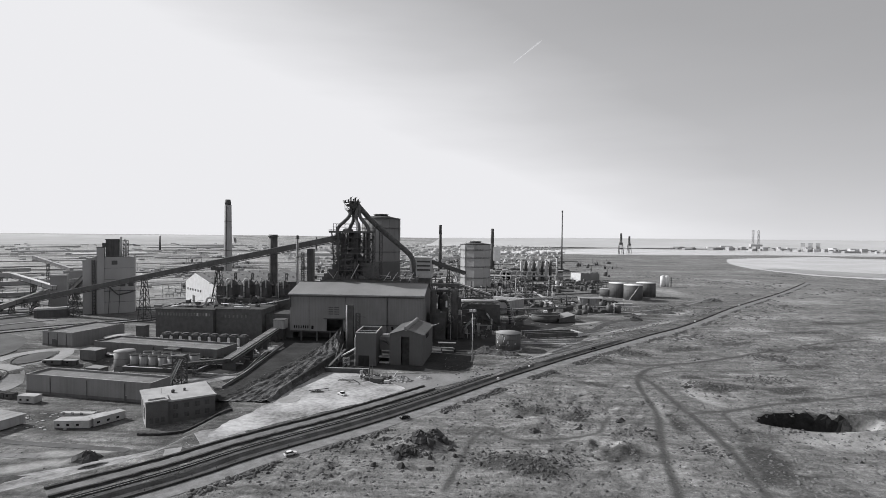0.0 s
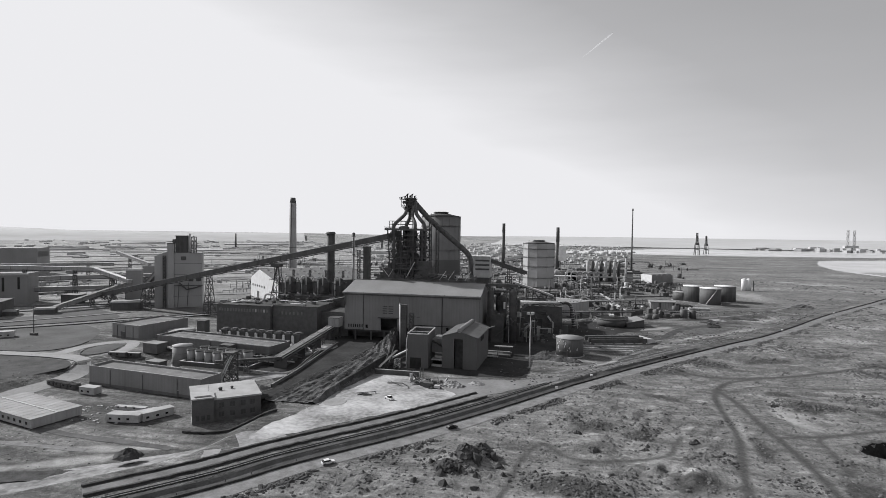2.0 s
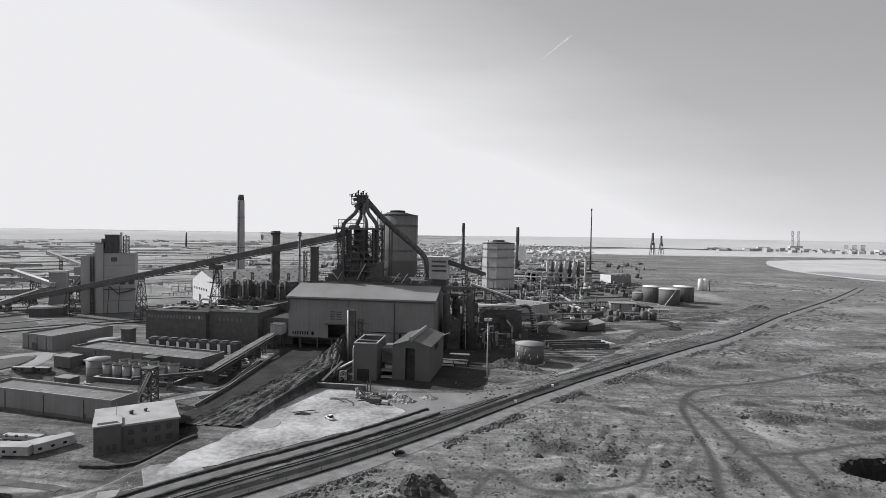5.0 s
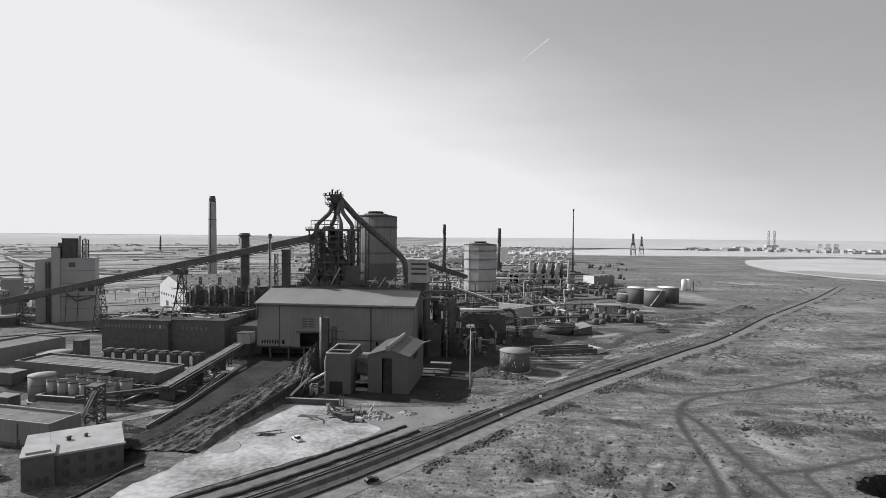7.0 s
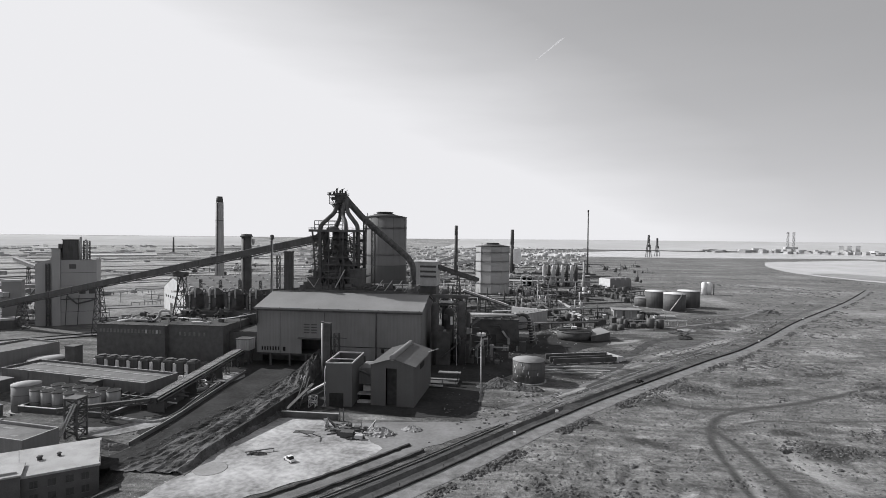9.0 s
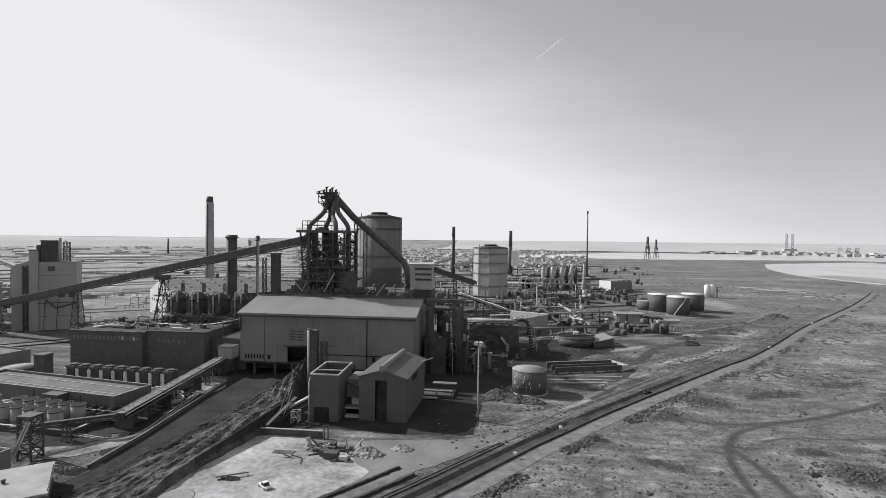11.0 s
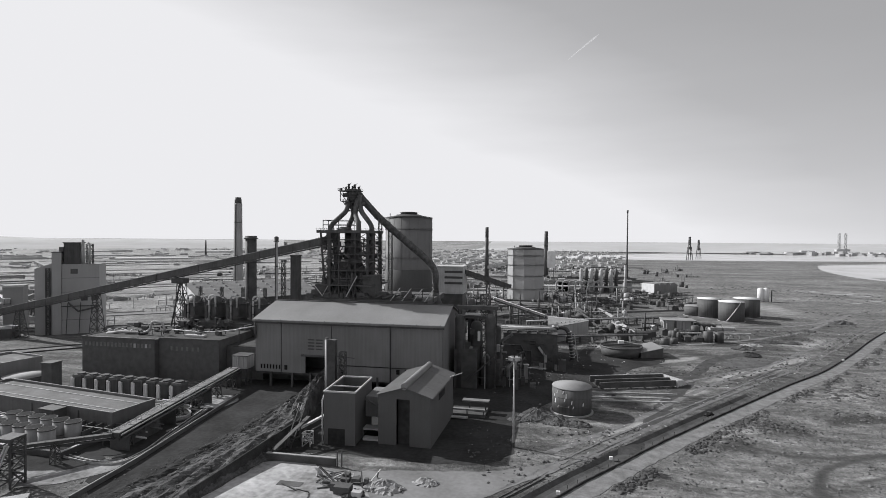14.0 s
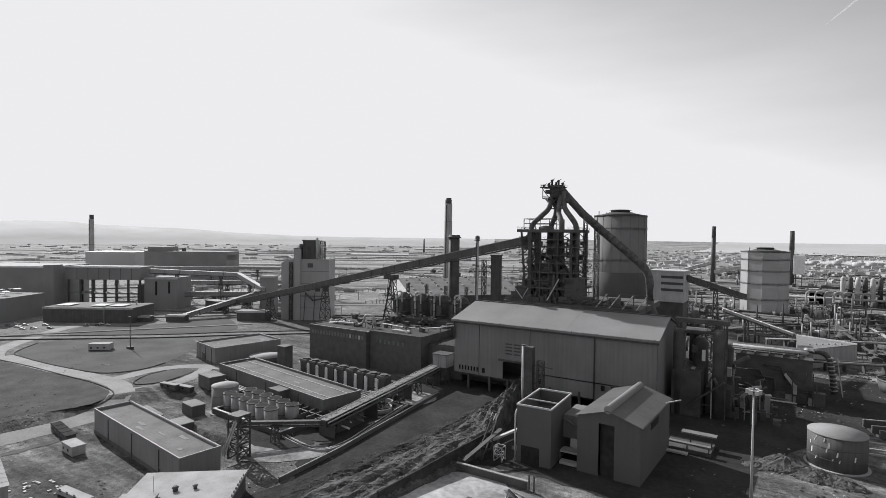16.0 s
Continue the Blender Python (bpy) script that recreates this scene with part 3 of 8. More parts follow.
tagged(part("car_park", patch([(-420, -70), (-386, -62), (-352, -48), (-346, -34), (-368, -24), (-400, -34)], 0.06, 0.4, 16), M_COURT), "worn concrete car park in the works", "car park", kind="structure")
tagged(part("lawn", patch([(-268, -95), (-248, -97.5), (-214, -96), (-185, -92.5), (-170, -88.5), (-164, -80), (-163, -70), (-166, -58), (-190, -22), (-218, -6), (-234, -8), (-264, -38), (-287, -58), (-291, -74)], 0.07, 0.25, 9), M_LAWN), "mown grey grass plot inside kerbs", "lawn", kind="structure")
tagged(part("lawn", patch([(-338, -26), (-322, -10), (-306, 14), (-298, 40), (-290, 66), (-266, 64), (-226, 34), (-254, -6), (-302, -48)], 0.05, 0.3, 17), M_LAWN), "upper grass plot beyond the works street", "lawn", kind="structure")
tagged(part("rough_grass", patch([(-262, -111), (-224, -107), (-185, -105), (-152, -103.5), (-128, -107), (-119, -118), (-120, -130), (-126, -142), (-142, -160), (-190, -178), (-262, -172)], 0.06, 0.6, 19), M_TRAIL2), "rough dark grass beside the works road", "grass", kind="structure")
tagged(part("traffic_island", patch([(-139, -89), (-146, -79), (-148, -67), (-140, -58), (-134, -61), (-130, -71), (-128, -82), (-132, -90)], 0.22, 0.2, 10), M_LAWN), "kerbed grass island in the works road", "lawn", kind="structure")
tagged(part("kerb", strip(smooth([(-291, -74), (-268, -95.5), (-248, -98), (-214, -96.8), (-185, -93.4), (-170, -89.5), (-163.4, -80.5), (-162, -70), (-166, -57)]), 0.8, 0.4, 0, 11, 0.4), M_BALLAST), "dark kerb along the grass plot", "kerb", kind="structure")
tagged(part("kerb", strip(smooth([(-148, -67), (-146.6, -79), (-139, -90), (-132, -91), (-127.5, -82), (-129.5, -71)]), 0.6, 0.4, 0, 11, 0.4), M_BALLAST), "dark kerb round the grass island", "kerb", kind="structure")
tagged(part("kerb", strip(smooth([(-262, -110), (-224, -106), (-185, -104), (-152, -102.4), (-127, -106), (-118, -118), (-119.4, -130)]), 0.6, 0.35, 0, 11, 0.35), M_BALLAST), "dark kerb along the rough grass", "kerb", kind="structure")

tagged(part("estuary", patch([(989, 1600), (870, 1320), (800, 1045), (806, 850), (840, 750), (1000, 640), (1500, 560), (3000, 700), (3200, 1500), (1600, 1720), (1486, 1900)], 0.5, 0, 13), M_WATER), "pale shallow estuary water at low tide", "water", kind="structure")
tagged(part("river", patch([(-200, 1960), (300, 1930), (683, 1880), (1200, 1980), (1486, 2030), (2600, 1900), (3300, 1500), (3100, 2300), (2300, 3000), (1252, 2850), (900, 2960), (300, 2300)], 0.4, 0, 14), M_WATER), "bright river mouth beyond the works", "water", kind="structure")
tagged(part("sand_bank", patch([(820, 1010), (830, 870), (900, 760), (1100, 690), (1400, 640), (1300, 760), (1000, 880), (900, 1020)], 0.8, 2, 15), M_SAND), "wet sand bank at the water's edge", "sand", kind="structure")

# the dark earth face of the pit, its shade put into the colour
bm = bmesh.new()
prev = None
for k in range(26):
    a = radians(58 + k * 6.2)
    y = -146 + 10.5 * 0.93 * math.sin(a)
    x = 290 + 0.4 * (y + 146) + 24 * 0.93 * math.cos(a)
    f = 1.0 + 0.03 * math.sin(k * 2.3)
    ox, oy = 290 + (x - 290) * 1.14 * f, -146 + (y + 146) * 1.2 * f
    top = bm.verts.new((ox, oy, float(ground_height(np.array(ox), np.array(oy))) + 0.12))
    mid_v = bm.verts.new((290 + (x - 290) * 1.02 * f, -146 + (y + 146) * 1.04 * f, -1.6 - 0.7 * math.sin(k * 1.7)))
    low = bm.verts.new((290 + (x - 290) * 0.9, -146 + (y + 146) * 0.86, -6.6))
    if prev:
        bm.faces.new((prev[0], prev[1], mid_v, top))
        bm.faces.new((prev[1], prev[2], low, mid_v))
    prev = (top, mid_v, low)
bmesh.ops.recalc_face_normals(bm, faces=bm.faces)
tagged(part("pit_face", bm, M_PITFACE), "dark crumbling earth face of a pit with shade painted in", "pit", kind="structure")

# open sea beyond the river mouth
# sea tone raised in the base colour to match a hazy horizon
M_SEA = mat("hazed_sea", 0.42, 0.52, 0.002, 0.6, fine=0.01)
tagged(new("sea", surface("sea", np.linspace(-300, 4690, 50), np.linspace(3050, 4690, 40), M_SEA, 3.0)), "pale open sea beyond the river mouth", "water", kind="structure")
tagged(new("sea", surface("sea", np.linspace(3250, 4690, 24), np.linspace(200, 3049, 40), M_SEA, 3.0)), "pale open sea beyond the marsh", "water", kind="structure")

M_OILED = mat("oiled_track", 0.045, 0.10, 0.2, 0.95, fine=1.0)
M_DUST = mat("dusty_verge", 0.10, 0.38, 0.13, 0.95, fine=0.6)
M_TRACK = mat("sandy_track", 0.09, 0.25, 0.3, 0.95, fine=1.0)
# tracks, wet stains and pale spills on the works ground
for k, (pts, w, m, label) in enumerate((
    ([(176, -62), (192, -25), (207, 12), (225, 50), (240, 82), (262, 120), (300, 150)], 7.0, M_OILED, "dark vehicle track over the eastern yard"),
    ([(150, -62), (186, -20), (230, 40), (290, 110), (380, 220)], 3.0, M_TRACK, "pale sandy track beside the railway"),
    ([(162, -66), (200, -18), (244, 40), (300, 112)], 2.0, M_TRACK, "pale sandy track beside the cutting"),
    ([(150, 10), (190, 28), (240, 66), (330, 150)], 2.6, M_TRACK, "faint pale track across the east yard"),
    ([(215, 150), (280, 180), (360, 240), (430, 330)], 3.0, M_LANE, "pale service track to the tank farm"),
    ([(240, 268), (330, 262), (400, 300), (470, 380)], 4.0, M_LANE, "pale service road behind the tank farm"),
    ([(170, 320), (260, 340), (300, 400), (380, 520)], 3.0, M_DITCH, "dark old trackbed behind the gas holder"),
    ([(-120, -300), (-60, -262), (-8, -226), (30, -196), (48, -180)], 15.0, M_DUST, "pale dusty verge beside the sidings"),
    ([(-160, -222), (-100, -238), (-40, -240), (10, -216)], 5.0, M_DUST, "pale dusty track past the office"),
    ([(168, -58), (196, -20), (236, 30), (288, 96)], 1.2, M_OILED, "dark wheel marks beside the railway"),
    ([(180, 20), (214, 24), (244, 20)], 2.0, M_OILED, "dark wheel marks past the steel cradle"),
    ([(-210, -190), (-150, -200), (-90, -206), (-20, -205)], 3.0, M_LANE, "pale tyre track along the works road"),
    ([(-120, -128), (-96, -140), (-92, -170), (-60, -190), (10, -196)], 3.5, M_DITCH, "dark gravel path past the long store"),
)):
    tagged(part("vehicle_track", strip(smooth(pts, 10), w, 0.05 + 0.006 * k, 0.12 + 0.12 * min(w, 5), 60 + k), m), label, "track", kind="structure")
for k, (pts, m, label) in enumerate((
    ([(-34, -102), (-22, -97), (-8, -95), (-2, -98), (-6, -107), (-18, -111), (-30, -108)], M_COALSHADE, "black wet stain spread before the filter drums"),
    ([(262, 90), (284, 104), (296, 124), (276, 120), (258, 104)], M_DITCH, "dark damp patch in the eastern yard"),
)):
    lift = 0.19 + 0.01 * k
    tagged(part("ground_stain", patch(pts, lift, 0.5, 80 + k), m), label, "stain", kind="structure")

# hills on the far shore, seen as a low ridge
bm = bmesh.new()
ridge = [(-1.0, 0.15, 0.010), (-0.9476, 0.3192, 0.0128), (-0.9345, 0.3556, 0.0140), (-0.9192, 0.3936, 0.0138), (-0.9012, 0.4332, 0.0096), (-0.8766, 0.4811, 0.0075), (-0.8431, 0.5378, 0.0058), (-0.7979, 0.6029, 0.0), (-0.7316, 0.6817, -0.0045), (-0.6602, 0.7511, -0.0055), (-0.45, 0.893, -0.007)]
rows = []
for x, y, s in ridge:
    k = 4690 / math.hypot(x, y)
    rows.append([bm.verts.new((144 + x * k * q, -241 + y * k * q, z)) for q, z in ((0.80, -2), (0.90, 20 + max(s, 0) * 1500), (1.0, max(78 + s * 4690, 50)), (1.02, 20))])
for p, q in zip(rows, rows[1:]):
    for i in range(3):
        bm.faces.new((p[i], p[i + 1], q[i + 1], q[i])).smooth = True
bmesh.ops.recalc_face_normals(bm, faces=bm.faces)
# ridge colour kept near the sky's, so the haze is in the paint
M_HILL = mat("hazed_hill", 0.36, 0.44, 0.004, 1.0, fine=0.01)
tagged(part("backdrop", bm, M_HILL), "far line of hills toned pale for haze", "hills", kind="structure")
# ---- the cast house and the furnace ----
def lattice(bm, a, b, w, bays, bar=0.25, up=None):
    """A square lattice mast or girder of width w from a to b, with bracing in each bay."""
    a, b = Vector(a), Vector(b)
    d = (b - a).normalized()
    s = d.cross(Vector((0, 1, 0)) if abs(d.z) > 0.7 else Vector((0, 0, 1))).normalized()
    u = s.cross(d).normalized()
    wa, wb = (w, w) if isinstance(w, (int, float)) else w
    at = lambda t, i, j: a.lerp(b, t) + (s * i + u * j) * (wa + (wb - wa) * t) / 2
    cor = [(-1, -1), (1, -1), (1, 1), (-1, 1)]
    for i, j in cor:
        beam(at(0, i, j), at(1, i, j), bar * 1.3, bar * 1.3, bm)
    for k in range(bays):
        t0, t1 = k / bays, (k + 1) / bays
        for (i, j), (m, n) in zip(cor, cor[1:] + cor[:1]):
            p, q = (at(t0, i, j), at(t1, m, n)) if k % 2 else (at(t0, m, n), at(t1, i, j))
            beam(p, q, bar, bar, bm)
            beam(at(t1, i, j), at(t1, m, n), bar, bar, bm)
    return bm


def railing(bm, pts, z, h=1.2, bar=0.09, gap=3.0):
    for (ax, ay), (bx, by) in zip(pts, pts[1:]):
        for k in (0.55, 1.0):
            beam((ax, ay, z + h * k), (bx, by, z + h * k), bar, bar, bm)
        n = max(1, int(math.hypot(bx - ax, by - ay) / gap))
        for i in range(n + 1):
            x, y = ax + (bx - ax) * i / n, ay + (by - ay) * i / n
            beam((x, y, z), (x, y, z + h), bar, bar, bm)
    return bm


def grooved(x0, x1, z0, z1, y, step=2.4, depth=0.008, bm=None):
    """Profiled sheet on a plane of constant y, seen from -y, with shallow upright ribs; one folded body."""
    bm = bm or bmesh.new()
    n = max(1, int((x1 - x0) / step))
    w = (x1 - x0) / n
    front = []
    for i in range(n):
        a = x0 + i * w
        front += [(a, y), (a + 0.5 * w, y), (a + 0.56 * w, y + depth), (a + 0.94 * w, y + depth)]
    front += [(x1, y), (x1, y + 0.5), (x0, y + 0.5)]
    return quad_box(bm, [(*p, z0) for p in front], [(*p, z1) for p in front])


def cast_house():
    t = thing("cast_house", "long grey sheet-clad cast house with a pale pitched roof", "hall", 50, 25)
    X, Y = -50, -25
    seams = [0, 14.7, 42.2, 73.4, 100]
    for i, (a, b) in enumerate(zip(seams, seams[1:])):
        if i == 1:  # the bay with the tap opening
            part("wall_panel", grooved(X + a + 0.2, X + 28, 7.6, 33.6, Y), M_CLAD, t)
            part("wall_panel", grooved(X + 28, X + b - 0.2, 17.2, 33.6, Y), M_CLAD, t)
            part("wall_panel", box(X + 40.2, X + b - 0.2, Y + 0.1, Y + 0.5, 7.6, 17.2), M_CLAD, t)
        elif i < 2:
            part("wall_panel", grooved(X + a + 0.2, X + b - 0.2, 7.6, 33.6, Y), M_CLAD, t)
        else:
            part("wall_panel", grooved(X + a + 0.2, X + b - 0.2, 12.9, 33.6, Y), M_CLAD, t)
            part("plinth_panel", grooved(X + a + 0.2, X + b - 0.2, 5.2, 12.3, Y + 0.25), M_CLAD, t)
    part("backing", box(X + 0.1, X + 99.9, Y + 0.6, Y + 1.2, 17.4, 33.9), M_DARK, t)
    part("lintel", box(X + 26, X + 43, Y - 1.2, Y - 0.05, 16.6, 17.4), M_DARK, t, "dark canopy over the tap opening")
    part("inner_wall", box(X + 1, X + 99, Y + 14, Y + 15, 0, 33), M_DARK, t)
    part("floor_deck", box(X + 0.2, X + 99.8, Y + 1.3, Y + 13.9, 6.2, 7.4), M_DARK, t)
    part("side_wall", box(X + 99.5, X + 100.1, Y + 0.7, Y + 50, 4, 34.3), M_CLAD, t)
    part("side_wall", box(X - 0.1, X + 0.5, Y + 0.7, Y + 50, 7.4, 34.3), M_CLAD, t)
    part("back_wall", box(X, X + 100, Y + 49.5, Y + 50, 7, 34.3), M_CLAD, t)
    # gable ends close the pitched roof
    for x in (X - 0.05, X + 99.7):
        bm = bmesh.new()
        quad_box(bm, [(x, Y, 34.2), (x + 0.4, Y, 34.2), (x + 0.4, Y + 50, 34.2), (x, Y + 50, 34.2)], [(x, Y + 24.6, 41.0), (x + 0.4, Y + 24.6, 41.0), (x + 0.4, Y + 25.4, 41.0), (x, Y + 25.4, 41.0)])
        part("gable", bm, M_CLAD, t)
    for s in (-1, 1):
        e, r = (Y - 1.1, 34.6) if s < 0 else (Y + 51.1, 34.6)
        n = 5
        for i in range(n):
            a, b = X - 1.0 + 102 * i / n, X - 1.0 + 102 * (i + 1) / n - 0.03
            bm = bmesh.new()
            lo, hi = [(a, e, r), (b, e, r), (b, Y + 25, 41.6), (a, Y + 25, 41.6)], [(a, e, r + 0.35), (b, e, r + 0.35), (b, Y + 25, 41.95), (a, Y + 25, 41.95)]
            quad_box(bm, lo if s < 0 else lo[::-1], hi if s < 0 else hi[::-1])
            bmesh.ops.recalc_face_normals(bm, faces=bm.faces)
            part("roof_sheet", bm, M_ROOF, t)
    part("ridge_cap", box(X - 1, X + 101, Y + 24.4, Y + 25.6, 41.9, 42.3), M_STEEL, t)
    part("gutter", box(X - 1, X + 101, Y - 1.7, Y - 1.1, 33.9, 34.9), M_CLAD, t, "grey box gutter along the eave")
    part("fascia", box(X - 0.8, X + 100.8, Y - 0.9, Y - 0.3, 32.9, 34.3), M_STEEL, t)
    for i in range(9):
        part("gutter_bracket", box(X + 3 + i * 12, X + 3.3 + i * 12, Y - 1.8, Y - 1.4, 34.9, 35.2), M_DARK, t)
    for x in (8, 20, 30, 52, 66, 82, 97):
        part("column", box(X + x, X + x + 1.1, Y + 0.2, Y + 1.3, 0, 7.5), M_STEEL, t)
    for i in range(7):
        part("vent_slot", box(X + 3.2 + i * 1.7, X + 4.0 + i * 1.7, Y - 0.12, Y - 0.02, 9.2, 11.4), M_GLASS, t)
    for x, z in ((16.5, 9), (47, 8.2), (76.5, 9.6), (81, 9.6)):
        part("hatch", box(X + x, X + x + 1.6, Y - 0.12, Y - 0.02 + (0.25 if x > 42 else 0), z, z + 2.4), M_GLASS, t)
    part("downpipe", tube([(X + 0.5, Y - 1.3, 33.9), (X + 0.5, Y - 0.6, 31), (X + 0.5, Y - 0.6, 25)], 0.45), M_DARK, t)
    part("downpipe", tube([(X + 73.4, Y - 1.3, 33.9), (X + 73.4, Y - 0.4, 32.5), (X + 73.4, Y - 0.4, 5.5)], 0.3), M_DARK, t)
    # louvre bars of an old sign on the cladding
    bm = bmesh.new()
    for i in range(4):
        for j in range(2):
            box(X + 29.4 + j * 4.4, X + 33.0 + j * 4.4, Y - 0.08, Y - 0.02, 20 + i * 1.6, 20.7 + i * 1.6, bm)
    part("faded_sign", bm, M_STEEL, t, "faded sign bars on the cladding")
    return t


cast_house()


def furnace():
    t = thing("blast_furnace", "rusty black blast furnace tower with uptakes and platforms", "furnace", 34, 47)
    part("base_deck", box(-20, 52, -18, 34, 40.2, 43), M_DARK, t)
    part("foundation", box(-14, 18, -4, 30, 0, 40), M_DARK, t)
    part("vessel", drum(2.5, 0, [(43, 9.2), (50, 9.8), (57, 8.8), (61, 7.0), (63, 5.4), (72, 4.9), (80.4, 4.4)], 24), M_SLATE, t)
    part("bustle_pipe", tube([(2.5 + 11.4 * math.cos(i * math.pi / 12), 11.4 * math.sin(i * math.pi / 12), 53) for i in range(25)], 1.2, 8), M_STEEL, t)
    for z in (47, 57, 65.5, 69, 74.5):
        q = 10.3 if z < 50 else 9.1 if z < 60 else 5.4
        part("vessel_hoop", drum(2.5, 0, [(z, q), (z + 0.5, q)], 24), M_DARK, t)
    # columns lean in a little towards the foot
    for x, y, w in ((-12.6, -12, 0.9), (-7.2, -12, 1.9), (-1.5, -12, 0.8), (8.4, -12, 0.9), (15.6, -12, 1.1), (-12.6, 13, 0.9), (-6.5, 13, 1.4), (0, 13, 0.9), (8, 13, 1.2), (15.6, 13, 1.0), (15.6, 0.5, 0.8), (-12.6, 0.5, 0.8)):
        part("column", beam((x * 0.86 + 1.2 if x < -10 else x, y, 43), (x, y, 80.6), w, w), M_DARK, t)
    for z, x0, x1, th in ((80.4, -14.6, 17.2, 1.6), (76.4, -13.4, 16.6, 0.4), (72.2, -13.4, 16.6, 0.5), (67.8, -13.0, 16.6, 0.4), (63.6, -13.0, 17, 0.5), (58.6, -13, 17.4, 0.6), (54.2, -13, 17.4, 0.4), (50.0, -15, 20, 0.8)):
        deck = part("platform", box(x0, x1, -13.6, -10.4, z, z + th), M_DARK, t)
        part("platform", box(x0, x1, 10.6, 14.0, z, z + th), M_DARK, t)
        part("platform", box(x0, -8.4, -10.3, 10.5, z, z + th), M_DARK, t)
        part("platform", box(12.6, x1, -10.3, 10.5, z, z + th), M_DARK, t)
        part("railing", railing(bmesh.new(), [(x0, 13.9), (x0, -13.5), (x1, -13.5), (x1, 13.9)], z + th, 1.2, 0.1, 2.4), M_DARK, deck)
    part("top_floor", box(-8, 12, -10, 10, 80.5, 81.6), M_DARK, t)
    levels = (43, 50.0, 54.2, 58.6, 63.6, 67.8, 72.2, 76.4, 80.4)
    for x0, x1 in ((-12.2, -7.4), (-6.2, -1.6), (8.6, 15.2)):
        for k, (z0, z1) in enumerate(zip(levels, levels[1:])):
            for y in (-12, 13):
                if y > 0 and z0 > 57:
                    continue
                part("brace", beam((x0, y, z0), (x1, y, z1), 0.3, 0.3), M_DARK, t)
                if (k + int(x0)) % 3 == 0:
                    part("brace", beam((x1, y, z0), (x0, y, z1), 0.36, 0.36), M_DARK, t)
    for k, (z0, z1) in enumerate(zip(levels, levels[1:])):
        for x in (-12.4, 15.6):
            part("brace", beam((x, -12, z0), (x, 0.5, z1), 0.34, 0.34), M_DARK, t)
            part("brace", beam((x, 13, z0), (x, 0.5, z1), 0.34, 0.34), M_DARK, t)
    # clutter of pipes, boxes, hangers and valves round the shaft, denser low down
    r = random.Random(5)
    for i in range(150):
        z = 44 + 33 * r.random() ** 2.1
        x, y = r.uniform(-12, 13), r.choice((-13, -11, -9, 10, 12, 7, -12.5, -7))
        k = r.choice((0, 1, 1, 2, 3, 3))
        m = r.choice((M_DARK, M_DARK, M_DARK, M_SLATE, M_STEEL))
        if k == 0:
            w = r.uniform(1.5, 5)
            part("pipe", tube([(x, y, z), (x + w, y, z), (x + w + 0.3, y, z + r.uniform(2, 5))], r.uniform(0.2, 0.5), 7), m, t)
        elif k == 1:
            part("valve_box", box(x, x + r.uniform(1, 3.0), y, y + r.uniform(1, 2.2), z, z + r.uniform(1, 3.2)), m, t)
        elif k == 2:
            part("pipe", tube([(x, y, max(43, z - 9)), (x, y, z), (x * 0.7, y * 0.7, z + 2)], r.uniform(0.25, 0.6), 7), m, t)
        else:
            part("hanger", box(x, x + 0.4, y, y + 0.4, max(43, z - r.uniform(3, 9)), z), m, t)
    for x, y, w, z0, z1 in ((-9.6, -11, 4.2, 75.2, 80.3), (-5.6, -10, 2.4, 58, 80.3), (4.9, -10, 2.4, 62, 80.3), (-9, -8, 5.5, 58.6, 62), (-16, -12, 9, 43, 50.5), (-13, -9, 8, 50, 54), (14, -3, 6, 43, 52), (-20, -6, 6, 43, 46.5), (20, -12, 7, 43, 47), (9.2, -10, 3.4, 43, 61), (-1.2, -11, 6.4, 58, 63.4)):
        part("shaft_casing", box(x, x + w, y, y + 3.4, z0, z1), M_DARK, t)
    # sheds, hoppers and runs on the deck round the foot
    for i in range(56):
        x, y = r.uniform(-20, 46), r.uniform(-17, -6)
        if -12 < x < 14 and y > -10:
            y = -15
        w, h = r.uniform(1.2, 5), r.uniform(0.8, 4.5)
        m = r.choice((M_DARK, M_DARK, M_SLATE, M_STEEL))
        if i % 3:
            part("deck_unit", box(x, x + w, y, y + r.uniform(1, 3), 43, 43 + h), m, t)
        else:
            part("deck_pipe", tube([(x, y, 43.6), (x + w, y, 43.6 + h * 0.3), (x + w * 1.8, y, 43.4 + h * 0.5)], r.uniform(0.2, 0.6), 7), m, t)
    part("deck_railing", railing(bmesh.new(), [(-20, -17.8), (52, -17.8)], 43, 1.3, 0.12), M_STEEL, t)
    part("cabin", box(13, 21, -12.5, -4, 43, 56), M_DARK, t)
    part("cabin_roof", box(12.6, 21.4, -12.9, -3.6, 56, 56.5), M_STEEL, t)
    part("stair", beam((4, -15.2, 44), (10.5, -15.2, 56), 0.9, 0.4), M_PALE, t, "pale sloping stair")
    part("stair", beam((-15, -15, 50), (-10, -15, 44), 0.6, 0.3), M_PALE, t)
    part("stair", beam((-10.5, -15, 44), (-7, -15, 50), 0.5, 0.3), M_CONC, t)
    part("bell_drum", drum(-2.0, -2, [(81.6, 4.4), (83.2, 4.2), (84.2, 1.6)], 16), M_SLATE, t)
    part("hoist_frame", railing(bmesh.new(), [(-11.2, -12), (-11.2, 4), (6, 4)], 82.0, 5.7, 0.34, 7), M_DARK, t)
    part("hoist_frame", railing(bmesh.new(), [(-11.2, -12), (7.6, -12)], 82.0, 5.7, 0.34, 7), M_DARK, t)
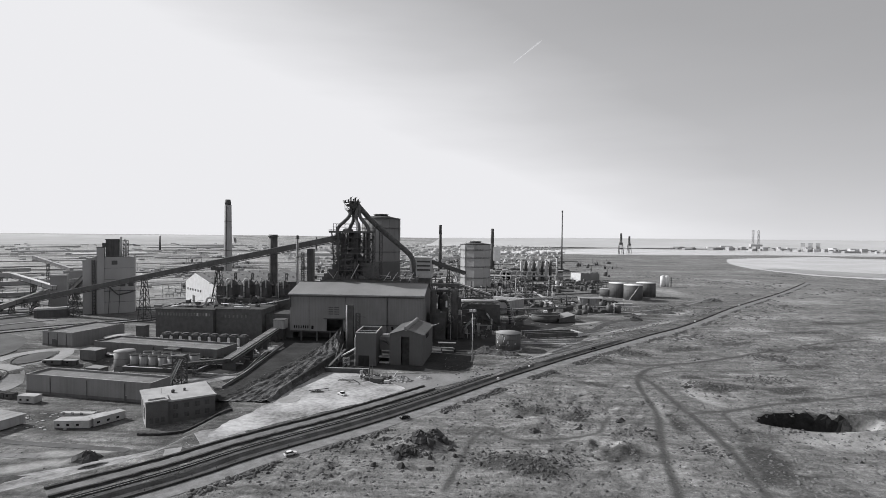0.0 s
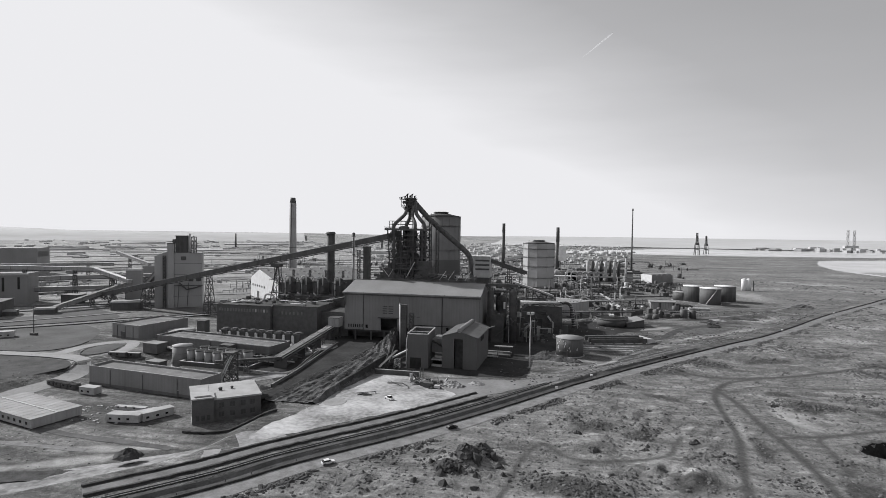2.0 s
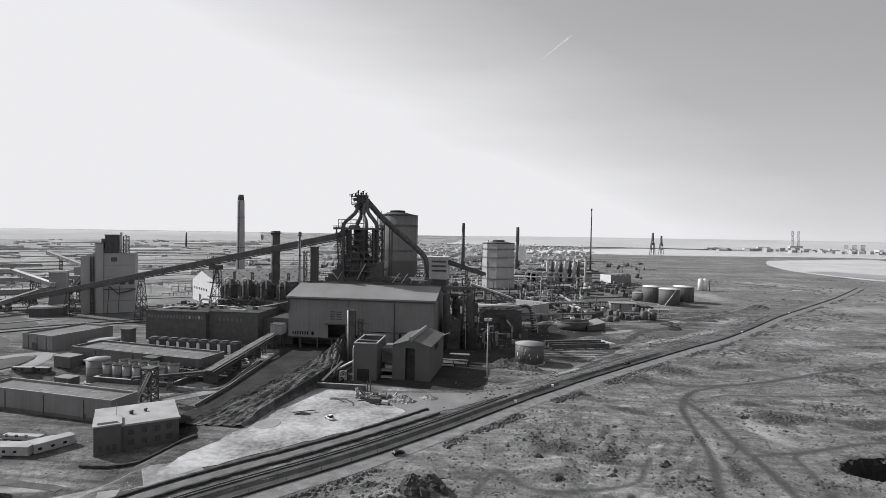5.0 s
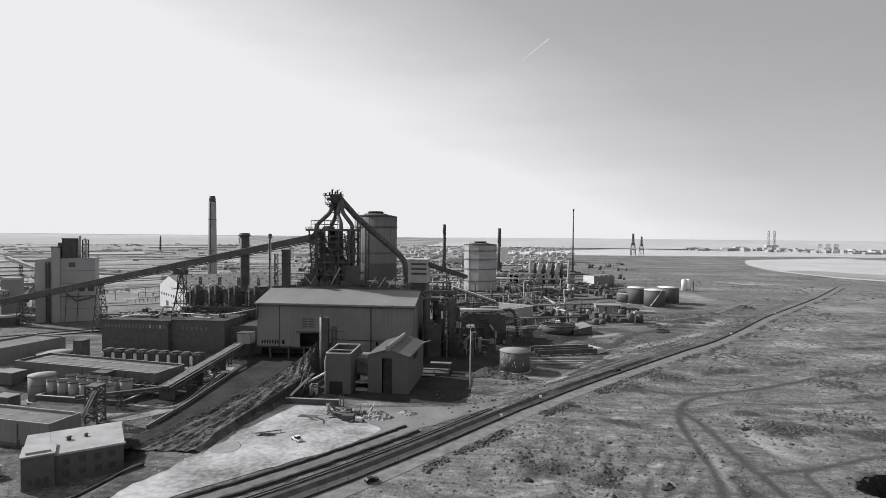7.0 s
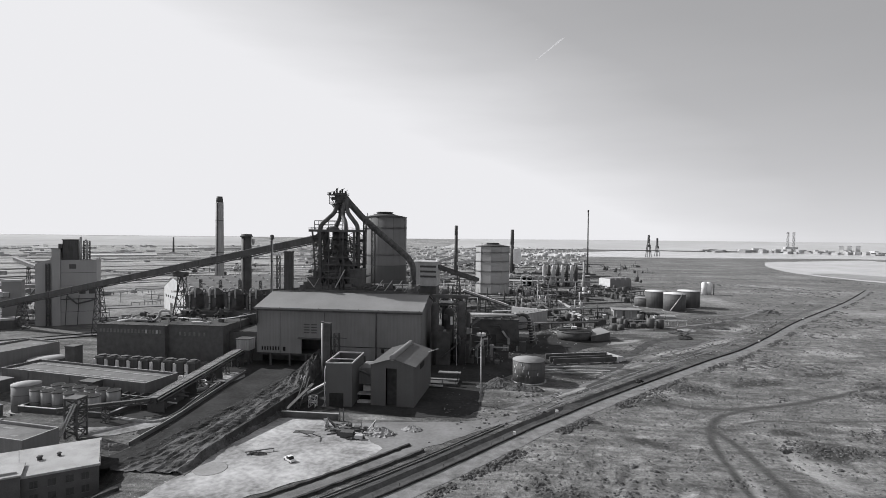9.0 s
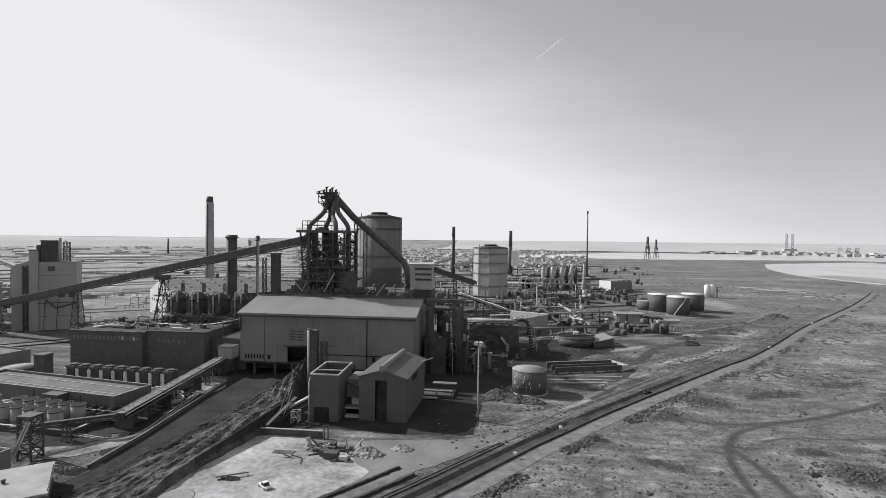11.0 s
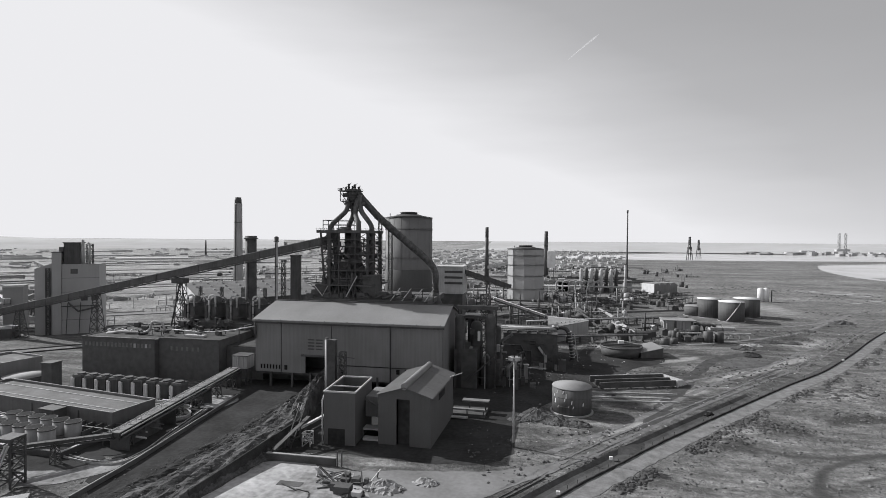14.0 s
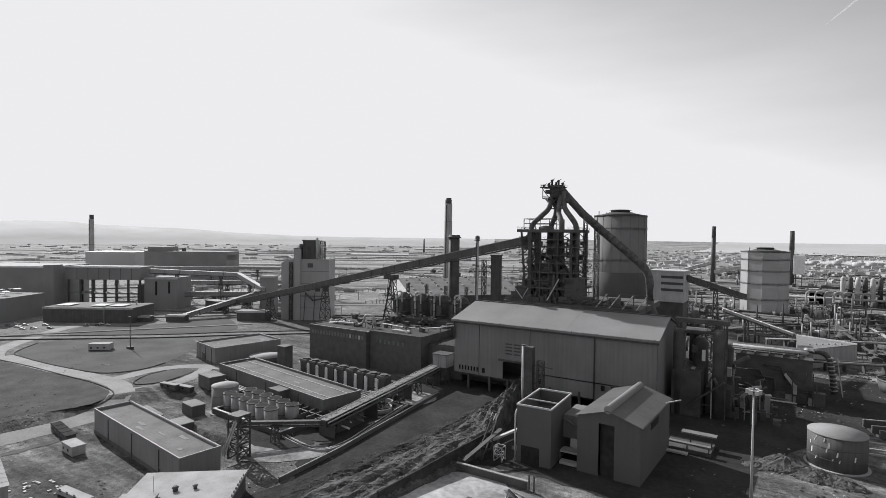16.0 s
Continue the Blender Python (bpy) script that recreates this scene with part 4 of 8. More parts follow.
    # uptakes: fat pipes that run up the frame, then lean together into two necks under the crown
    for foot, bend, neck, tip in (
        ((-10.6, -3, 81), (-10.6, -3, 84.6), (-1.2, 0, 93.8), (0.2, 1, 103)),
        ((-3.4, 8, 81), (-3.4, 8, 83.6), (1.4, 4, 91.4), (1.0, 3, 103)),
        ((8.4, -7, 44), (8.4, -7, 86.2), (4.2, -1, 91.6), (5.4, 1, 103)),
        ((15.6, -4, 44), (15.6, -4, 84.8), (7.4, 0, 93.6), (5.8, 2, 103))):
        f, b, k, e = (Vector(q) for q in (foot, bend, neck, tip))
        bent = arc(b - Vector((0, 0, 2.4)), b, b.lerp(k, 0.28), 5)
        part("uptake", tube([f, *bent, *arc(b.lerp(k, 0.8), k, k.lerp(e, 0.3), 4), e], 1.45, 12), M_SLATE, t)
    for z in (93.4, 98.6):
        part("uptake_brace", box(-1.4, 8.0, 0.2, 1.4, z, z + 0.7), M_DARK, t)
    part("neck_ring", tube([(3.2 + 2.6 * math.cos(i * math.pi / 9), 0.4, 96.4 + 2.6 * math.sin(i * math.pi / 9)) for i in range(19)], 0.5, 7), M_DARK, t)
    for d in (-1, 1):
        part("relief_valve", drum(3.4 + d * 5.4, 1, [(96.6, 0.6), (98.2, 1.2), (99.0, 0.5)], 8), M_DARK, t)
        part("relief_pipe", beam((3.4 + d * 2.4, 1, 98.4), (3.4 + d * 5.4, 1, 97.6), 0.5, 0.5), M_DARK, t)
    part("crown_core", drum(2.2, 2, [(99.6, 2.6), (101, 3.6), (104, 3.4), (105.6, 2.6)], 14), M_DARK, t)
    for z, x0, x1 in ((99.0, -4.2, 1.2), (102.0, -2.8, 6.0), (105.4, -6.2, 6.6)):
        deck = part("crown_platform", box(x0, x1, -2.2, 6.2, z, z + 0.4), M_DARK, t)
        part("railing", railing(bmesh.new(), [(x0, 6.1), (x0, -2.1), (x1, -2.1), (x1, 6.1)], z + 0.4, 1.2, 0.11, 2.0), M_DARK, deck)
    for i, (x, h) in enumerate(((-5.2, 0.4), (-2.6, 1.2), (-0.4, 3.0), (1.6, 1.6), (3.4, 2.6), (5.4, 1.2))):
        part("bleeder_valve", drum(x, 1 + i % 2, [(105.8, 0.6), (106.2 + h, 0.6), (106.4 + h, 1.0), (107.0 + h, 0.3)], 10), M_DARK, t)
        part("valve_lever", beam((x, 1, 106.6 + h), (x + 1.6, 1, 107.4 + h), 0.25, 0.25), M_DARK, t)
    part("valve_beam", box(-1.2, 6.0, -0.6, 4.4, 103.8, 106.6), M_DARK, t)
    part("crown_box", box(-3.6, 0.2, -1, 4, 102.4, 104.2), M_DARK, t)
    part("shaft_shield", box(-10.5, 13.0, -7.5, 8, 43.1, 57.5), M_DARK, t)
    for a, b in (((-5.8, 0, 105.2), (-1.4, 0, 99.4)), ((-3.0, 4, 105.2), (0.4, 4, 102.4)), ((-4.0, 1, 99.0), (-1.0, 1, 95.0)), ((-4.6, -2, 105.4), (-4.6, -2, 99.2))):
        part("hoist_arm", beam(a, b, 0.35, 0.35), M_DARK, t)
    # the downcomer, a fat patched pipe to the dust catcher
    part("downcomer", tube([(4, 6, 104.0), (5.8, 7, 101.4), (14.7, 9, 91.2), (25.6, 11, 81.2), (40.5, 12.6, 68.6), *arc((44.4, 13, 65.2), (50.2, 13, 60.4), (50.4, 13, 54), 4), (50.4, 13, 44)], 2.15, 16), M_SLATE, t)
    for k in range(9):
        p = Vector((14.7, 9, 91.2)).lerp(Vector((40.5, 12.6, 68.6)), k / 8)
        d = Vector((25.8, 3.6, -22.6)).normalized() * 0.25
        part("downcomer_flange", tube([p - d, p + d], 2.36, 14), M_STEEL if k % 2 else M_DARK, t)
    part("dust_catcher", drum(50.3, 13, [(20, 2.5), (26, 5.2), (36, 5.2), (43, 2.4), (45, 2.4)], 20), M_DARK, t)
    part("hoist_mast", lattice(bmesh.new(), (18.8, 2, 43), (18.8, 2, 89.5), 1.8, 18, 0.22), M_DARK, t)
    part("hoist_mast", lattice(bmesh.new(), (23.4, 8, 43), (23.4, 8, 84), 2.2, 15, 0.2), M_DARK, t)
    return t


furnace()


def roof_frames():
    t = thing("roof_truss_frame", "bare pale steel roof trusses beside the furnace", "frame", 74, 38, 41)
    for i in range(4):
        x = -9 + i * 6.5
        part("rafter", beam((x, -9, 2.0), (x + 3.4, -1, 8.4), 0.4, 0.4), M_PALE, t)
        part("post", box(x + 3.2, x + 3.6, -1.2, -0.8, 1, 8.4), M_STEEL, t)
    for k in (0.15, 0.5, 0.95):
        part("purlin", beam((-9 + 3.4 * k, -9 + 8 * k, 2.3 + 6.4 * k), (10.5 + 3.4 * k, -9 + 8 * k, 2.3 + 6.4 * k), 0.3, 0.3), M_STEEL, t)


roof_frames()


# ---- galleries ----
def gallery(name, label, a, b, w, h, m, roof=None, legs=(), leg_w=(5, 2.2), bays=6, seg=12, bar=0.35):
    a, b = Vector(a), Vector(b)
    t = thing(name, label, "conveyor", a.x, a.y, 0)
    o = Vector((a.x, a.y, 0))
    part("gallery", beam(a - o, b - o, w, h), m, t)
    part("roof", beam(a - o + Vector((0, 0, h / 2 + 0.15)), b - o + Vector((0, 0, h / 2 + 0.15)), w + 0.5, 0.3), roof or m, t)
    bm = bmesh.new()
    k = max(2, int((b - a).length / seg))
    side = (b - a).cross(Vector((0, 0, 1))).normalized() * (w / 2 + 0.02)
    for i in range(k + 1):
        p = a.lerp(b, i / k) - o
        for s in (side, -side):
            beam(p + s - Vector((0, 0, h / 2 + 0.7)), p + s + Vector((0, 0, h / 2)), 0.28, 0.28, bm)
    beam(a - o + side - Vector((0, 0, h / 2 + 0.8)), b - o + side - Vector((0, 0, h / 2 + 0.8)), 0.3, 0.4, bm)
    beam(a - o - side - Vector((0, 0, h / 2 + 0.8)), b - o - side - Vector((0, 0, h / 2 + 0.8)), 0.3, 0.4, bm)
    part("frame", bm, M_DARK, t)
    # cover sheets lap over one another, a bar at each lap
    bm = bmesh.new()
    k = max(3, int((b - a).length / 5.0))
    for i in range(k):
        p = a.lerp(b, (i + 0.5) / k) - o + Vector((0, 0, h / 2 + 0.36))
        d = (b - a).normalized() * 0.12
        beam(p - d, p + d, w + 0.56, 0.14, bm)
    tagged(part("lap_bars", bm, roof or m, t), kind="stuff")
    part("handrail", railing(bmesh.new(), [((a - o - side).x, (a - o - side).y), ((b - o - side).x, (b - o - side).y)], 0, 1.0, 0.1, 4), M_STEEL, t) if abs(a.z - b.z) < 0.5 else None
    for f in legs:
        p = a.lerp(b, f) - o
        zt = p.z - h / 2
        if zt > 1:
            part("trestle", lattice(bmesh.new(), (p.x, p.y, 0), (p.x, p.y, zt), leg_w, bays, bar), M_DARK, t, "dark lattice trestle")
    return t


gallery("main_conveyor", "long inclined covered conveyor up to the furnace top", (-338, 100, 3.6), (25, 38, 76.2), 3.8, 4.1, M_STEEL, M_COPING, legs=(0.15, 0.27, 0.49), leg_w=(8, 3))
t = thing("conveyor_support", "heavy black braced conveyor support beside the stoves", "support", -86.5, 57)
part("leg", beam((-7, -4, 0), (1.5, 0, 50), 0.9, 0.9), M_DARK, t)
part("leg", beam((7, 4, 0), (1.5, 0, 50), 0.7, 0.7), M_DARK, t)
part("mast", lattice(bmesh.new(), (2, 0, 0), (2, 0, 47), (8, 4), 7, 0.3), M_DARK, t)
part("saddle", box(-3.4, 5.2, -3, 3, 47.3, 50.3), M_DARK, t)
for z in (14, 25, 36):
    part("landing", box(-4.4, 7.4, -3.4, 3.4, z, z + 0.3), M_DARK, t)
    part("handrail", railing(bmesh.new(), [(-4.3, -3.3), (7.3, -3.3)], z + 0.3, 1.2, 0.1, 2), M_STEEL, t)
t = thing("transfer_house", "low dark transfer house at the conveyor foot", "building", -340, 100, 0)
part("wall", box(-11, 9, -5, 5, 0, 9), M_STEEL, t)
part("roof", box(-11.6, 9.6, -5.6, 5.6, 9, 9.5), M_ROOF, t)


# ---- chimneys ----
def chimney(label, x, y, rows, m, n=20, cap=None, capm=None, square=0.0):
    t = thing("chimney", label, "chimney", x, y)
    if square:
        bm = bmesh.new()
        for (z0, r0), (z1, r1) in zip(rows, rows[1:]):
            box(-r0, r0, -r0, r0, z0, z1, bm)
        part("shaft", bm, m, t)
    else:
        part("shaft", drum(0, 0, rows, n), m, t)
    if cap:
        part("cap", drum(0, 0, cap, n), capm or M_DARK, t)
    top = rows[-1][0]
    for k in (0.45, 0.8):
        z = top * k
        r = np.interp(z, [q[0] for q in rows], [q[1] for q in rows]) * (1.42 if square else 1)
        part("band", drum(0, 0, [(z, r + 0.12), (z + 0.7, r + 0.12)], n), capm or M_DARK, t)
    part("ladder", box(-0.3, 0.3, -rows[0][1] - 0.35, -rows[-1][1] - 0.02, 2, top - 1), M_DARK, t)
    return t


chimney("tall tapered concrete chimney with a dark rim", -227, 361, [(0, 6.0), (60, 5.3), (119, 4.8)], M_CONC, 24, [(119, 4.2), (124, 4.2), (124.4, 3.7), (126.6, 3.7)])
chimney("stout black steel chimney with a flanged top", -38, 62, [(0, 3.7), (76.4, 3.5)], M_DARK, 20, [(76.4, 4.5), (77.2, 4.5), (77.3, 3.7), (78.4, 3.7)])
chimney("slim pale vent pipe with a dark cowl", -8.2, 38.7, [(0, 1.0), (75, 0.85)], M_PALE, 12, [(75, 1.7), (75.5, 1.7), (75.6, 1.2), (77.5, 1.4), (78.2, 0.5)])
t = thing("ladder_mast", "thin lattice ladder mast beside the vent", "mast", -4.2, 40)
part("lattice", lattice(bmesh.new(), (0, 0, 30), (0, 0, 64), 2.0, 12, 0.22), M_DARK, t)
part("foot", box(-1.2, 1.2, -1.2, 1.2, 0, 30), M_DARK, t)
t = thing("flue_duct", "square dark flue shaft behind the cast house", "duct", 0.3, 47)
part("shaft", box(-2.4, 2.4, -2.4, 2.4, 0, 66.2), M_STEEL, t)
part("cap", box(-2.7, 2.7, -2.7, 2.7, 66.2, 67), M_DARK, t)
chimney("thin dark chimney beyond the gas holders", 38, 830, [(0, 4.6), (45, 3.6), (99, 3.2)], M_STEEL, 16, [(80, 3.45), (100, 3.3)])
chimney("thin dark chimney beside the square gas holder", 155.5, 866, [(0, 4.6), (45, 3.8), (92, 3.4)], M_STEEL, 16, [(60, 3.9), (93, 3.5)])
t = thing("flare_mast", "very tall thin flare mast with a guide frame", "mast", 311.8, 851.6)
part("pipe", drum(0, 0, [(0, 2.4), (50, 1.5), (130, 1.1)], 10), M_STEEL, t)
part("tip", drum(0, 0, [(130, 1.7), (135, 1.7)], 10), M_DARK, t)
t = thing("vent_pole", "stout pale vent pole in the gas plant", "pole", 256, 486)
part("pipe", drum(0, 0, [(0, 2.0), (20, 1.7), (44, 1.5)], 12), M_COPING, t)
part("collar", drum(0, 0, [(44, 1.9), (45.2, 1.9)], 12), M_DARK, t)
for z in (14, 28):
    part("band", drum(0, 0, [(z, 2.0), (z + 0.5, 2.0)], 12), M_STEEL, t)


# ---- gas holders ----
def gas_holder(label, x, y, r, h, n, bands, turn, dome, m):
    t = thing("gas_holder", label, "gas holder", x, y, 0, turn)
    part("shell", drum(0, 0, [(0, r), (h, r)], n, smooth=n > 12), m, t)
    if n > 12:
        part("lower_tank", drum(0, 0, [(0, r + 0.5), (45.0, r + 0.5), (45.3, r + 0.1)], 36), M_SUIT, t, "darker lower tank shell")
    for z in bands:
        part("walkway", drum(0, 0, [(z, r + 0.7), (z + 0.4, r + 0.7)], n, smooth=False), M_DARK if r > 22 else M_STEEL, t, "dark ring walkway")
        ring = [(math.cos(2 * math.pi * i / n) * (r + 0.65), math.sin(2 * math.pi * i / n) * (r + 0.65)) for i in range(n + 1)]
        part("handrail", railing(bmesh.new(), ring, z + 0.4, 1.1, 0.12, 4), M_STEEL, t.children[-1])
    part("rim", drum(0, 0, [(h, r + 0.6), (h + 0.9, r + 0.6)], n, smooth=False), M_STEEL, t)
    part("roof", drum(0, 0, [(h + 0.9, r), (h + dome * 0.5, r * 0.6), (h + dome * 0.75, r * 0.42)], n), M_STEEL, t)
    part("vent_cap", drum(0, 0, [(h + dome * 0.7, r * 0.36), (h + dome, r * 0.36), (h + dome + 0.4, r * 0.42), (h + dome + 1.1, r * 0.3)], n), M_DARK, t)
    for i in range(n):
        a = 2 * math.pi * i / n
        part("stanchion", beam((math.cos(a) * (r + 0.1), math.sin(a) * (r + 0.1), 0), (math.cos(a) * (r + 0.1), math.sin(a) * (r + 0.1), h), 0.3, 0.3), m, t)
    part("rim_mast", box(-r * 0.75, -r * 0.75 + 0.6, -r * 0.5, -r * 0.5 + 0.6, h + 0.9, h + 5), M_DARK, t)
    part("rim_mast", box(-r * 0.45, -r * 0.45 + 0.5, -r * 0.5, -r * 0.5 + 0.5, h + 0.9, h + 4), M_DARK, t)
    return t


gas_holder("huge dark polygonal gas holder behind the furnace", 10, 292, 24.3, 98.2, 18, (56.4, 86), 6, 5.4, M_HOLDER)
gas_holder("pale square-shouldered gas holder with ring walkways", 127, 440, 23.4, 64.2, 10, (14, 30.5, 44, 56), 14, 4.2, M_HOLDER2)


# ---- stoves, seen over the engine house ----
def stove(x, y):
    t = thing("hot_blast_stove", "black domed hot blast stove with an arched pale pipe", "stove", x, y, 0, 0, "row of stoves")
    part("shell", drum(0, 0, [(0, 5.2), (33.5, 5.2), (36.2, 4.7), (38.4, 3.6), (39.8, 1.8), (40.2, 0.4)], 20), M_DARK, t)
    part("arch_pipe", tube([(-1.8, -5.8, 26), (-1.8, -5.8, 38), *arc((-1.8, -5.8, 38.6), (-1.8, -5.8, 41.2), (0.3, -5.8, 41.2), 5), *arc((0.5, -5.8, 41.2), (2.4, -5.8, 41.2), (2.4, -5.8, 38.6), 5), (2.4, -5.8, 34)], 0.6, 10), M_PALE, t)
    for z in (30, 35, 38.6):
        part("pipe_flange", drum(-1.8, -5.8, [(z, 0.85), (z + 0.35, 0.85)], 10), M_STEEL, t)
    part("valve_housing", box(-4.4, -2.6, -6.6, -5.2, 27, 35.5), M_DARK, t)
    part("valve_housing", box(1.2, 3.6, -6.8, -5.2, 29, 34), M_DARK, t)
    part("pipe", tube([(-4.2, -6.2, 34), (-4.2, -6.2, 39), (-5.6, -6.2, 40.4), (-7.4, -6.2, 37.6)], 0.4, 8), M_SLATE, t)
    part("platform", drum(0, 0, [(36.0, 6.2), (36.3, 6.2)], 20, smooth=False), M_DARK, t)
    part("hand_rail", railing(bmesh.new(), [(6.1 * math.cos(i * math.pi / 8), 6.1 * math.sin(i * math.pi / 8)) for i in range(17)], 36.3, 1.2, 0.1, 2), M_STEEL, t)
    part("valve_frame", lattice(bmesh.new(), (3, 0, 40), (3, 0, 46), 1.4, 3, 0.2), M_DARK, t)
    part("collar", drum(0, 0, [(27, 5.7), (28, 5.7)], 20), M_DARK, t)


for x in (-69, -54.2, -39.6, -24.6):
    stove(x, 50)
t = thing("stove_house", "dark building along the foot of the stoves", "building", -46, 50)
part("wall", box(-27, 30, -12, 10, 0, 25), M_DARK, t)
r = random.Random(97)
for i in range(40):
    x, z = r.uniform(-26, 28), r.uniform(17, 26)
    m = r.choice((M_DARK, M_STEEL, M_SLATE, M_COPING if i % 3 == 0 else M_STEEL))
    if i % 2:
        part("pipe", tube([(x, -13, z - 4), (x, -13, z), (x + r.uniform(1, 5), -13.4, z + r.uniform(0.5, 2))], r.uniform(0.18, 0.45), 7), m, t)
    else:
        part("valve_box", box(x, x + r.uniform(0.8, 3), -13.6, -12.1, z, z + r.uniform(0.8, 3)), m, t)
part("roof", box(-27.5, 30.5, -12.5, 10.5, 25, 25.6), M_STEEL, t)


# ---- the big concrete tower ----
def coke_tower():
    t = thing("bunker_tower", "tall stained concrete bunker tower with a head house", "tower", -201.6, 116.8, 0, 32.2)
    part("bunker", box(-25.5, 0, 0, 26, 0, 54.4), M_TOWER, t)
    part("bunker_rim", box(-25.7, 0.2, -0.2, 26.2, 54.4, 55.0), M_CONC, t)
    bm = bmesh.new()
    quad_box(bm, [(-43.4, 1, 0), (-31.8, 1, 0), (-31.8, 26, 0), (-43.4, 26, 0)], [(-43.4, 1, 51.6), (-31.8, 1, 56.0), (-31.8, 26, 56.0), (-43.4, 26, 51.6)])
    part("bunker", bm, M_TOWER, t)
    part("stair_shaft", box(-31.7, -25.6, -1.0, 12, 0, 64.2), M_TOWER, t)
    part("shaft_roof", box(-32.0, -25.3, -1.3, 12.3, 64.2, 64.8), M_STEEL, t)
    head = part("head_house", box(-24.4, -13.4, 2, 17, 55.0, 71.6), M_STEEL, t, "dark sheet-clad head house")
    part("head_roof", box(-25.0, -12.8, 1.4, 17.6, 71.6, 72.3), M_DARK, head)
    for i in range(4):
        part("rib", box(-23.4 + i * 3, -23.1 + i * 3, 1.7, 1.98, 55, 71.5), M_DARK, head)
    part("lean_to", box(-27.2, -24.5, 1, 12, 64.9, 68.5), M_STEEL, t)
    part("vent_pipe", tube([(-11.8, 3, 55), (-11.8, 3, 74.5)], 1.15, 10), M_COPING, t)
    part("vent_pipe", tube([(-7.8, 6, 55), (-7.8, 6, 66), *arc((-7.8, 6, 66.5), (-6.6, 6, 70.5), (-8.8, 6, 72), 4)], 0.8, 8), M_PALE, t)
    part("roof_frame", lattice(bmesh.new(), (-8, 8, 55), (-8, 8, 71), 4.4, 4, 0.35), M_DARK, t)
    part("roof_rail", railing(bmesh.new(), [(-25.5, 0.2), (-0.2, 0.2), (-0.2, 25.8)], 55.0, 1.3, 0.12), M_STEEL, t)
    part("ladder_mast", lattice(bmesh.new(), (-34.4, -0.6, 0), (-34.4, -0.6, 52), 2.4, 18, 0.28), M_DARK, t)
    for x in (-21.0, -12.4):
        part("hopper_leg", beam((x - 1.4, -1.6, 0), (x, -1.6, 25), 0.5, 0.5), M_STEEL, t)
    part("hopper_duct", tube([(-21, -2, 25), (-14, -2.2, 18), (-5, -2.2, 20), (0.6, -2.2, 22)], 0.7, 8), M_STEEL, t)
    for x in (-12.6, -5.6):
        pane = part("window", box(x, x + 4.6, -0.1, -0.02, 26.0, 30.6), M_STEEL, t)
        part("frame", box(x - 0.25, x + 4.85, -0.16, -0.11, 30.7, 31.1), M_COPING, pane)
    part("panel", box(-19.5, -14.6, -0.1, -0.02, 47.5, 51.4), M_STEEL, t)
    part("band", box(-25.7, 0.2, -0.3, -0.02, 21.5, 22.2), M_STEEL, t)
    for z in (11, 33, 44):
        part("pour_joint", box(-25.52, 0.02, -0.06, -0.01, z, z + 0.25), M_STEEL, t)


coke_tower()
gallery("side_conveyor", "short inclined conveyor into the bunker tower", (-310, 160, 10), (-252, 128, 44), 3.4, 4, M_STEEL, legs=(0.4,), leg_w=(5, 2))


# ---- engine house ----
M_BITUMEN = mat("bitumen_roof", 0.028, 0.07, 0.12, 0.9, fine=0.9)
M_WINDULL = mat("dull_pane", 0.10, 0.22, 0.6, 0.3)


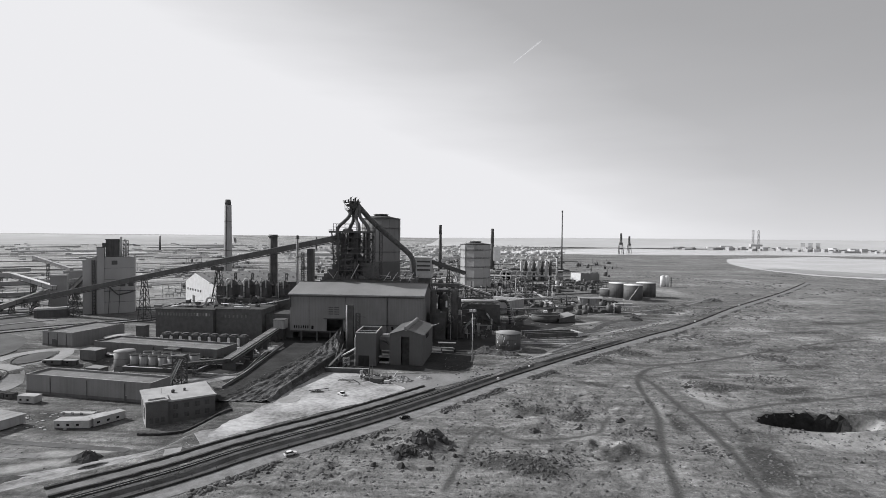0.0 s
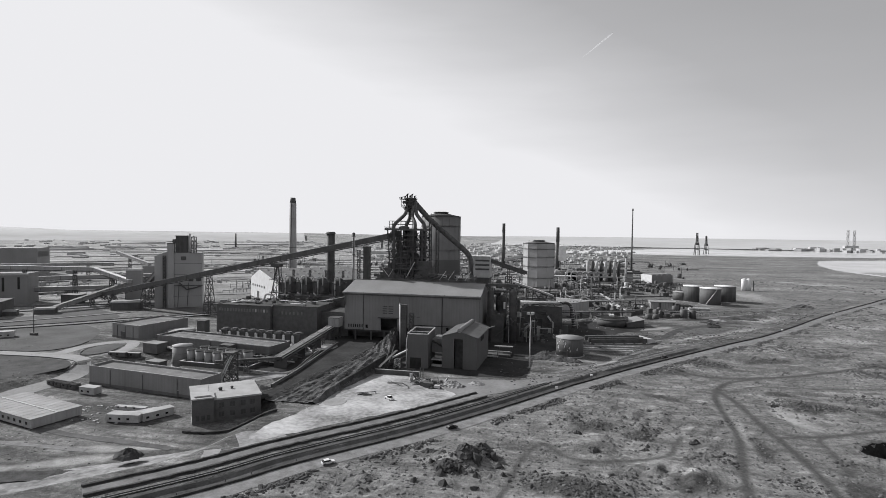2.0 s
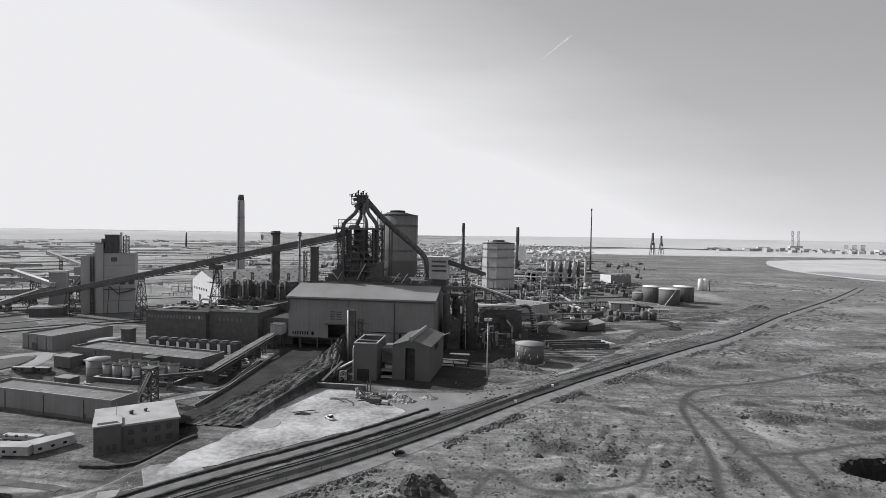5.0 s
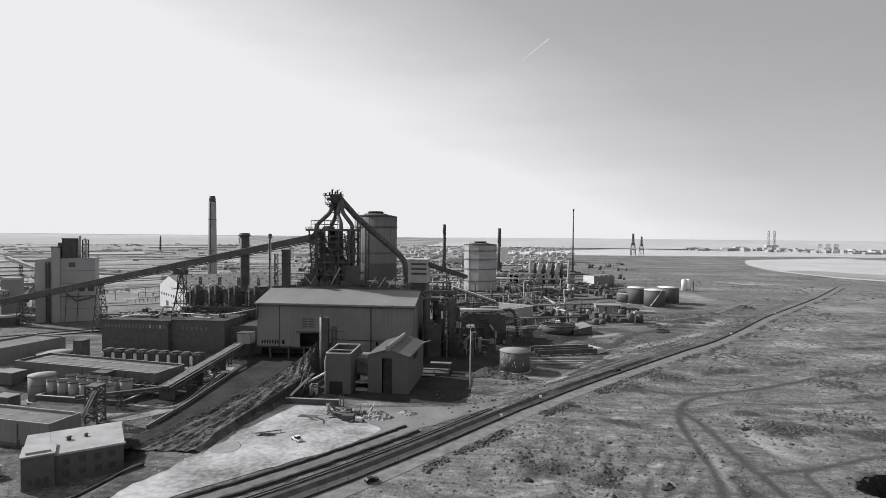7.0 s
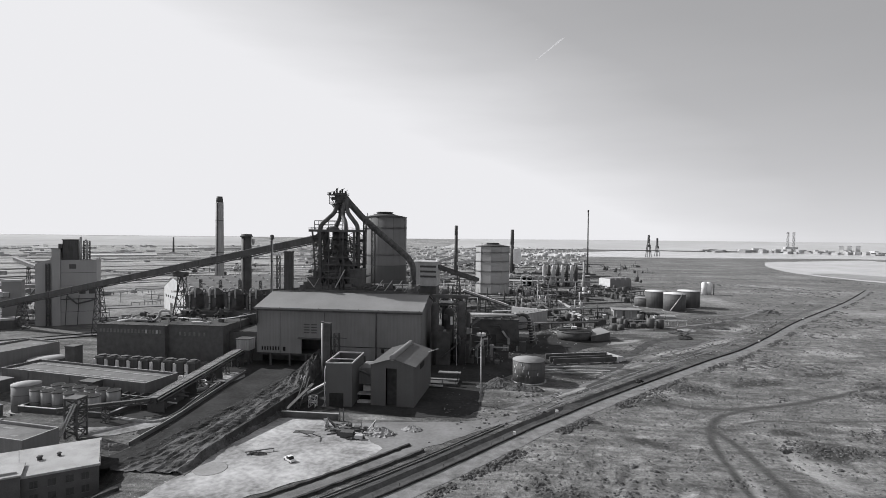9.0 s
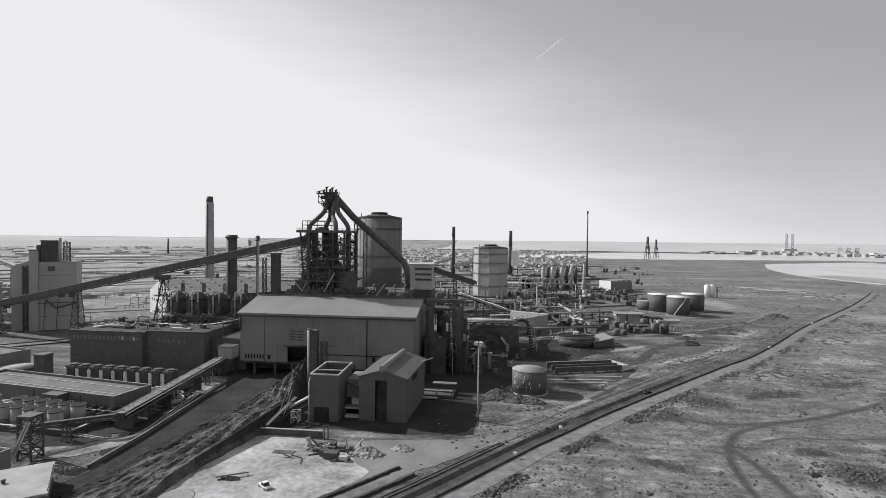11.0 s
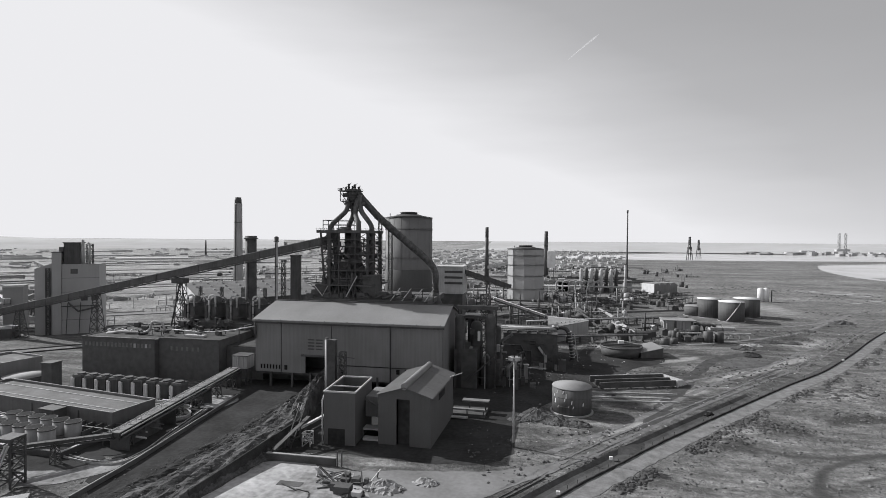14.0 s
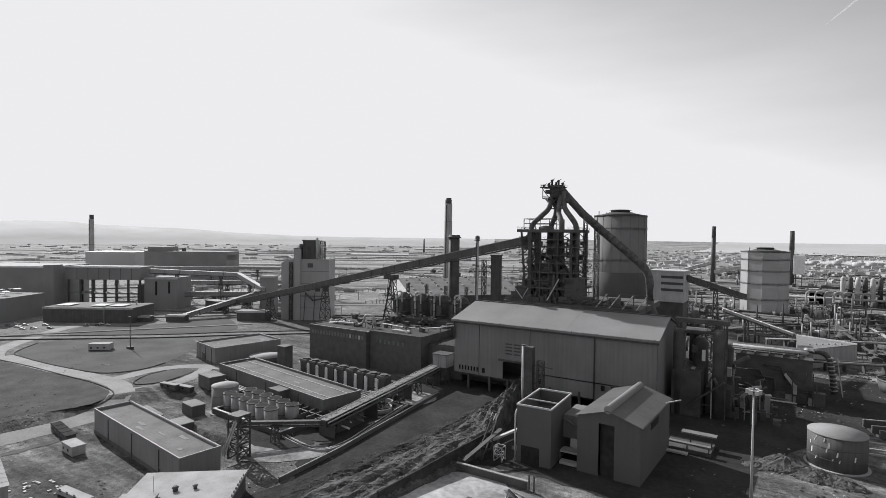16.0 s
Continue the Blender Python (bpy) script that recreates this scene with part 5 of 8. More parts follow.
def engine_house():
    t = thing("engine_house", "dark brick engine house with a row of high windows", "building", -62, 24)
    part("west_block", box(-43, 2.5, -24, 18, 0, 21.0), M_BRICK, t)
    part("east_block", box(2.9, 39, -21, 18, 0, 21.6), M_BRICK, t)
    part("end_block", box(39.2, 61, -14, 16, 0, 17.5), M_BRICK, t)
    part("parapet", box(-43.4, 2.8, -24.4, -23.6, 21.0, 21.8), M_DARK, t)
    part("parapet", box(-43.4, -42.6, -23.5, 18, 21.0, 21.8), M_DARK, t)
    part("roof", box(-42.4, 2.2, -23.4, -20.6, 21.03, 21.3), M_ROOF, t, "pale strip of roof felt")
    part("roof", box(-42.4, 2.2, -20.5, 17.8, 21.03, 21.4), M_BITUMEN, t, "black bitumen roof")
    part("roof", box(3.2, 39, -20.6, 18, 21.63, 21.9), M_BITUMEN, t)
    part("roof", box(39.3, 60.9, -13.9, 15.9, 17.53, 17.8), M_BITUMEN, t)
    part("parapet", box(3.1, 39.2, -21.3, -20.7, 21.6, 22.2), M_STEEL, t)
    # two panes take a pale copy of the glass to look lit
    for i in range(18):
        part("window", box(-41 + i * 2.35, -39.7 + i * 2.35, -24.06, -23.8, 16.6, 18.8), M_WINLIT if i in (13, 16) else M_WINDULL, t)
    for i in range(6):
        part("window", box(10 + i * 3.2, 11.2 + i * 3.2, -21.06, -20.8, 15.4, 17.6), M_WINDULL, t)
    part("skylight", box(14, 26, -15, -12, 21.9, 23), M_PALE, t)
    for i in range(7):
        part("roof_vent", drum(-38 + i * 3.6, -10 + (i % 3), [(21, 0.9), (22.8, 0.9), (23.3, 1.3), (23.8, 0.4)], 10), M_PALE, t)
    part("pipe", tube([(-38, -12, 21.4), (-30, -12, 22.6), *arc((-14, -12, 22.8), (-10, -12, 22.8), (-9, -12, 27), 4), *arc((-9, -12, 27.5), (-8.5, -12, 29.6), (-5, -12, 29.0), 4), (-2, -12, 28.6), (0, -12, 24)], 0.75, 10), M_COPING, t, "bent pale duct over the roof")
    r = random.Random(61)
    for i in range(46):
        x, y = r.uniform(-41, 36), r.uniform(-14, 14)
        if i % 2:
            part("roof_unit", box(x, x + r.uniform(1, 4), y, y + r.uniform(1, 3), 21.9 if x > 2.9 else 21.4, 21.9 + r.uniform(0.7, 2.4)), r.choice((M_DARK, M_STEEL, M_SLATE)), t)
        else:
            part("roof_pipe", tube([(x, y, 21.4), (x, y, 23 + r.uniform(0, 2)), (x + r.uniform(2, 6), y, 23.6)], 0.3, 7), r.choice((M_STEEL, M_DARK, M_COPING)), t)
    return t


engine_house()
t = thing("gas_main", "long thin pale gas main curving behind the engine house", "pipe", -40, 20)
part("pipe", tube([(-22, -2, 24), (-5, -2, 23.2), (6, -2, 23.6), (20, -6, 26), (39, -12, 30.5)], 0.32, 10), M_PALE, t)
part("post", box(5.8, 6.2, -2.2, -1.8, 0, 23.4), M_DARK, t)
part("post", box(22.8, 23.2, -7.2, -6.8, 0, 26.4), M_DARK, t)
part("post", box(-15.2, -14.8, -2.2, -1.8, 0, 23.4), M_DARK, t)

t = thing("ore_store", "long gabled ore store with a white end wall toned as sunlit", "building", -183, 195, 0, -42)
gable = ((-32, 0), (62, 0), (62, 23), (0, 33.5), (-32, 22.5))
# end wall's white carries the sun on it; the body stays dark steel
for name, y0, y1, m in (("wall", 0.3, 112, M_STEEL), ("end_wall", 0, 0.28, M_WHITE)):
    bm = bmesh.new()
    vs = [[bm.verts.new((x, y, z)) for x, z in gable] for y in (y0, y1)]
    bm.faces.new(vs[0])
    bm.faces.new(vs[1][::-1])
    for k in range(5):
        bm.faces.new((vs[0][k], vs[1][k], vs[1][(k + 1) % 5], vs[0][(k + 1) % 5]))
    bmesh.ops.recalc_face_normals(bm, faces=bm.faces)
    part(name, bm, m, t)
for k in range(8):
    y0, y1 = k * 14.0, k * 14.0 + 13.9
    for (xa, za), (xb, zb) in (((-32.6, 22.4), (0, 33.6)), ((0, 33.6), (62.8, 22.9))):
        bm = bmesh.new()
        quad_box(bm, [(xa, y0, za), (xb, y0, zb), (xb, y1, zb), (xa, y1, za)], [(xa, y0, za + 0.4), (xb, y0, zb + 0.4), (xb, y1, zb + 0.4), (xa, y1, za + 0.4)])
        part("roof_sheet", bm, M_FELTDARK, t)
for i in range(8):
    for j in range(5):
        x = 6 + j * 11.5
        z = 33.9 - x * 0.1707
        part("roof_vent", box(x, x + 1.6, 6 + i * 13, 7.8 + i * 13, z - 0.4, z + 1.1), M_COPING, t)
part("door", box(-9, -1, -0.15, -0.02, 0, 8), M_DARK, t)
for i in range(6):
    part("window", box(-26 + i * 8.2, -22.6 + i * 8.2, -0.12, -0.02, 13, 15.5), M_GLASS, t)


# ---- in front of the cast house ----
def open_tower():
    t = thing("square_tower", "plain grey square tower with an open framed top", "tower", 67.4, -69.8, 0, 2)
    w, d, h, k = 12.2, 22.5, 19.8, 0.5
    part("front_wall", box(0, w, 0, k, 0, h), M_CLADDARK, t)
    part("back_wall", box(0, w, d - k, d, 0, h), M_CLADDARK, t)
    part("side_wall", box(0, k, k, d - k, 0, h), M_CLADDARK, t)
    part("side_wall", box(w - k, w, k, d - k, 0, h), M_CLADDARK, t)
    part("floor", box(k, w - k, k, d - k, 14, 14.5), M_DARK, t)
    for x0, x1, y0, y1 in ((-0.2, w + 0.2, -0.2, 0.3), (-0.2, w + 0.2, d - 0.3, d + 0.2), (-0.2, 0.3, 0.3, d - 0.3), (w - 0.3, w + 0.2, 0.3, d - 0.3)):
        part("rim_beam", box(x0, x1, y0, y1, h, h + 0.55), M_PALE, t, "pale rim beam")
    part("cross_beam", box(0.4, w - 0.4, d * 0.36, d * 0.36 + 0.4, h, h + 0.4), M_PALE, t)
    part("doorway", box(1.6, 8.2, -0.06, -0.01, 0, 6.2), M_COALSHADE, t)
    part("corner_pipe", tube([(-0.45, -0.3, 0), (-0.45, -0.3, h - 3), (0.2, 1.5, h)], 0.3, 8), M_PALE, t)


def gabled_house():
    t = thing("screen_house", "tall grey gabled screen house with a slit doorway", "building", 87.2, -65.2, 0, -3)
    w, d, e, r = 20.6, 38.5, 18.9, 22.0
    bm = bmesh.new()
    for x0, x1 in ((0, 7.2), (12.4, w)):
        box(x0, x1, 0, 0.5, 0, e, bm)
    box(7.2, 12.4, 0, 0.5, 17.5, e, bm)
    part("front_wall", bm, M_CLADDARK, t)
    part("doorway_back", box(7.2, 12.4, 2.0, 2.3, 0, 17.5), M_COALSHADE, t)
    part("side_wall", box(0, 0.5, 0.5, d, 0, e), M_CLADDARK, t)
    part("side_wall", box(w - 0.5, w, 0.5, d, 0, e), M_CLADDARK, t)
    part("back_wall", box(0.5, w - 0.5, d - 0.5, d, 0, e), M_CLADDARK, t)
    for y in (0.0, d - 0.5):
        bm = bmesh.new()
        lo = [(0, y, e), (w, y, e), (w, y + 0.5, e), (0, y + 0.5, e)]
        hi = [(w / 2 - 0.1, y, r - 0.15), (w / 2 + 0.1, y, r - 0.15), (w / 2 + 0.1, y + 0.5, r - 0.15), (w / 2 - 0.1, y + 0.5, r - 0.15)]
        part("gable", quad_box(bm, lo, hi), M_CLADDARK, t)
    for s in (0, 1):
        n = 4
        for i in range(n):
            y0, y1 = -0.7 + (d + 1.4) * i / n, -0.7 + (d + 1.4) * (i + 1) / n - 0.06
            bm = bmesh.new()
            x0 = -0.7 if s == 0 else w + 0.7
            lo = [(x0, y0, e - 0.3), (w / 2, y0, r), (w / 2, y1, r), (x0, y1, e - 0.3)]
            hi = [(a, b, c + 0.25) for a, b, c in lo]
            quad_box(bm, lo, hi)
            bmesh.ops.recalc_face_normals(bm, faces=bm.faces)
            part("roof_sheet", bm, M_STEELROOF, t)
    part("ridge_vent", tube([(w / 2, -0.5, r + 0.5), (w / 2, d * 0.95, r + 0.5)], 1.35, 12), M_ROOF, t, "pale rounded ridge vent")
    part("side_opening", box(w, w + 0.06, 12, 22, 14.5, 17.6), M_COALSHADE, t)
    part("gutter", box(w + 0.7, w + 1.0, -0.7, d, e - 0.6, e - 0.2), M_DARK, t)
    part("jib", beam((w + 0.6, d - 9, 19.5), (w + 5.5, d - 8, 21.2), 0.35, 0.35), M_PALE, t)


M_STEELROOF = mat("dull_sheet_roof", 0.075, 0.14, 0.12, 0.55, streak=0.3)
open_tower()
gabled_house()

t = thing("link_chute", "dark covered chute between the two towers", "chute", 83, -58)
part("box", box(-3.8, 3.8, 2, 16, 7, 15), M_CLAD, t)
part("hood", beam((-2, 0, 14), (3, 6, 8), 5, 0.4), M_ROOF, t)
part("step", box(-3.4, 3.4, -2.5, 1.8, 3.2, 3.8), M_PALE, t)
part("slab", box(-2.5, 3.6, -5.4, -2.6, 0.2, 1.1), M_PALE, t)
part("leg", box(-3.6, -3.0, -2.4, -1.8, 0, 3.2), M_DARK, t)
part("leg", box(3.0, 3.6, -2.4, -1.8, 0, 3.2), M_DARK, t)

t = thing("vent_stack", "dark square vent stack with a pale pipe on its flank", "stack", 51.7, -24.4)
part("shaft", box(-1.2, 2.6, -1.4, 1.6, 0, 30.6), M_DARK, t)
part("pale_pipe", drum(-1.7, -0.8, [(0, 0.75), (30.9, 0.75)], 12), M_PALE, t)
part("pipe_collar", drum(-1.7, -0.8, [(30.9, 0.95), (31.4, 0.95)], 12), M_DARK, t)
part("ladder_cage", lattice(bmesh.new(), (5.8, 0, 12), (5.8, 0, 25), 2.6, 6, 0.28), M_STEEL, t)
part("cage_foot", box(4.6, 7.0, -1.2, 1.2, 0, 12), M_DARK, t)
part("bracket", beam((2.6, 0, 23), (11.5, 0, 22.4), 0.35, 0.35), M_STEEL, t)
part("bracket", beam((2.6, 0, 15), (4.6, 0, 15), 0.5, 0.5), M_STEEL, t)


# ---- the spill of coke and rubble that runs out of the tap opening ----
def spill_ramp():
    r = random.Random(11)
    t = thing("rubble_ramp", "long dark heap of coke and rubble by the cast house", "heap", 0, 0)
    nu, nv = 130, 40
    side = ((-146, 45.0), (-118, 45.6), (-85, 51.2), (-64, 54.6), (-30, 46.0), (-1, 41.0))

    def edge(k):
        y = -146 + 145 * k
        return Vector((float(np.interp(y, [q[0] for q in side], [q[1] for q in side])), y))

    wide = lambda k: 44 - 32 * k ** 0.75 + edge(k).x - (49 - 8.5 * k)
    high = lambda k: 0.5 + 10.6 * k ** 0.85

    def top(k, v):
        return high(k) * (min(1.0, v / 0.75) ** 1.5 if v < 0.93 else max(0.0, 1 - (v - 0.93) / 0.05))

    bm = bmesh.new()
    rows = []
    for i in range(nu + 1):
        k = i / nu
        e, w = edge(k), wide(k)
        row = []
        for j in range(nv + 1):
            v = j / nv
            x, y = e.x + (v - 0.94) * w, e.y
            z = top(k, v) * (0.9 + 0.1 * math.sin(k * 31 + j)) + min(1, v * 3) * (v < 0.96) * (r.uniform(-0.16, 0.16) + 1.5 * noise.noise(Vector((x * 0.34 - y * 0.04, y * 0.045, 3))) + 0.6 * noise.noise(Vector((x * 0.7, y * 0.2, 9))))
            row.append(bm.verts.new((x + r.uniform(-0.3, 0.3), y + r.uniform(-0.4, 0.4), max(z, 0.25) if 0 < j < nv else -0.2)))
        rows.append(row)
    for p, q in zip(rows, rows[1:]):
        for j in range(nv):
            bm.faces.new((p[j], p[j + 1], q[j + 1], q[j]))
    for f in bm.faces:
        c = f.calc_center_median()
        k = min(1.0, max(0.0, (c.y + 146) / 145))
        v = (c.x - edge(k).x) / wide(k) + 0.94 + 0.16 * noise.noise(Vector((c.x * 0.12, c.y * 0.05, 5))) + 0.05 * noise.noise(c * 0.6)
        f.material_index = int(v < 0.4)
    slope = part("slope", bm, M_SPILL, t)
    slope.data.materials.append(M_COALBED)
    bm = bmesh.new()
    for _ in range(2600):
        k, v = r.random() ** 0.8, r.uniform(0.05, 0.93)
        e, s = edge(k), 0.10 + 0.42 * r.random() ** 3
        rock(bm, e.x + (v - 0.94) * wide(k), e.y, top(k, v) - 0.1, s, r)
    tagged(part("rubble", bm, M_SPILL, t), kind="stuff")


def rock(bm, x, y, z, s, r):
    """A broken lump: a six-cornered body pulled about."""
    top = bm.verts.new((x + r.uniform(-0.3, 0.3) * s, y + r.uniform(-0.3, 0.3) * s, z + s * r.uniform(0.6, 1.0)))
    low = bm.verts.new((x, y, z - s * 0.5))
    n = r.choice((4, 5, 6))
    ring = []
    for i in range(n):
        a = 6.283 * (i + r.uniform(-0.25, 0.25)) / n
        q = s * r.uniform(0.7, 1.35)
        ring.append(bm.verts.new((x + q * math.cos(a), y + q * math.sin(a), z + s * r.uniform(-0.1, 0.45))))
    for i in range(n):
        bm.faces.new((ring[i], ring[(i + 1) % n], top))
        bm.faces.new((ring[(i + 1) % n], ring[i], low))


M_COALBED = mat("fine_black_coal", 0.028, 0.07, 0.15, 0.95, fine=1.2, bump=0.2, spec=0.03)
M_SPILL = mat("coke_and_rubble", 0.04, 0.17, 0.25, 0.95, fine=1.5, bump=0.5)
spill_ramp()
t = thing("ramp_wall", "black steep retaining wall along the coke ramp", "wall", 0, 0)
bm = bmesh.new()
for (ax, ay, az), (bx, by, bz) in zip(((45.7, -119, 3.4), (48.8, -100, 4.6), (51.4, -85, 5.8), (54.8, -66, 7.0)), ((48.8, -100, 4.6), (51.4, -85, 5.8), (54.8, -66, 7.0), (53.2, -58, 7.4))):
    quad_box(bm, [(ax, ay, 0), (ax + 0.45, ay, 0), (bx + 0.45, by, 0), (bx, by, 0)], [(ax, ay, az), (ax + 0.45, ay, az), (bx + 0.45, by, bz), (bx, by, bz)])
part("wall", bm, M_BALLAST, t)
t = thing("retaining_wall", "pale low concrete wall along the settling beds", "wall", 0, 0)
part("wall", strip([(12, -126), (11, -98), (7, -60), (3, -20)], 0.6, 1.5, 0.05, 22, 1.5), M_BRICK2, t)
part("coping", strip([(12, -126), (11, -98), (7, -60), (3, -20)], 0.4, 1.7, 0.02, 22, 0.18), M_CONC, t)


t = thing("steel_ladder", "leaning dark steel ladder at the coke ramp's edge", "ladder", 57.5, -72)
for x in (-1.1, 1.1):
    part("stile", beam((x - 1.6, -4, 0), (x + 0.8, 3, 13), 0.4, 0.4), M_STEEL, t)
for i in range(8):
    k = (i + 0.7) / 8.6
    part("rung", beam((-2.7 + 2.4 * k, -4 + 7 * k, 13 * k), (-0.5 + 2.4 * k, -4 + 7 * k, 13 * k), 0.25, 0.25), M_STEEL, t)
part("walkway", beam((-2, -14, 3.2), (3, 4, 9.5), 1.6, 0.35), M_DARK, t)
for y, z in ((-12, 3.6), (-4, 6.4), (2, 8.6)):
    part("post", box(-0.2 + y * 0.27, 0.2 + y * 0.27, y - 0.2, y + 0.2, 0, z), M_DARK, t)
t = thing("curved_kerb", "pale curved kerb round the settling ponds", "kerb", 0, 0)
for d, m in ((0.0, M_CONC), (1.3, M_STEEL), (2.2, M_COPING)):
    part("kerb", strip(offset(smooth([(-34, -92), (-15.5, -100), (4.4, -102), (8.6, -90.5), (5.6, -72), (0.5, -42)]), d), 0.4, 0.9 - 0.2 * d, 0.03, 27, 0.8 - 0.2 * d), m, t)
t = thing("pond", "black still settling pond ringed by pipes", "pond", -12, -84)
part("water", patch([(-13, -9), (4, -12), (13, -8), (10, 6), (-3, 9), (-12, 3)], 0.22, 0.3, 43), M_COALSHADE, t)


# ---- the low belt gallery on trestles and its transfer house ----
gallery("belt_gallery", "low dusty belt gallery on steel trestles", (-2.5, -92, 6.2), (-9.5, -3, 8.6), 2.6, 1.5, M_DARK, M_BELTROOF, (0.06, 0.24, 0.42, 0.6, 0.78, 0.95), (3.6, 3.0), 2, 8, 0.3)
t = thing("belt_services", "pale pipes and handrails beside the belt gallery", "pipes", -6, -48)
for d, z, rr, m in ((-2.6, 7.2, 0.22, M_PALE), (-3.3, 6.2, 0.3, M_CONC), (2.4, 6.6, 0.26, M_PALE), (3.2, 5.4, 0.4, M_STEEL)):
    part("pipe", tube([(3.5 + d, -44, z), (-3.5 + d, 45, z + 2.4)], rr, 7), m, t)
for i in range(10):
    y = -42 + i * 9.4
    x = 3.5 - (y + 44) * 0.0787
    part("bracket", box(x - 4, x + 4, y, y + 0.35, 0, 5.2 + i * 0.26), M_DARK, t) if i % 3 == 0 else part("bracket", box(x - 3.8, x + 3.8, y, y + 0.3, 5.0 + i * 0.26, 5.4 + i * 0.26), M_STEEL, t)
part("handrail", railing(bmesh.new(), [(5.0, -44), (-2.0, 45)], 8.0, 1.3, 0.12, 3), M_CONC, t)
r = random.Random(66)
for k in range(3):
    t = thing("pipe_rack", "tangle of dark pipes and valves beside the belt gallery", "pipes", -22 + k * 3, -70 + k * 18, 0, -6 + k * 3)
    for i in range(10):
        x, y, z = r.uniform(-12, 4), r.uniform(-8, 8), r.uniform(0.8, 4.2)
        part("pipe", tube([(x, y, z), (x + r.uniform(5, 12), y + r.uniform(-1, 1), z), (x + r.uniform(10, 14), y + r.uniform(-3, 3), max(0.4, z - 2))], r.uniform(0.14, 0.36), 7), r.choice((M_PALE, M_STEEL, M_DARK, M_DARK)), t)
    for i in range(8):
        x, y = r.uniform(-12, 8), r.uniform(-8, 8)
        part("stand", box(x, x + 0.3, y - 1.4, y + 1.4, 0, r.uniform(2, 5)), M_DARK, t)
    for i in range(4):
        x, y = r.uniform(-12, 8), r.uniform(-8, 8)
        part("pump", box(x, x + r.uniform(0.8, 2), y, y + r.uniform(0.8, 2), 0, r.uniform(0.8, 2.2)), r.choice((M_STEEL, M_CONC, M_DARK)), t)
    part("handrail", railing(bmesh.new(), [(-12, -8.5), (10, -8.5)], 2.6, 1.2, 0.1, 2), M_STEEL, t)
t = thing("transfer_house", "small ribbed grey transfer house beside the cast house", "building", -8.0, 1.5)
for x, y in ((-3.4, -2.4), (2.6, -2.4), (-3.4, 2.0), (2.6, 2.0)):
    part("leg", box(x, x + 0.9, y, y + 0.9, 0, 8.6), M_DARK, t)
part("wall", grooved(-4, 4.4, 8.7, 15.2, -3.4, 1.4, 0.3), M_CONC, t)
part("body", box(-4, 4.4, -2.8, 4, 8.7, 15.2), M_CONC, t)
part("roof", box(-4.4, 4.8, -3.8, 4.4, 15.2, 15.6), M_STEEL, t)
gallery("pipe_bridge", "thin pipe bridge across the settling beds", (-26, -117, 8.5), (-4, -92, 6.2), 1.4, 0.9, M_STEEL, None, (0.5,), (2.4, 1.6), 3, 5, 0.2)
t = thing("lattice_tower", "black lattice stair tower at the store's corner", "tower", -14, -121)
part("lattice", lattice(bmesh.new(), (0, 0, 0), (0, 0, 15), 5.0, 5, 0.4), M_DARK, t)
part("stair", beam((-4.5, -3, 1), (2.0, -3, 14), 1.2, 0.5), M_PALE, t)
part("stair", beam((-3.2, -3.6, 1), (3.3, -3.6, 14), 0.4, 0.4), M_PALE, t)
part("head", box(-2.8, 2.8, -2.8, 2.8, 15, 15.6), M_STEEL, t)


# ---- flat-roofed stores with parapets ----
def parapet_store(name, label, x, y, rz, w, d, h, wall, roof, strips=0, doors=(), z=0.0):
    t = thing(name, label, "building", x, y, z, rz)
    k, up = 0.5, 1.0
    part("front_wall", box(0, w, 0, k, 0, h + up), wall, t)
    part("back_wall", box(0, w, d - k, d, 0, h + up), wall, t)
    part("end_wall", box(0, k, k, d - k, 0, h + up), wall, t)
    part("end_wall", box(w - k, w, k, d - k, 0, h + up), wall, t)
    part("roof", box(k, w - k, k, d - k, h - 0.4, h), roof, t)
    for x0, x1, y0, y1 in ((-0.06, w + 0.06, -0.06, 0.3), (-0.06, w + 0.06, d - 0.3, d + 0.06), (-0.06, 0.3, 0.3, d - 0.3), (w - 0.3, w + 0.06, 0.3, d - 0.3)):
        part("coping", box(x0, x1, y0, y1, h + up, h + up + 0.15), M_COPING, t, "pale coping along the parapet")
    for i in range(strips):
        y0 = k + (d - 2 * k) * (i + 0.5) / strips
        part("roof_rib", box(k + 0.3, w - k - 0.3, y0 - 0.22, y0 + 0.22, h, h + 0.25), M_COPING, t)
    for x0, x1, z in doors:
        leaf = part("door", box(x0, x1, -0.16, -0.125, 0, z), M_DARK, t)
        part("door_frame", box(x0 - 0.15, x1 + 0.15, -0.2, -0.17, z, z + 0.2), M_COPING, leaf)
    for i in range(3):
        part("downpipe", box(w * (0.2 + 0.3 * i), w * (0.2 + 0.3 * i) + 0.25, -0.3, -0.02, 0, h), M_STEEL, t)
    part("base_course", box(-0.1, w + 0.1, -0.12, -0.02, 0, 1.4), M_BRICK2, t)
    r = random.Random(int(w * 10))
    for i in range(5):
        x0, y0 = r.uniform(2, w - 4), r.uniform(2, d - 3)
        part("roof_patch", box(x0, x0 + r.uniform(1.5, 7), y0, y0 + r.uniform(0.6, 2), h, h + 0.06 + 0.01 * i), M_FELTGREY if roof is M_FELTDARK else M_FELTDARK, t)
    return t


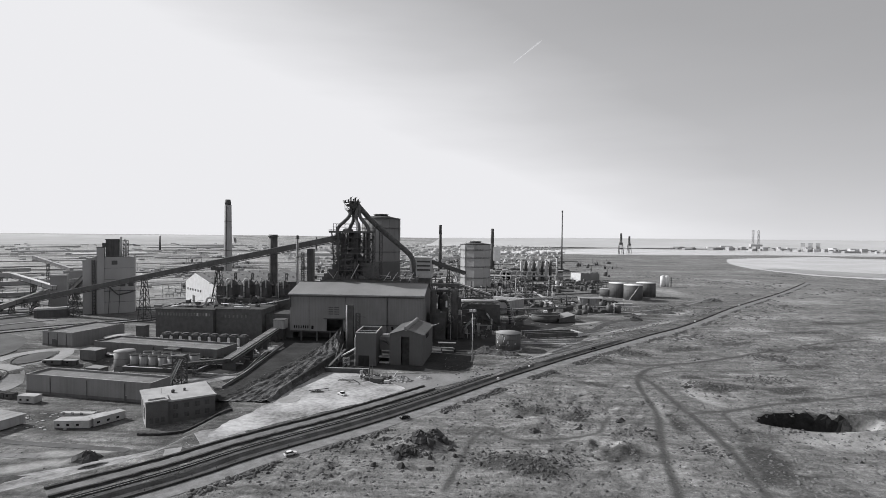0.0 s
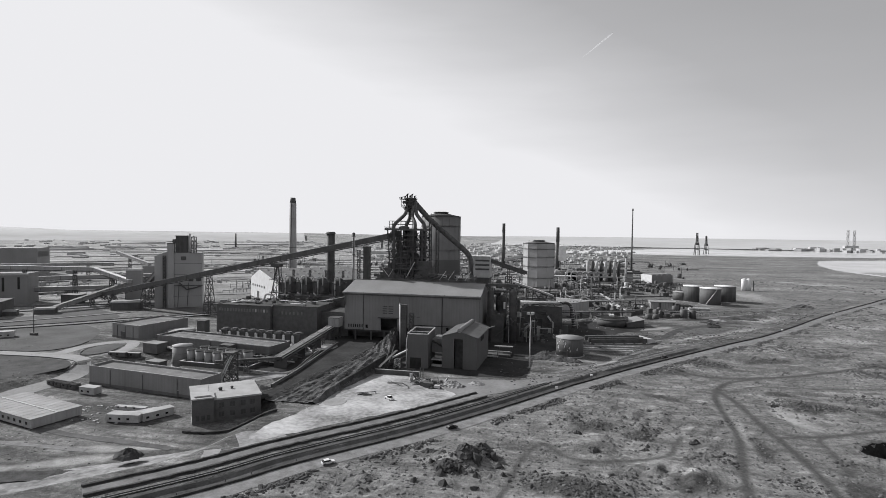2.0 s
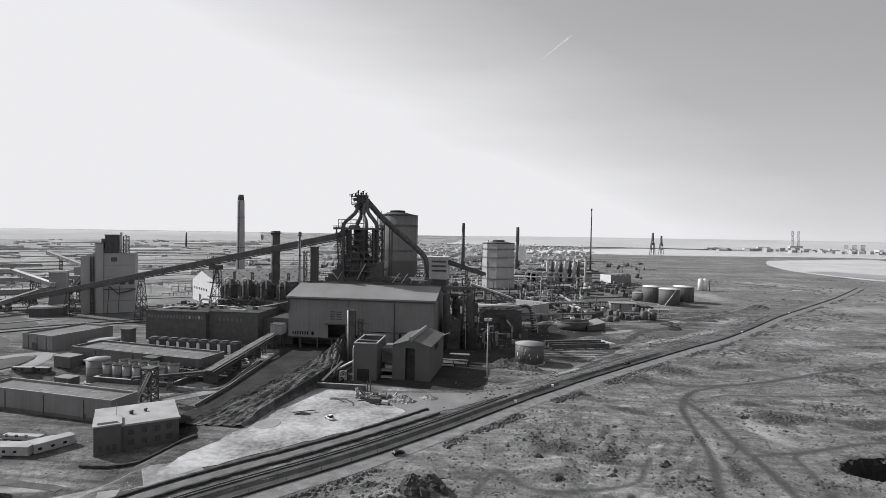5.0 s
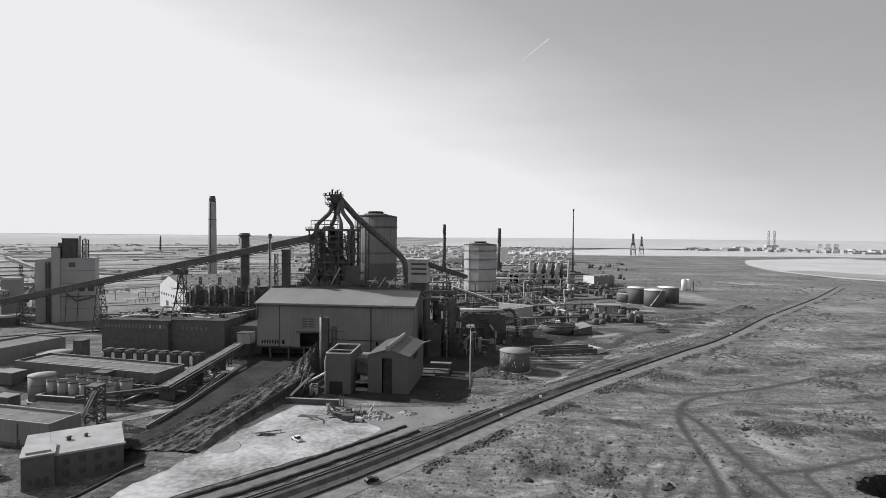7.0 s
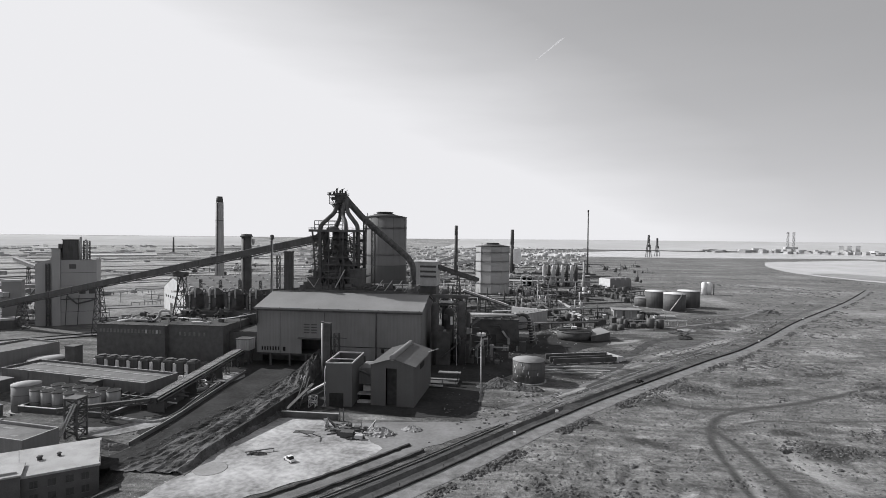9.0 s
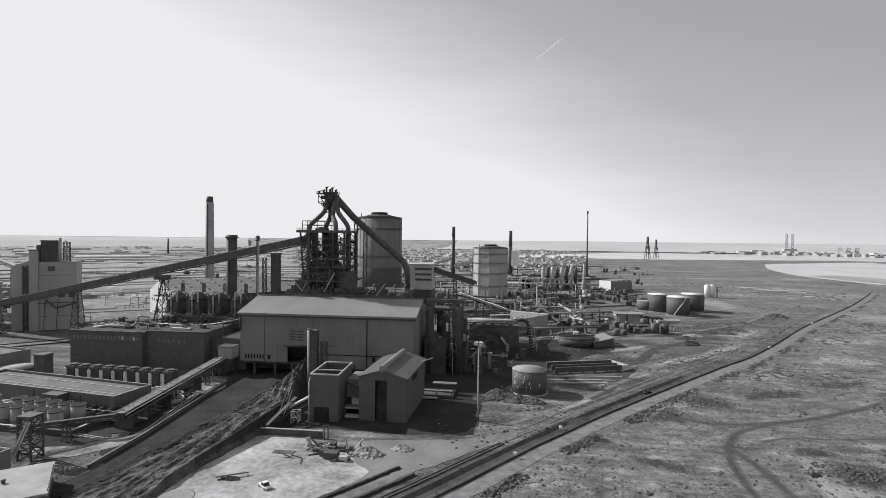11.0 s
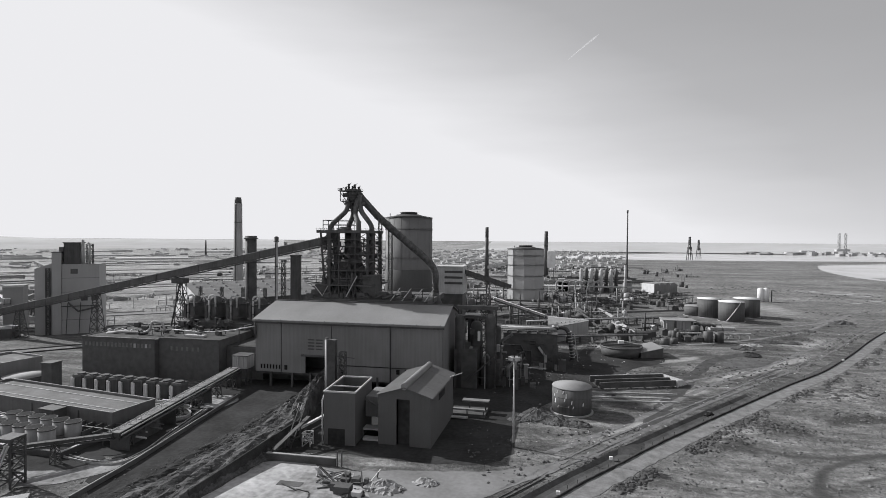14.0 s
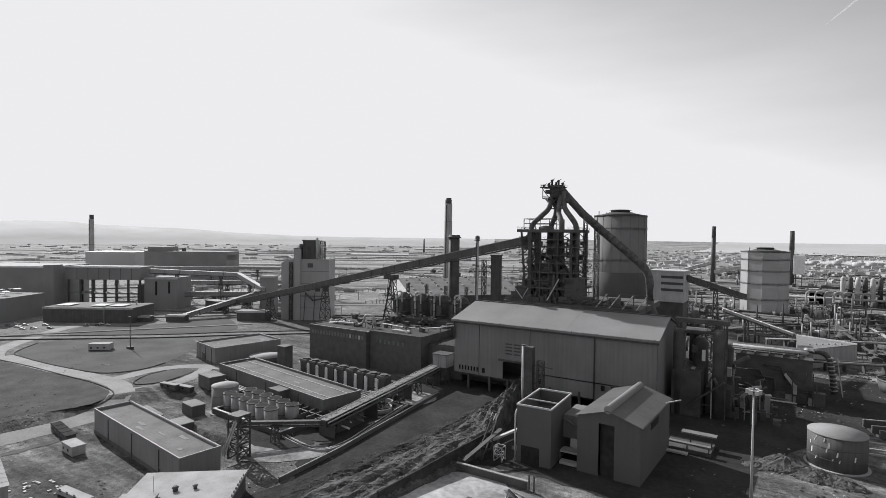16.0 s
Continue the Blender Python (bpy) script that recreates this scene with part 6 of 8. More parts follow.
parapet_store("long_store", "long grey flat-roofed store with a parapet", -91, -131.5, -7.4, 74.6, 13.8, 9.0, M_CLAD, M_FELTDARK, 0, ((60, 60.8, 3.0),), -4.0)
parapet_store("filter_house", "long low filter house with a ribbed grey roof", -105.8, -63.4, -9.5, 91, 20.0, 8.2, M_BRICK2, M_FELTDARK, 2, ((10, 12, 3), (40, 43, 3.5)))
parapet_store("store_shed", "plain grey store with a shallow parapet roof", -163.5, -38.5, -12, 27.5, 42.0, 9.2, M_CLAD, M_FELTDARK, 0, ((9, 14, 5),))


def office():
    t = thing("brick_office", "dark brick two-storey office with a pale flat roof", "building", 0.6, -171.3, -4.2, 38.5)
    w, d, h = 28.0, 24.0, 9.6
    part("wall", box(0, w, 0, d, 0, h), M_BRICK, t)
    part("annex", box(-0.2, 8.5, -1.2, 9, 0, 10.8), M_BRICK, t)
    part("roof", box(-0.5, w + 0.5, -0.5, d + 0.5, h, h + 0.7), M_FELT, t, "pale felt roof with an overhang")
    part("annex_roof", box(-0.6, 8.8, -1.6, 9.3, 10.8, 11.3), M_FELT, t)
    part("annex_parapet", box(0.8, 7.5, 0.4, 0.8, 11.3, 11.9), M_CONC, t)
    part("pale_side", box(-0.3, -0.21, -1.0, 8.6, 0.2, 10.6), M_CONC, t)
    for x in (10.5, 15, 19.5, 23.5):
        for z in (2.0, 6.0):
            pane = part("window", box(x, x + 2.0, -0.08, -0.01, z, z + 2.1), M_PANE, t)
            part("sill", box(x - 0.15, x + 2.15, -0.22, -0.01, z - 0.18, z - 0.02), M_BRICK2, pane)
            part("mullion", box(x + 0.95, x + 1.05, -0.13, -0.085, z, z + 2.1), M_STEEL, pane)
    for x in (1.2, 3.4, 5.6):
        part("window", box(x, x + 1.4, -1.28, -1.21, 1.6, 3.8), M_PANE, t)
    for y in (2, 5):
        part("window", box(-0.4, -0.31, y, y + 1.6, 3, 8), M_PANE, t)
    part("roof_vent", drum(12, 12, [(h + 0.7, 0.7), (h + 1.5, 0.7), (h + 1.7, 1.0), (h + 2.1, 0.5)], 12), M_DARK, t)
    part("roof_vent", drum(17, 13, [(h + 0.7, 0.5), (h + 1.4, 0.5), (h + 1.6, 0.8), (h + 1.9, 0.3)], 12), M_DARK, t)
    for i in range(10):
        part("roof_post", box(w + 0.2, w + 0.45, 1 + i * 2.1, 1.6 + i * 2.1, h + 0.7, h + 1.2), M_DARK, t)
    part("aerial", drum(7, 10, [(h, 0.06), (h + 6, 0.05)], 6), M_DARK, t)


office()
t = thing("garden_wall", "curved dark bank round the office front", "bank", 0, 0)
part("bank", strip(smooth([(3, -180.5), (14, -179), (25, -170.5), (32, -158)], 8), 1.6, 1.0, 0.3, 31, 1.2), M_COKE, t)


# ---- tanks and rows of small plant ----
def tank(label, x, y, r, h, wall, roof, lip=0.25, dome=0.6, stairs=False, group="", extra=0.0):
    t = thing("storage_tank", label, "tank", x, y, 0, extra, group)
    part("shell", drum(0, 0, [(0, r), (h, r)], 32), wall, t)
    part("roof", drum(0, 0, [(h, r + 0.15), (h + lip, r + 0.15), (h + lip + dome, 0.6)], 32), roof, t)
    for k in (0.33, 0.66):
        part("seam", drum(0, 0, [(h * k, r + 0.06), (h * k + 0.2, r + 0.06)], 32), M_STEEL, t)
    if stairs:
        part("stair", tube([(math.cos(a) * (r + 0.6), math.sin(a) * (r + 0.6), h * q) for a, q in ((4.1 + 0.13 * i, (i + 0.5) / 8) for i in range(9))], 0.5, 6), M_PALE, t, "pale curved stair")
    part("footing", drum(0, 0, [(0, r + 0.9), (0.5, r + 0.9)], 32), M_CONC, t)
    return t


tank("squat grey tank with a pale domed top", -68.5, -87, 5.7, 12.2, M_CLAD, M_FELT, dome=1.0).location.z = -3.2
tank("low open round tank behind the store", -119, -22, 9.4, 4.2, M_TANK, M_FELT, dome=0.8)
t = tank("weathered tank with peeling white marks", 161.4, -10.4, 8.7, 11.6, M_TANK, M_TANKROOF, dome=0.9)
r = random.Random(8)
for i in range(12):
    a = radians(200 + r.uniform(0, 100))
    z = r.uniform(3, 10.5)
    q = 8.78
    s = r.uniform(0.3, 0.9)
    part("peeled_mark", quad_box(bmesh.new(), [(math.cos(a + b) * q, math.sin(a + b) * q, z) for b in (-0.03 * s, 0.05 * s)] + [(math.cos(a + b) * (q - 0.2), math.sin(a + b) * (q - 0.2), z) for b in (0.05 * s, -0.03 * s)], [(math.cos(a + b + 0.03) * q, math.sin(a + b + 0.03) * q, z + 2.2 * s) for b in (-0.03 * s, 0.03 * s)] + [(math.cos(a + b + 0.03) * (q - 0.2), math.sin(a + b + 0.03) * (q - 0.2), z + 2.2 * s) for b in (0.03 * s, -0.03 * s)]), M_WHITE, t)


def fan_unit(x, y, rz):
    t = thing("cooling_unit", "dark cooling unit with white slabs for its sunlit sides and a hood", "cooling unit", x, y, 0, rz, "row of cooling units")
    part("body", box(-2.5, 2.5, -2.5, 2.5, 0, 8.0), M_STEEL, t)
    hood = part("hood", quad_box(bmesh.new(), [(-2.9, -2.9, 8.0), (2.9, -2.9, 8.0), (2.9, 2.9, 8.0), (-2.9, 2.9, 8.0)], [(-2.5, -2.5, 9.0), (2.5, -2.5, 9.0), (2.5, 2.5, 9.0), (-2.5, 2.5, 9.0)]), M_DARK, t)
    part("fan_ring", drum(0, 0, [(9.0, 1.9), (9.6, 2.0)], 14), M_DARK, hood)
    # white slabs on the left and front paint in the sunlit sides
    part("side_duct", box(-3.5, -2.55, -3.0, 1.6, 0.3, 7.6), M_WHITE, t)
    part("front_panel", box(-2.5, -1.5, -3.2, -2.55, 0.4, 7.4), M_WHITE, t)
    return t


first = fan_unit(-78, -28.5, -3)
for i in range(1, 9):
    copy_thing(first, pose(-78 + i * 7.2, -28.5 - i * 0.5, 0, 0, 0, -3))
t = thing("unit_basin", "low concrete basin under the cooling units", "basin", -50, -30.5, 0, -4)
part("floor", box(-33, 33, -6, 6, 0, 0.5), M_BRICK2, t)
part("kerb", box(-33.4, 33.4, -6.5, -6.05, 0, 1.6), M_PALE, t)
part("kerb", box(-33.4, 33.4, 6.05, 6.5, 0, 1.6), M_PALE, t)

M_DRUM = mat("drum_plates", 0.22, 0.38, 0.2, 0.8, streak=0.5)
made = None
for i in range(6):
    for j in range(2):
        m = pose(-59 + i * 6.3 + (2.6 if j else 0), -91.3 - i * 0.9 + j * 8.6, 0, 0, 0, 0)
        if made is None:
            made = thing("filter_drum", "grey open-topped filter drum in a bund", "filter drum", -59, -91.3, 0, 0, "two rows of filter drums")
            shell = part("shell", drum(0, 0, [(0, 2.75), (7.9, 2.75)], 20), M_DRUM, made)
            part("rim", drum(0, 0, [(7.9, 2.9), (8.3, 2.9)], 20), M_STEEL, shell)
            # flat black disc paints the shade inside the open drum
            part("lid", drum(0, 0, [(8.3, 2.55), (8.36, 2.55)], 20), M_COALSHADE, made, "black disc standing for the shaded open top")
            part("flange", drum(0, 0, [(2.8, 2.86), (3.0, 2.86)], 20), M_STEEL, shell)
        else:
            copy_thing(made, m)
t = thing("bund_wall", "dark bund with a pale rim round the filter drums", "bund", -40, -90, 0, -4)
for x0, x1, y0, y1 in ((-22, 24, -9, -8.2), (-22, 24, 14, 14.8), (-22, -21.2, -8.1, 13.9), (23.2, 24, -8.1, 13.9)):
    part("wall", box(x0, x1, y0, y1, 0, 2.2), M_DARK, t)
    part("rim", box(x0 - 0.1, x1 + 0.1, y0 - 0.1, y1 + 0.1, 2.2, 2.45), M_PALE, t)
part("floor", box(-21, 23, -8, 13.8, 0.05, 0.3), M_COALSHADE, t)

t = thing("control_kiosk", "small dark kiosk beside the squat tank", "kiosk", -45, -76, 0, -8)
part("wall", box(-4, 4, -3, 3, 0, 8.5), M_BRICK, t)
part("roof", box(-4.3, 4.3, -3.3, 3.3, 8.5, 8.9), M_STEEL, t)
t = thing("switch_house", "narrow dark switch house by the store", "building", -98, -26)
part("wall", box(-3, 3, -3, 3, 0, 13), M_BRICK, t)
part("roof", box(-3.3, 3.3, -3.3, 3.3, 13, 13.5), M_STEEL, t)
for x, y, w, d, h in ((-80, -95, 10, 6, 4.8), (-62, -112, 9, 6, 5.0), (-48, -117, 12, 5, 3.2), (-92, -108, 18, 4, 2.4), (-100, -72, 12, 8, 6)):
    t = thing("store_hut", "small flat-roofed grey store hut", "hut", x, y, ground_at(x, y) - 0.1, -9)
    part("wall", box(-w / 2, w / 2, -d / 2, d / 2, 0, h), M_BRICK2, t)
    part("roof", box(-w / 2 - 0.25, w / 2 + 0.25, -d / 2 - 0.25, d / 2 + 0.25, h, h + 0.35), M_FELTGREY, t)

# settling beds, round basins and the pipe racks between them
for x, y, r in ((-6, -54, 5.5), (-9, -46, 3.4)):
    t = thing("round_basin", "round dark basin with a pale rim", "basin", x, y)
    part("wall", drum(0, 0, [(0, r), (1.6, r)], 26), M_CONC, t)
    part("water", drum(0, 0, [(1.6, r - 0.5), (1.66, r - 0.5)], 26), M_COALSHADE, t)
    part("rim", tube([(math.cos(i * math.pi / 13) * r, math.sin(i * math.pi / 13) * r, 1.7) for i in range(27)], 0.3, 6), M_PALE, t)
tagged(part("sunlit_slab", patch([(-18, -24), (-2, -20), (6, -26), (4, -38), (-8, -40), (-16, -34)], 0.15, 0.2, 41), M_PAD), "sunlit pale slab beside the belt gallery", "slab", kind="structure")
tagged(part("pond_bed", patch([(-22, -108), (-4, -100), (4, -96), (8, -104), (0, -116), (-14, -122)], 0.16, 0.4, 42), M_DUST), "pale drying bed with dark stains", "bed", kind="structure")
t = thing("pipe_rack", "tangle of dark and pale pipes on low racks", "pipes", -12, -84)
r = random.Random(4)
for i in range(9):
    y = -3 + i * 1.9
    part("pipe", tube([(-30 + r.uniform(0, 16), y + 3, 2.4 + (i % 3)), (2, y, 2.4 + (i % 3)), (10 + r.uniform(0, 6), y - 2, 2.4 + (i % 3))], 0.28 + 0.12 * (i % 2), 8), M_PALE if i % 3 == 0 else M_STEEL, t)
for i in range(7):
    part("rack", box(-18 + i * 4.6, -17.6 + i * 4.6, -4, 14, 0, 4.8), M_DARK, t)
t = thing("pipe_rack", "low pipe rack along the filter house front", "pipes", -60, -72, 0, -10)
for i in range(4):
    part("pipe", tube([(-44, -4 + i, 2 + 0.2 * i), (46, -4 + i, 2 + 0.2 * i)], 0.3, 8), M_PALE if i == 1 else M_STEEL, t)
for i in range(10):
    part("rack", box(-44 + i * 9.8, -43.6 + i * 9.8, -5, 0.5, 0, 2.4), M_DARK, t)


# ---- light mast ----
t = thing("light_mast", "tall pale light mast with a ring of floodlights", "light mast", 137.7, -58.3)
part("pole", drum(0, 0, [(0, 0.42), (33.2, 0.22)], 12), M_PALE, t)
part("head_ring", drum(0, 0, [(33.2, 1.5), (33.5, 1.5)], 12), M_STEEL, t)
for i in range(6):
    a = i * math.pi / 3
    lamp = part("floodlight", box(1.6 * math.cos(a) - 0.55, 1.6 * math.cos(a) + 0.55, 1.6 * math.sin(a) - 0.4, 1.6 * math.sin(a) + 0.4, 32.6, 33.9), M_PALE, t)
    part("lens", box(1.6 * math.cos(a) - 0.4, 1.6 * math.cos(a) + 0.4, 1.6 * math.sin(a) - 0.3, 1.6 * math.sin(a) + 0.3, 32.5, 32.59), M_GLASS, lamp)
part("winch_box", box(-0.5, 0.5, -0.5, 0.5, 0, 1.8), M_STEEL, t)
# ---- plant at the cast house's east end ----
t = thing("dust_plant", "black cluster of ducts and columns beside the cast house", "plant", 112, 25)
part("block", box(-9, 3, -8, 20, 0, 20), M_DARK, t)
part("block", box(4, 14, 0, 24, 0, 12), M_DARK, t)
for x, y, r, h in ((-6.5, -6, 2.4, 38), (9.5, -4, 2.6, 38.5), (1, 6, 3.2, 33), (-3, 16, 2.2, 44), (12, 12, 2.0, 30)):
    part("column", drum(x, y, [(0, r), (h - 2, r), (h, r * 0.6)], 16), M_DARK, t)
part("bridge", box(-9, 13, -1, 3, 40, 42), M_DARK, t)
part("bridge", box(-8, 12, -4.6, -3, 36.2, 37.2), M_STEEL, t)
for x in (-8.4, 11.6):
    part("bridge_leg", box(x, x + 0.8, -0.6, 0.2, 20 if x < 0 else 12, 40), M_DARK, t)
part("white_hood", box(-3.5, 4.5, -7.2, -4.8, 38.0, 39.0), M_PALE, t)
part("white_door", box(2.6, 4.0, -3.3, -3.05, 24, 29), M_WHITE, t)
part("frame", lattice(bmesh.new(), (4, 20, 12), (4, 20, 46), 5, 7, 0.35), M_DARK, t)
part("elbow", tube([(-2, 14, 30), *arc((-2, 14, 36), (-2, 14, 40), (2, 14, 40), 5), (8, 14, 38), (9, 14, 28)], 1.1, 12), M_DARK, t)
r = random.Random(78)
for i in range(70):
    x, y, z = r.uniform(-9, 30), r.uniform(-9, 22), 34 * r.random() ** 1.5
    if x > 15:
        z *= 0.35
    m = r.choice((M_DARK, M_SLATE, M_SLATE, M_STEEL, M_STEEL, M_CONC))
    k = i % 4
    if k == 0:
        part("duct", tube([(x, y, z), (x, y, z + r.uniform(2, 6)), (x + r.uniform(-6, 6), y, z + 6)], r.uniform(0.3, 0.9), 8), m, t)
    elif k == 1:
        part("unit", box(x, x + r.uniform(1.2, 4.5), y, y + r.uniform(1, 4), 0 if z < 9 else z, z + r.uniform(1, 4)), m, t)
    elif k == 2:
        part("post", box(x, x + 0.45, y, y + 0.45, 0, z + 4), m, t)
    else:
        part("walkway", box(x, x + r.uniform(4, 10), y, y + 1.2, z + 3, z + 3.25), m, t)
part("railing", railing(bmesh.new(), [(-9, -4.8), (12, -4.8)], 37.2, 1.2, 0.1, 2), M_STEEL, t)
part("stair", beam((-2, -9, 5), (12, -9, 17), 1.4, 0.5), M_STEEL, t)

t = thing("louvre_house", "pale louvred house on dark legs behind the cast house", "building", 82, 130)
part("base", box(-9, 10, -9, 9, 0, 38), M_DARK, t)
part("body", box(-9.5, 10.5, -9.5, 9.5, 38.2, 57), M_PALE, t)
part("roof", box(-10, 11, -10, 10, 57, 57.8), M_PALE, t)
for z in (45, 49, 53):
    part("louvre", box(-3, 10, -9.7, -9.5, z, z + 1.6), M_DARK, t)
gallery("east_conveyor", "dark inclined conveyor dropping to the east", (92, 130, 53.5), (123, 164, 40.5), 3.2, 2.6, M_STEEL, legs=(0.5,), leg_w=(4, 2))
# white roof and pale sides put sunlight into the belt's colour
gallery("east_conveyor", "white-roofed conveyor down to the stock house, toned as sunlit", (111, 159, 31.6), (150, 166, 18.2), 6.0, 1.3, M_PALE, M_WHITE, (0.35,), (3, 2), 3)

t = thing("stock_house", "pale flat-roofed stock house with a dark end", "building", 151, 146, 0, 0)
bm = bmesh.new()
low = [(1.5, -1, 0), (20.5, 26, 0), (34, 44, 0), (2, 60, 0)]
quad_box(bm, low, [(a, b, 11.4) for a, b, c in low])
part("wall", bm, M_CONC, t)
bm = bmesh.new()
quad_box(bm, [(a * 1.02 - 0.3, b * 1.02 - 0.6, 11.4) for a, b, c in low], [(a * 1.02 - 0.3, b * 1.02 - 0.6, 11.9) for a, b, c in low])
part("roof", bm, M_ROOF, t)
part("parapet", beam((34, 44, 12.2), (2, 60, 12.2), 0.6, 0.9), M_WHITE, t)
for i in range(6):
    part("roof_vent", box(8 + i * 3.4, 9 + i * 3.4, 24 + i * 2.6, 25 + i * 2.6, 11.9, 12.9), M_PALE, t)

r = random.Random(77)
t = thing("crusher_house", "dark windowless crusher house with pipes over it", "building", 140, 84)
part("wall", box(-15, 17, -16, 16, 0, 20.5), M_BRICK, t)
part("roof", box(-15.4, 17.4, -16.4, 16.4, 20.5, 21), M_STEEL, t)
for i in range(4):
    part("pipe", tube([(-17, -14 + i * 3.4, 22.3 + 0.3 * i), (6 + 3 * i, -14 + i * 3.4, 22.2 + 0.3 * i), *arc((7 + 3 * i, -14 + i * 3.4, 22.2 + 0.3 * i), (9 + 3 * i, -14 + i * 3.4, 22 + 0.3 * i), (9 + 3 * i, -10 + i * 3.4, 22), 4), (9 + 3 * i, 6 + i, 22)], 0.5 if i != 2 else 1.0, 10), M_COPING if i == 2 else M_STEEL, t)
for i in range(5):
    part("pipe_saddle", box(-13 + i * 6, -12.4 + i * 6, -17, -8, 21, 22.4), M_DARK, t)
part("chute", beam((6, -18, 13.5), (9.5, -18, 8.8), 1.6, 1.2), M_PALE, t)
part("chute_mouth", box(9, 11, -19, -17.2, 4.5, 8.8), M_COPING, t)
for i in range(26):
    x, z = r.uniform(-17, 20), r.uniform(0, 17)
    k = i % 3
    if k == 0:
        part("wall_pipe", tube([(x, -16.8, z), (x + r.uniform(3, 9), -16.8, z), (x + 9, -17.4, max(0, z - 6))], r.uniform(0.2, 0.5), 7), r.choice((M_DARK, M_STEEL, M_SLATE)), t)
    elif k == 1:
        part("wall_box", box(x, x + r.uniform(1.5, 5), -16.1 - r.uniform(1, 4), -16.05, 0, r.uniform(2, 8)), r.choice((M_DARK, M_STEEL, M_SLATE, M_CONC)), t)
    else:
        part("post", box(x, x + 0.5, -20, -19.5, 0, r.uniform(5, 16)), M_DARK, t)
t = thing("ribbed_chute", "ribbed pale elbow duct beside the crusher house", "duct", 163, 92)
pts = [(-6, 0, 21), *arc((-3, 0, 21.4), (1.5, 0, 21.2), (2.2, 0, 16), 5), (3.4, 0, 9), (4.2, 0, 1)]
part("duct", tube(pts, 1.3, 12), M_STEEL, t)
for i in range(9):
    z = 19 - i * 2
    x = 2.0 + i * 0.28
    part("rib", tube([(x, 0, z), (x + 0.06, 0, z - 0.5)], 1.55, 12), M_PALE, t)
part("strut", beam((7.6, -1, 0.2), (5.0, -1, 19), 0.5, 0.5), M_PALE, t)

t = thing("thickener_tank", "wide round thickener basin on a dark wall", "basin", 200.5, 119)
part("wall", drum(0, 0, [(0, 12.4), (6.0, 13.6)], 36), M_DARK, t)
part("sludge", drum(0, 0, [(6.02, 12.6), (6.1, 12.6)], 36), M_COALSHADE, t)
part("rim", tube([(math.cos(i * math.pi / 18) * 13.5, math.sin(i * math.pi / 18) * 13.5, 6.4) for i in range(37)], 0.45, 6), M_STEEL, t)
part("bridge", box(-13.4, 13.4, -0.7, 0.7, 6.9, 7.6), M_STEEL, t)
part("drive_box", box(-1.8, 1.8, -1.4, 1.4, 7.8, 9.6), M_WHITE, t)
t = thing("lean_shelter", "mono-pitch shelter with a pale roof by the thickener", "shelter", 219, 124)
bm = bmesh.new()
quad_box(bm, [(-7, -14, 0), (8, -8, 0), (4, 12, 0), (-8, 10, 0)], [(-7, -14, 3.5), (8, -8, 6.2), (4, 12, 6.2), (-8, 10, 3.5)])
part("body", bm, M_BRICK, t)
bm = bmesh.new()
quad_box(bm, [(-7.4, -14.6, 3.6), (8.4, -8.4, 6.3), (4.3, 12.5, 6.3), (-8.4, 10.4, 3.6)], [(-7.4, -14.6, 3.9), (8.4, -8.4, 6.6), (4.3, 12.5, 6.6), (-8.4, 10.4, 3.9)])
part("roof", bm, M_ROOF, t)
t = thing("pump_hall", "grey pump hall with square columns and pipework", "building", 262, 232)
part("wall", box(-12, 12, -6, 8, 0, 9), M_CONC, t)
part("roof", box(-13, 14, -8, 9, 9, 9.8), M_TANKROOF, t)
for i in range(4):
    part("column", box(-10 + i * 6.6, -8.6 + i * 6.6, -7.6, -6.2, 0, 9), M_DARK if i % 2 else M_CONC, t)
for i in range(3):
    part("pipe", tube([(13 + i * 4, -4, 0), *arc((13 + i * 4, -4, 5), (13 + i * 4, -4, 7.5), (16 + i * 4, -6, 7.5), 4), (20 + i * 4, -10, 6)], 1.0, 10), M_DARK, t)
t = thing("switch_cabin", "small cabin with a row of white panels", "cabin", 240, 238)
part("wall", box(-6, 6, -3, 3, 0, 5), M_BRICK, t)
for i in range(4):
    part("panel", box(-5.4 + i * 2.8, -3.2 + i * 2.8, -3.1, -2.9, 1.2, 4.2), M_WHITE, t)
part("roof", box(-6.4, 6.4, -3.4, 3.4, 5, 5.4), M_STEEL, t)
r = random.Random(21)
t = thing("pipe_trestle", "long low pipe trestle across the east yard", "pipes", 205, 165, 0, 18)
for i in range(3):
    part("pipe", tube([(-50, i * 1.4, 5 + i * 0.5), (24, i * 1.4, 5 + i * 0.5)], 0.4, 8), M_CONC if i == 1 else M_STEEL, t)
for i in range(8):
    part("trestle_post", box(-50 + i * 10, -49.5 + i * 10, -0.6, 3.4, 0, 4.6), M_DARK, t)
t = thing("pipe_trestle", "second pipe trestle behind the thickener", "pipes", 190, 240, 0, 24)
for i in range(2):
    part("pipe", tube([(-60, i * 1.6, 6), (90, i * 1.6, 6)], 0.6, 8), M_CONC, t)
for i in range(13):
    part("trestle_post", box(-60 + i * 12, -59.5 + i * 12, -0.4, 2.2, 0, 5.6), M_DARK, t)

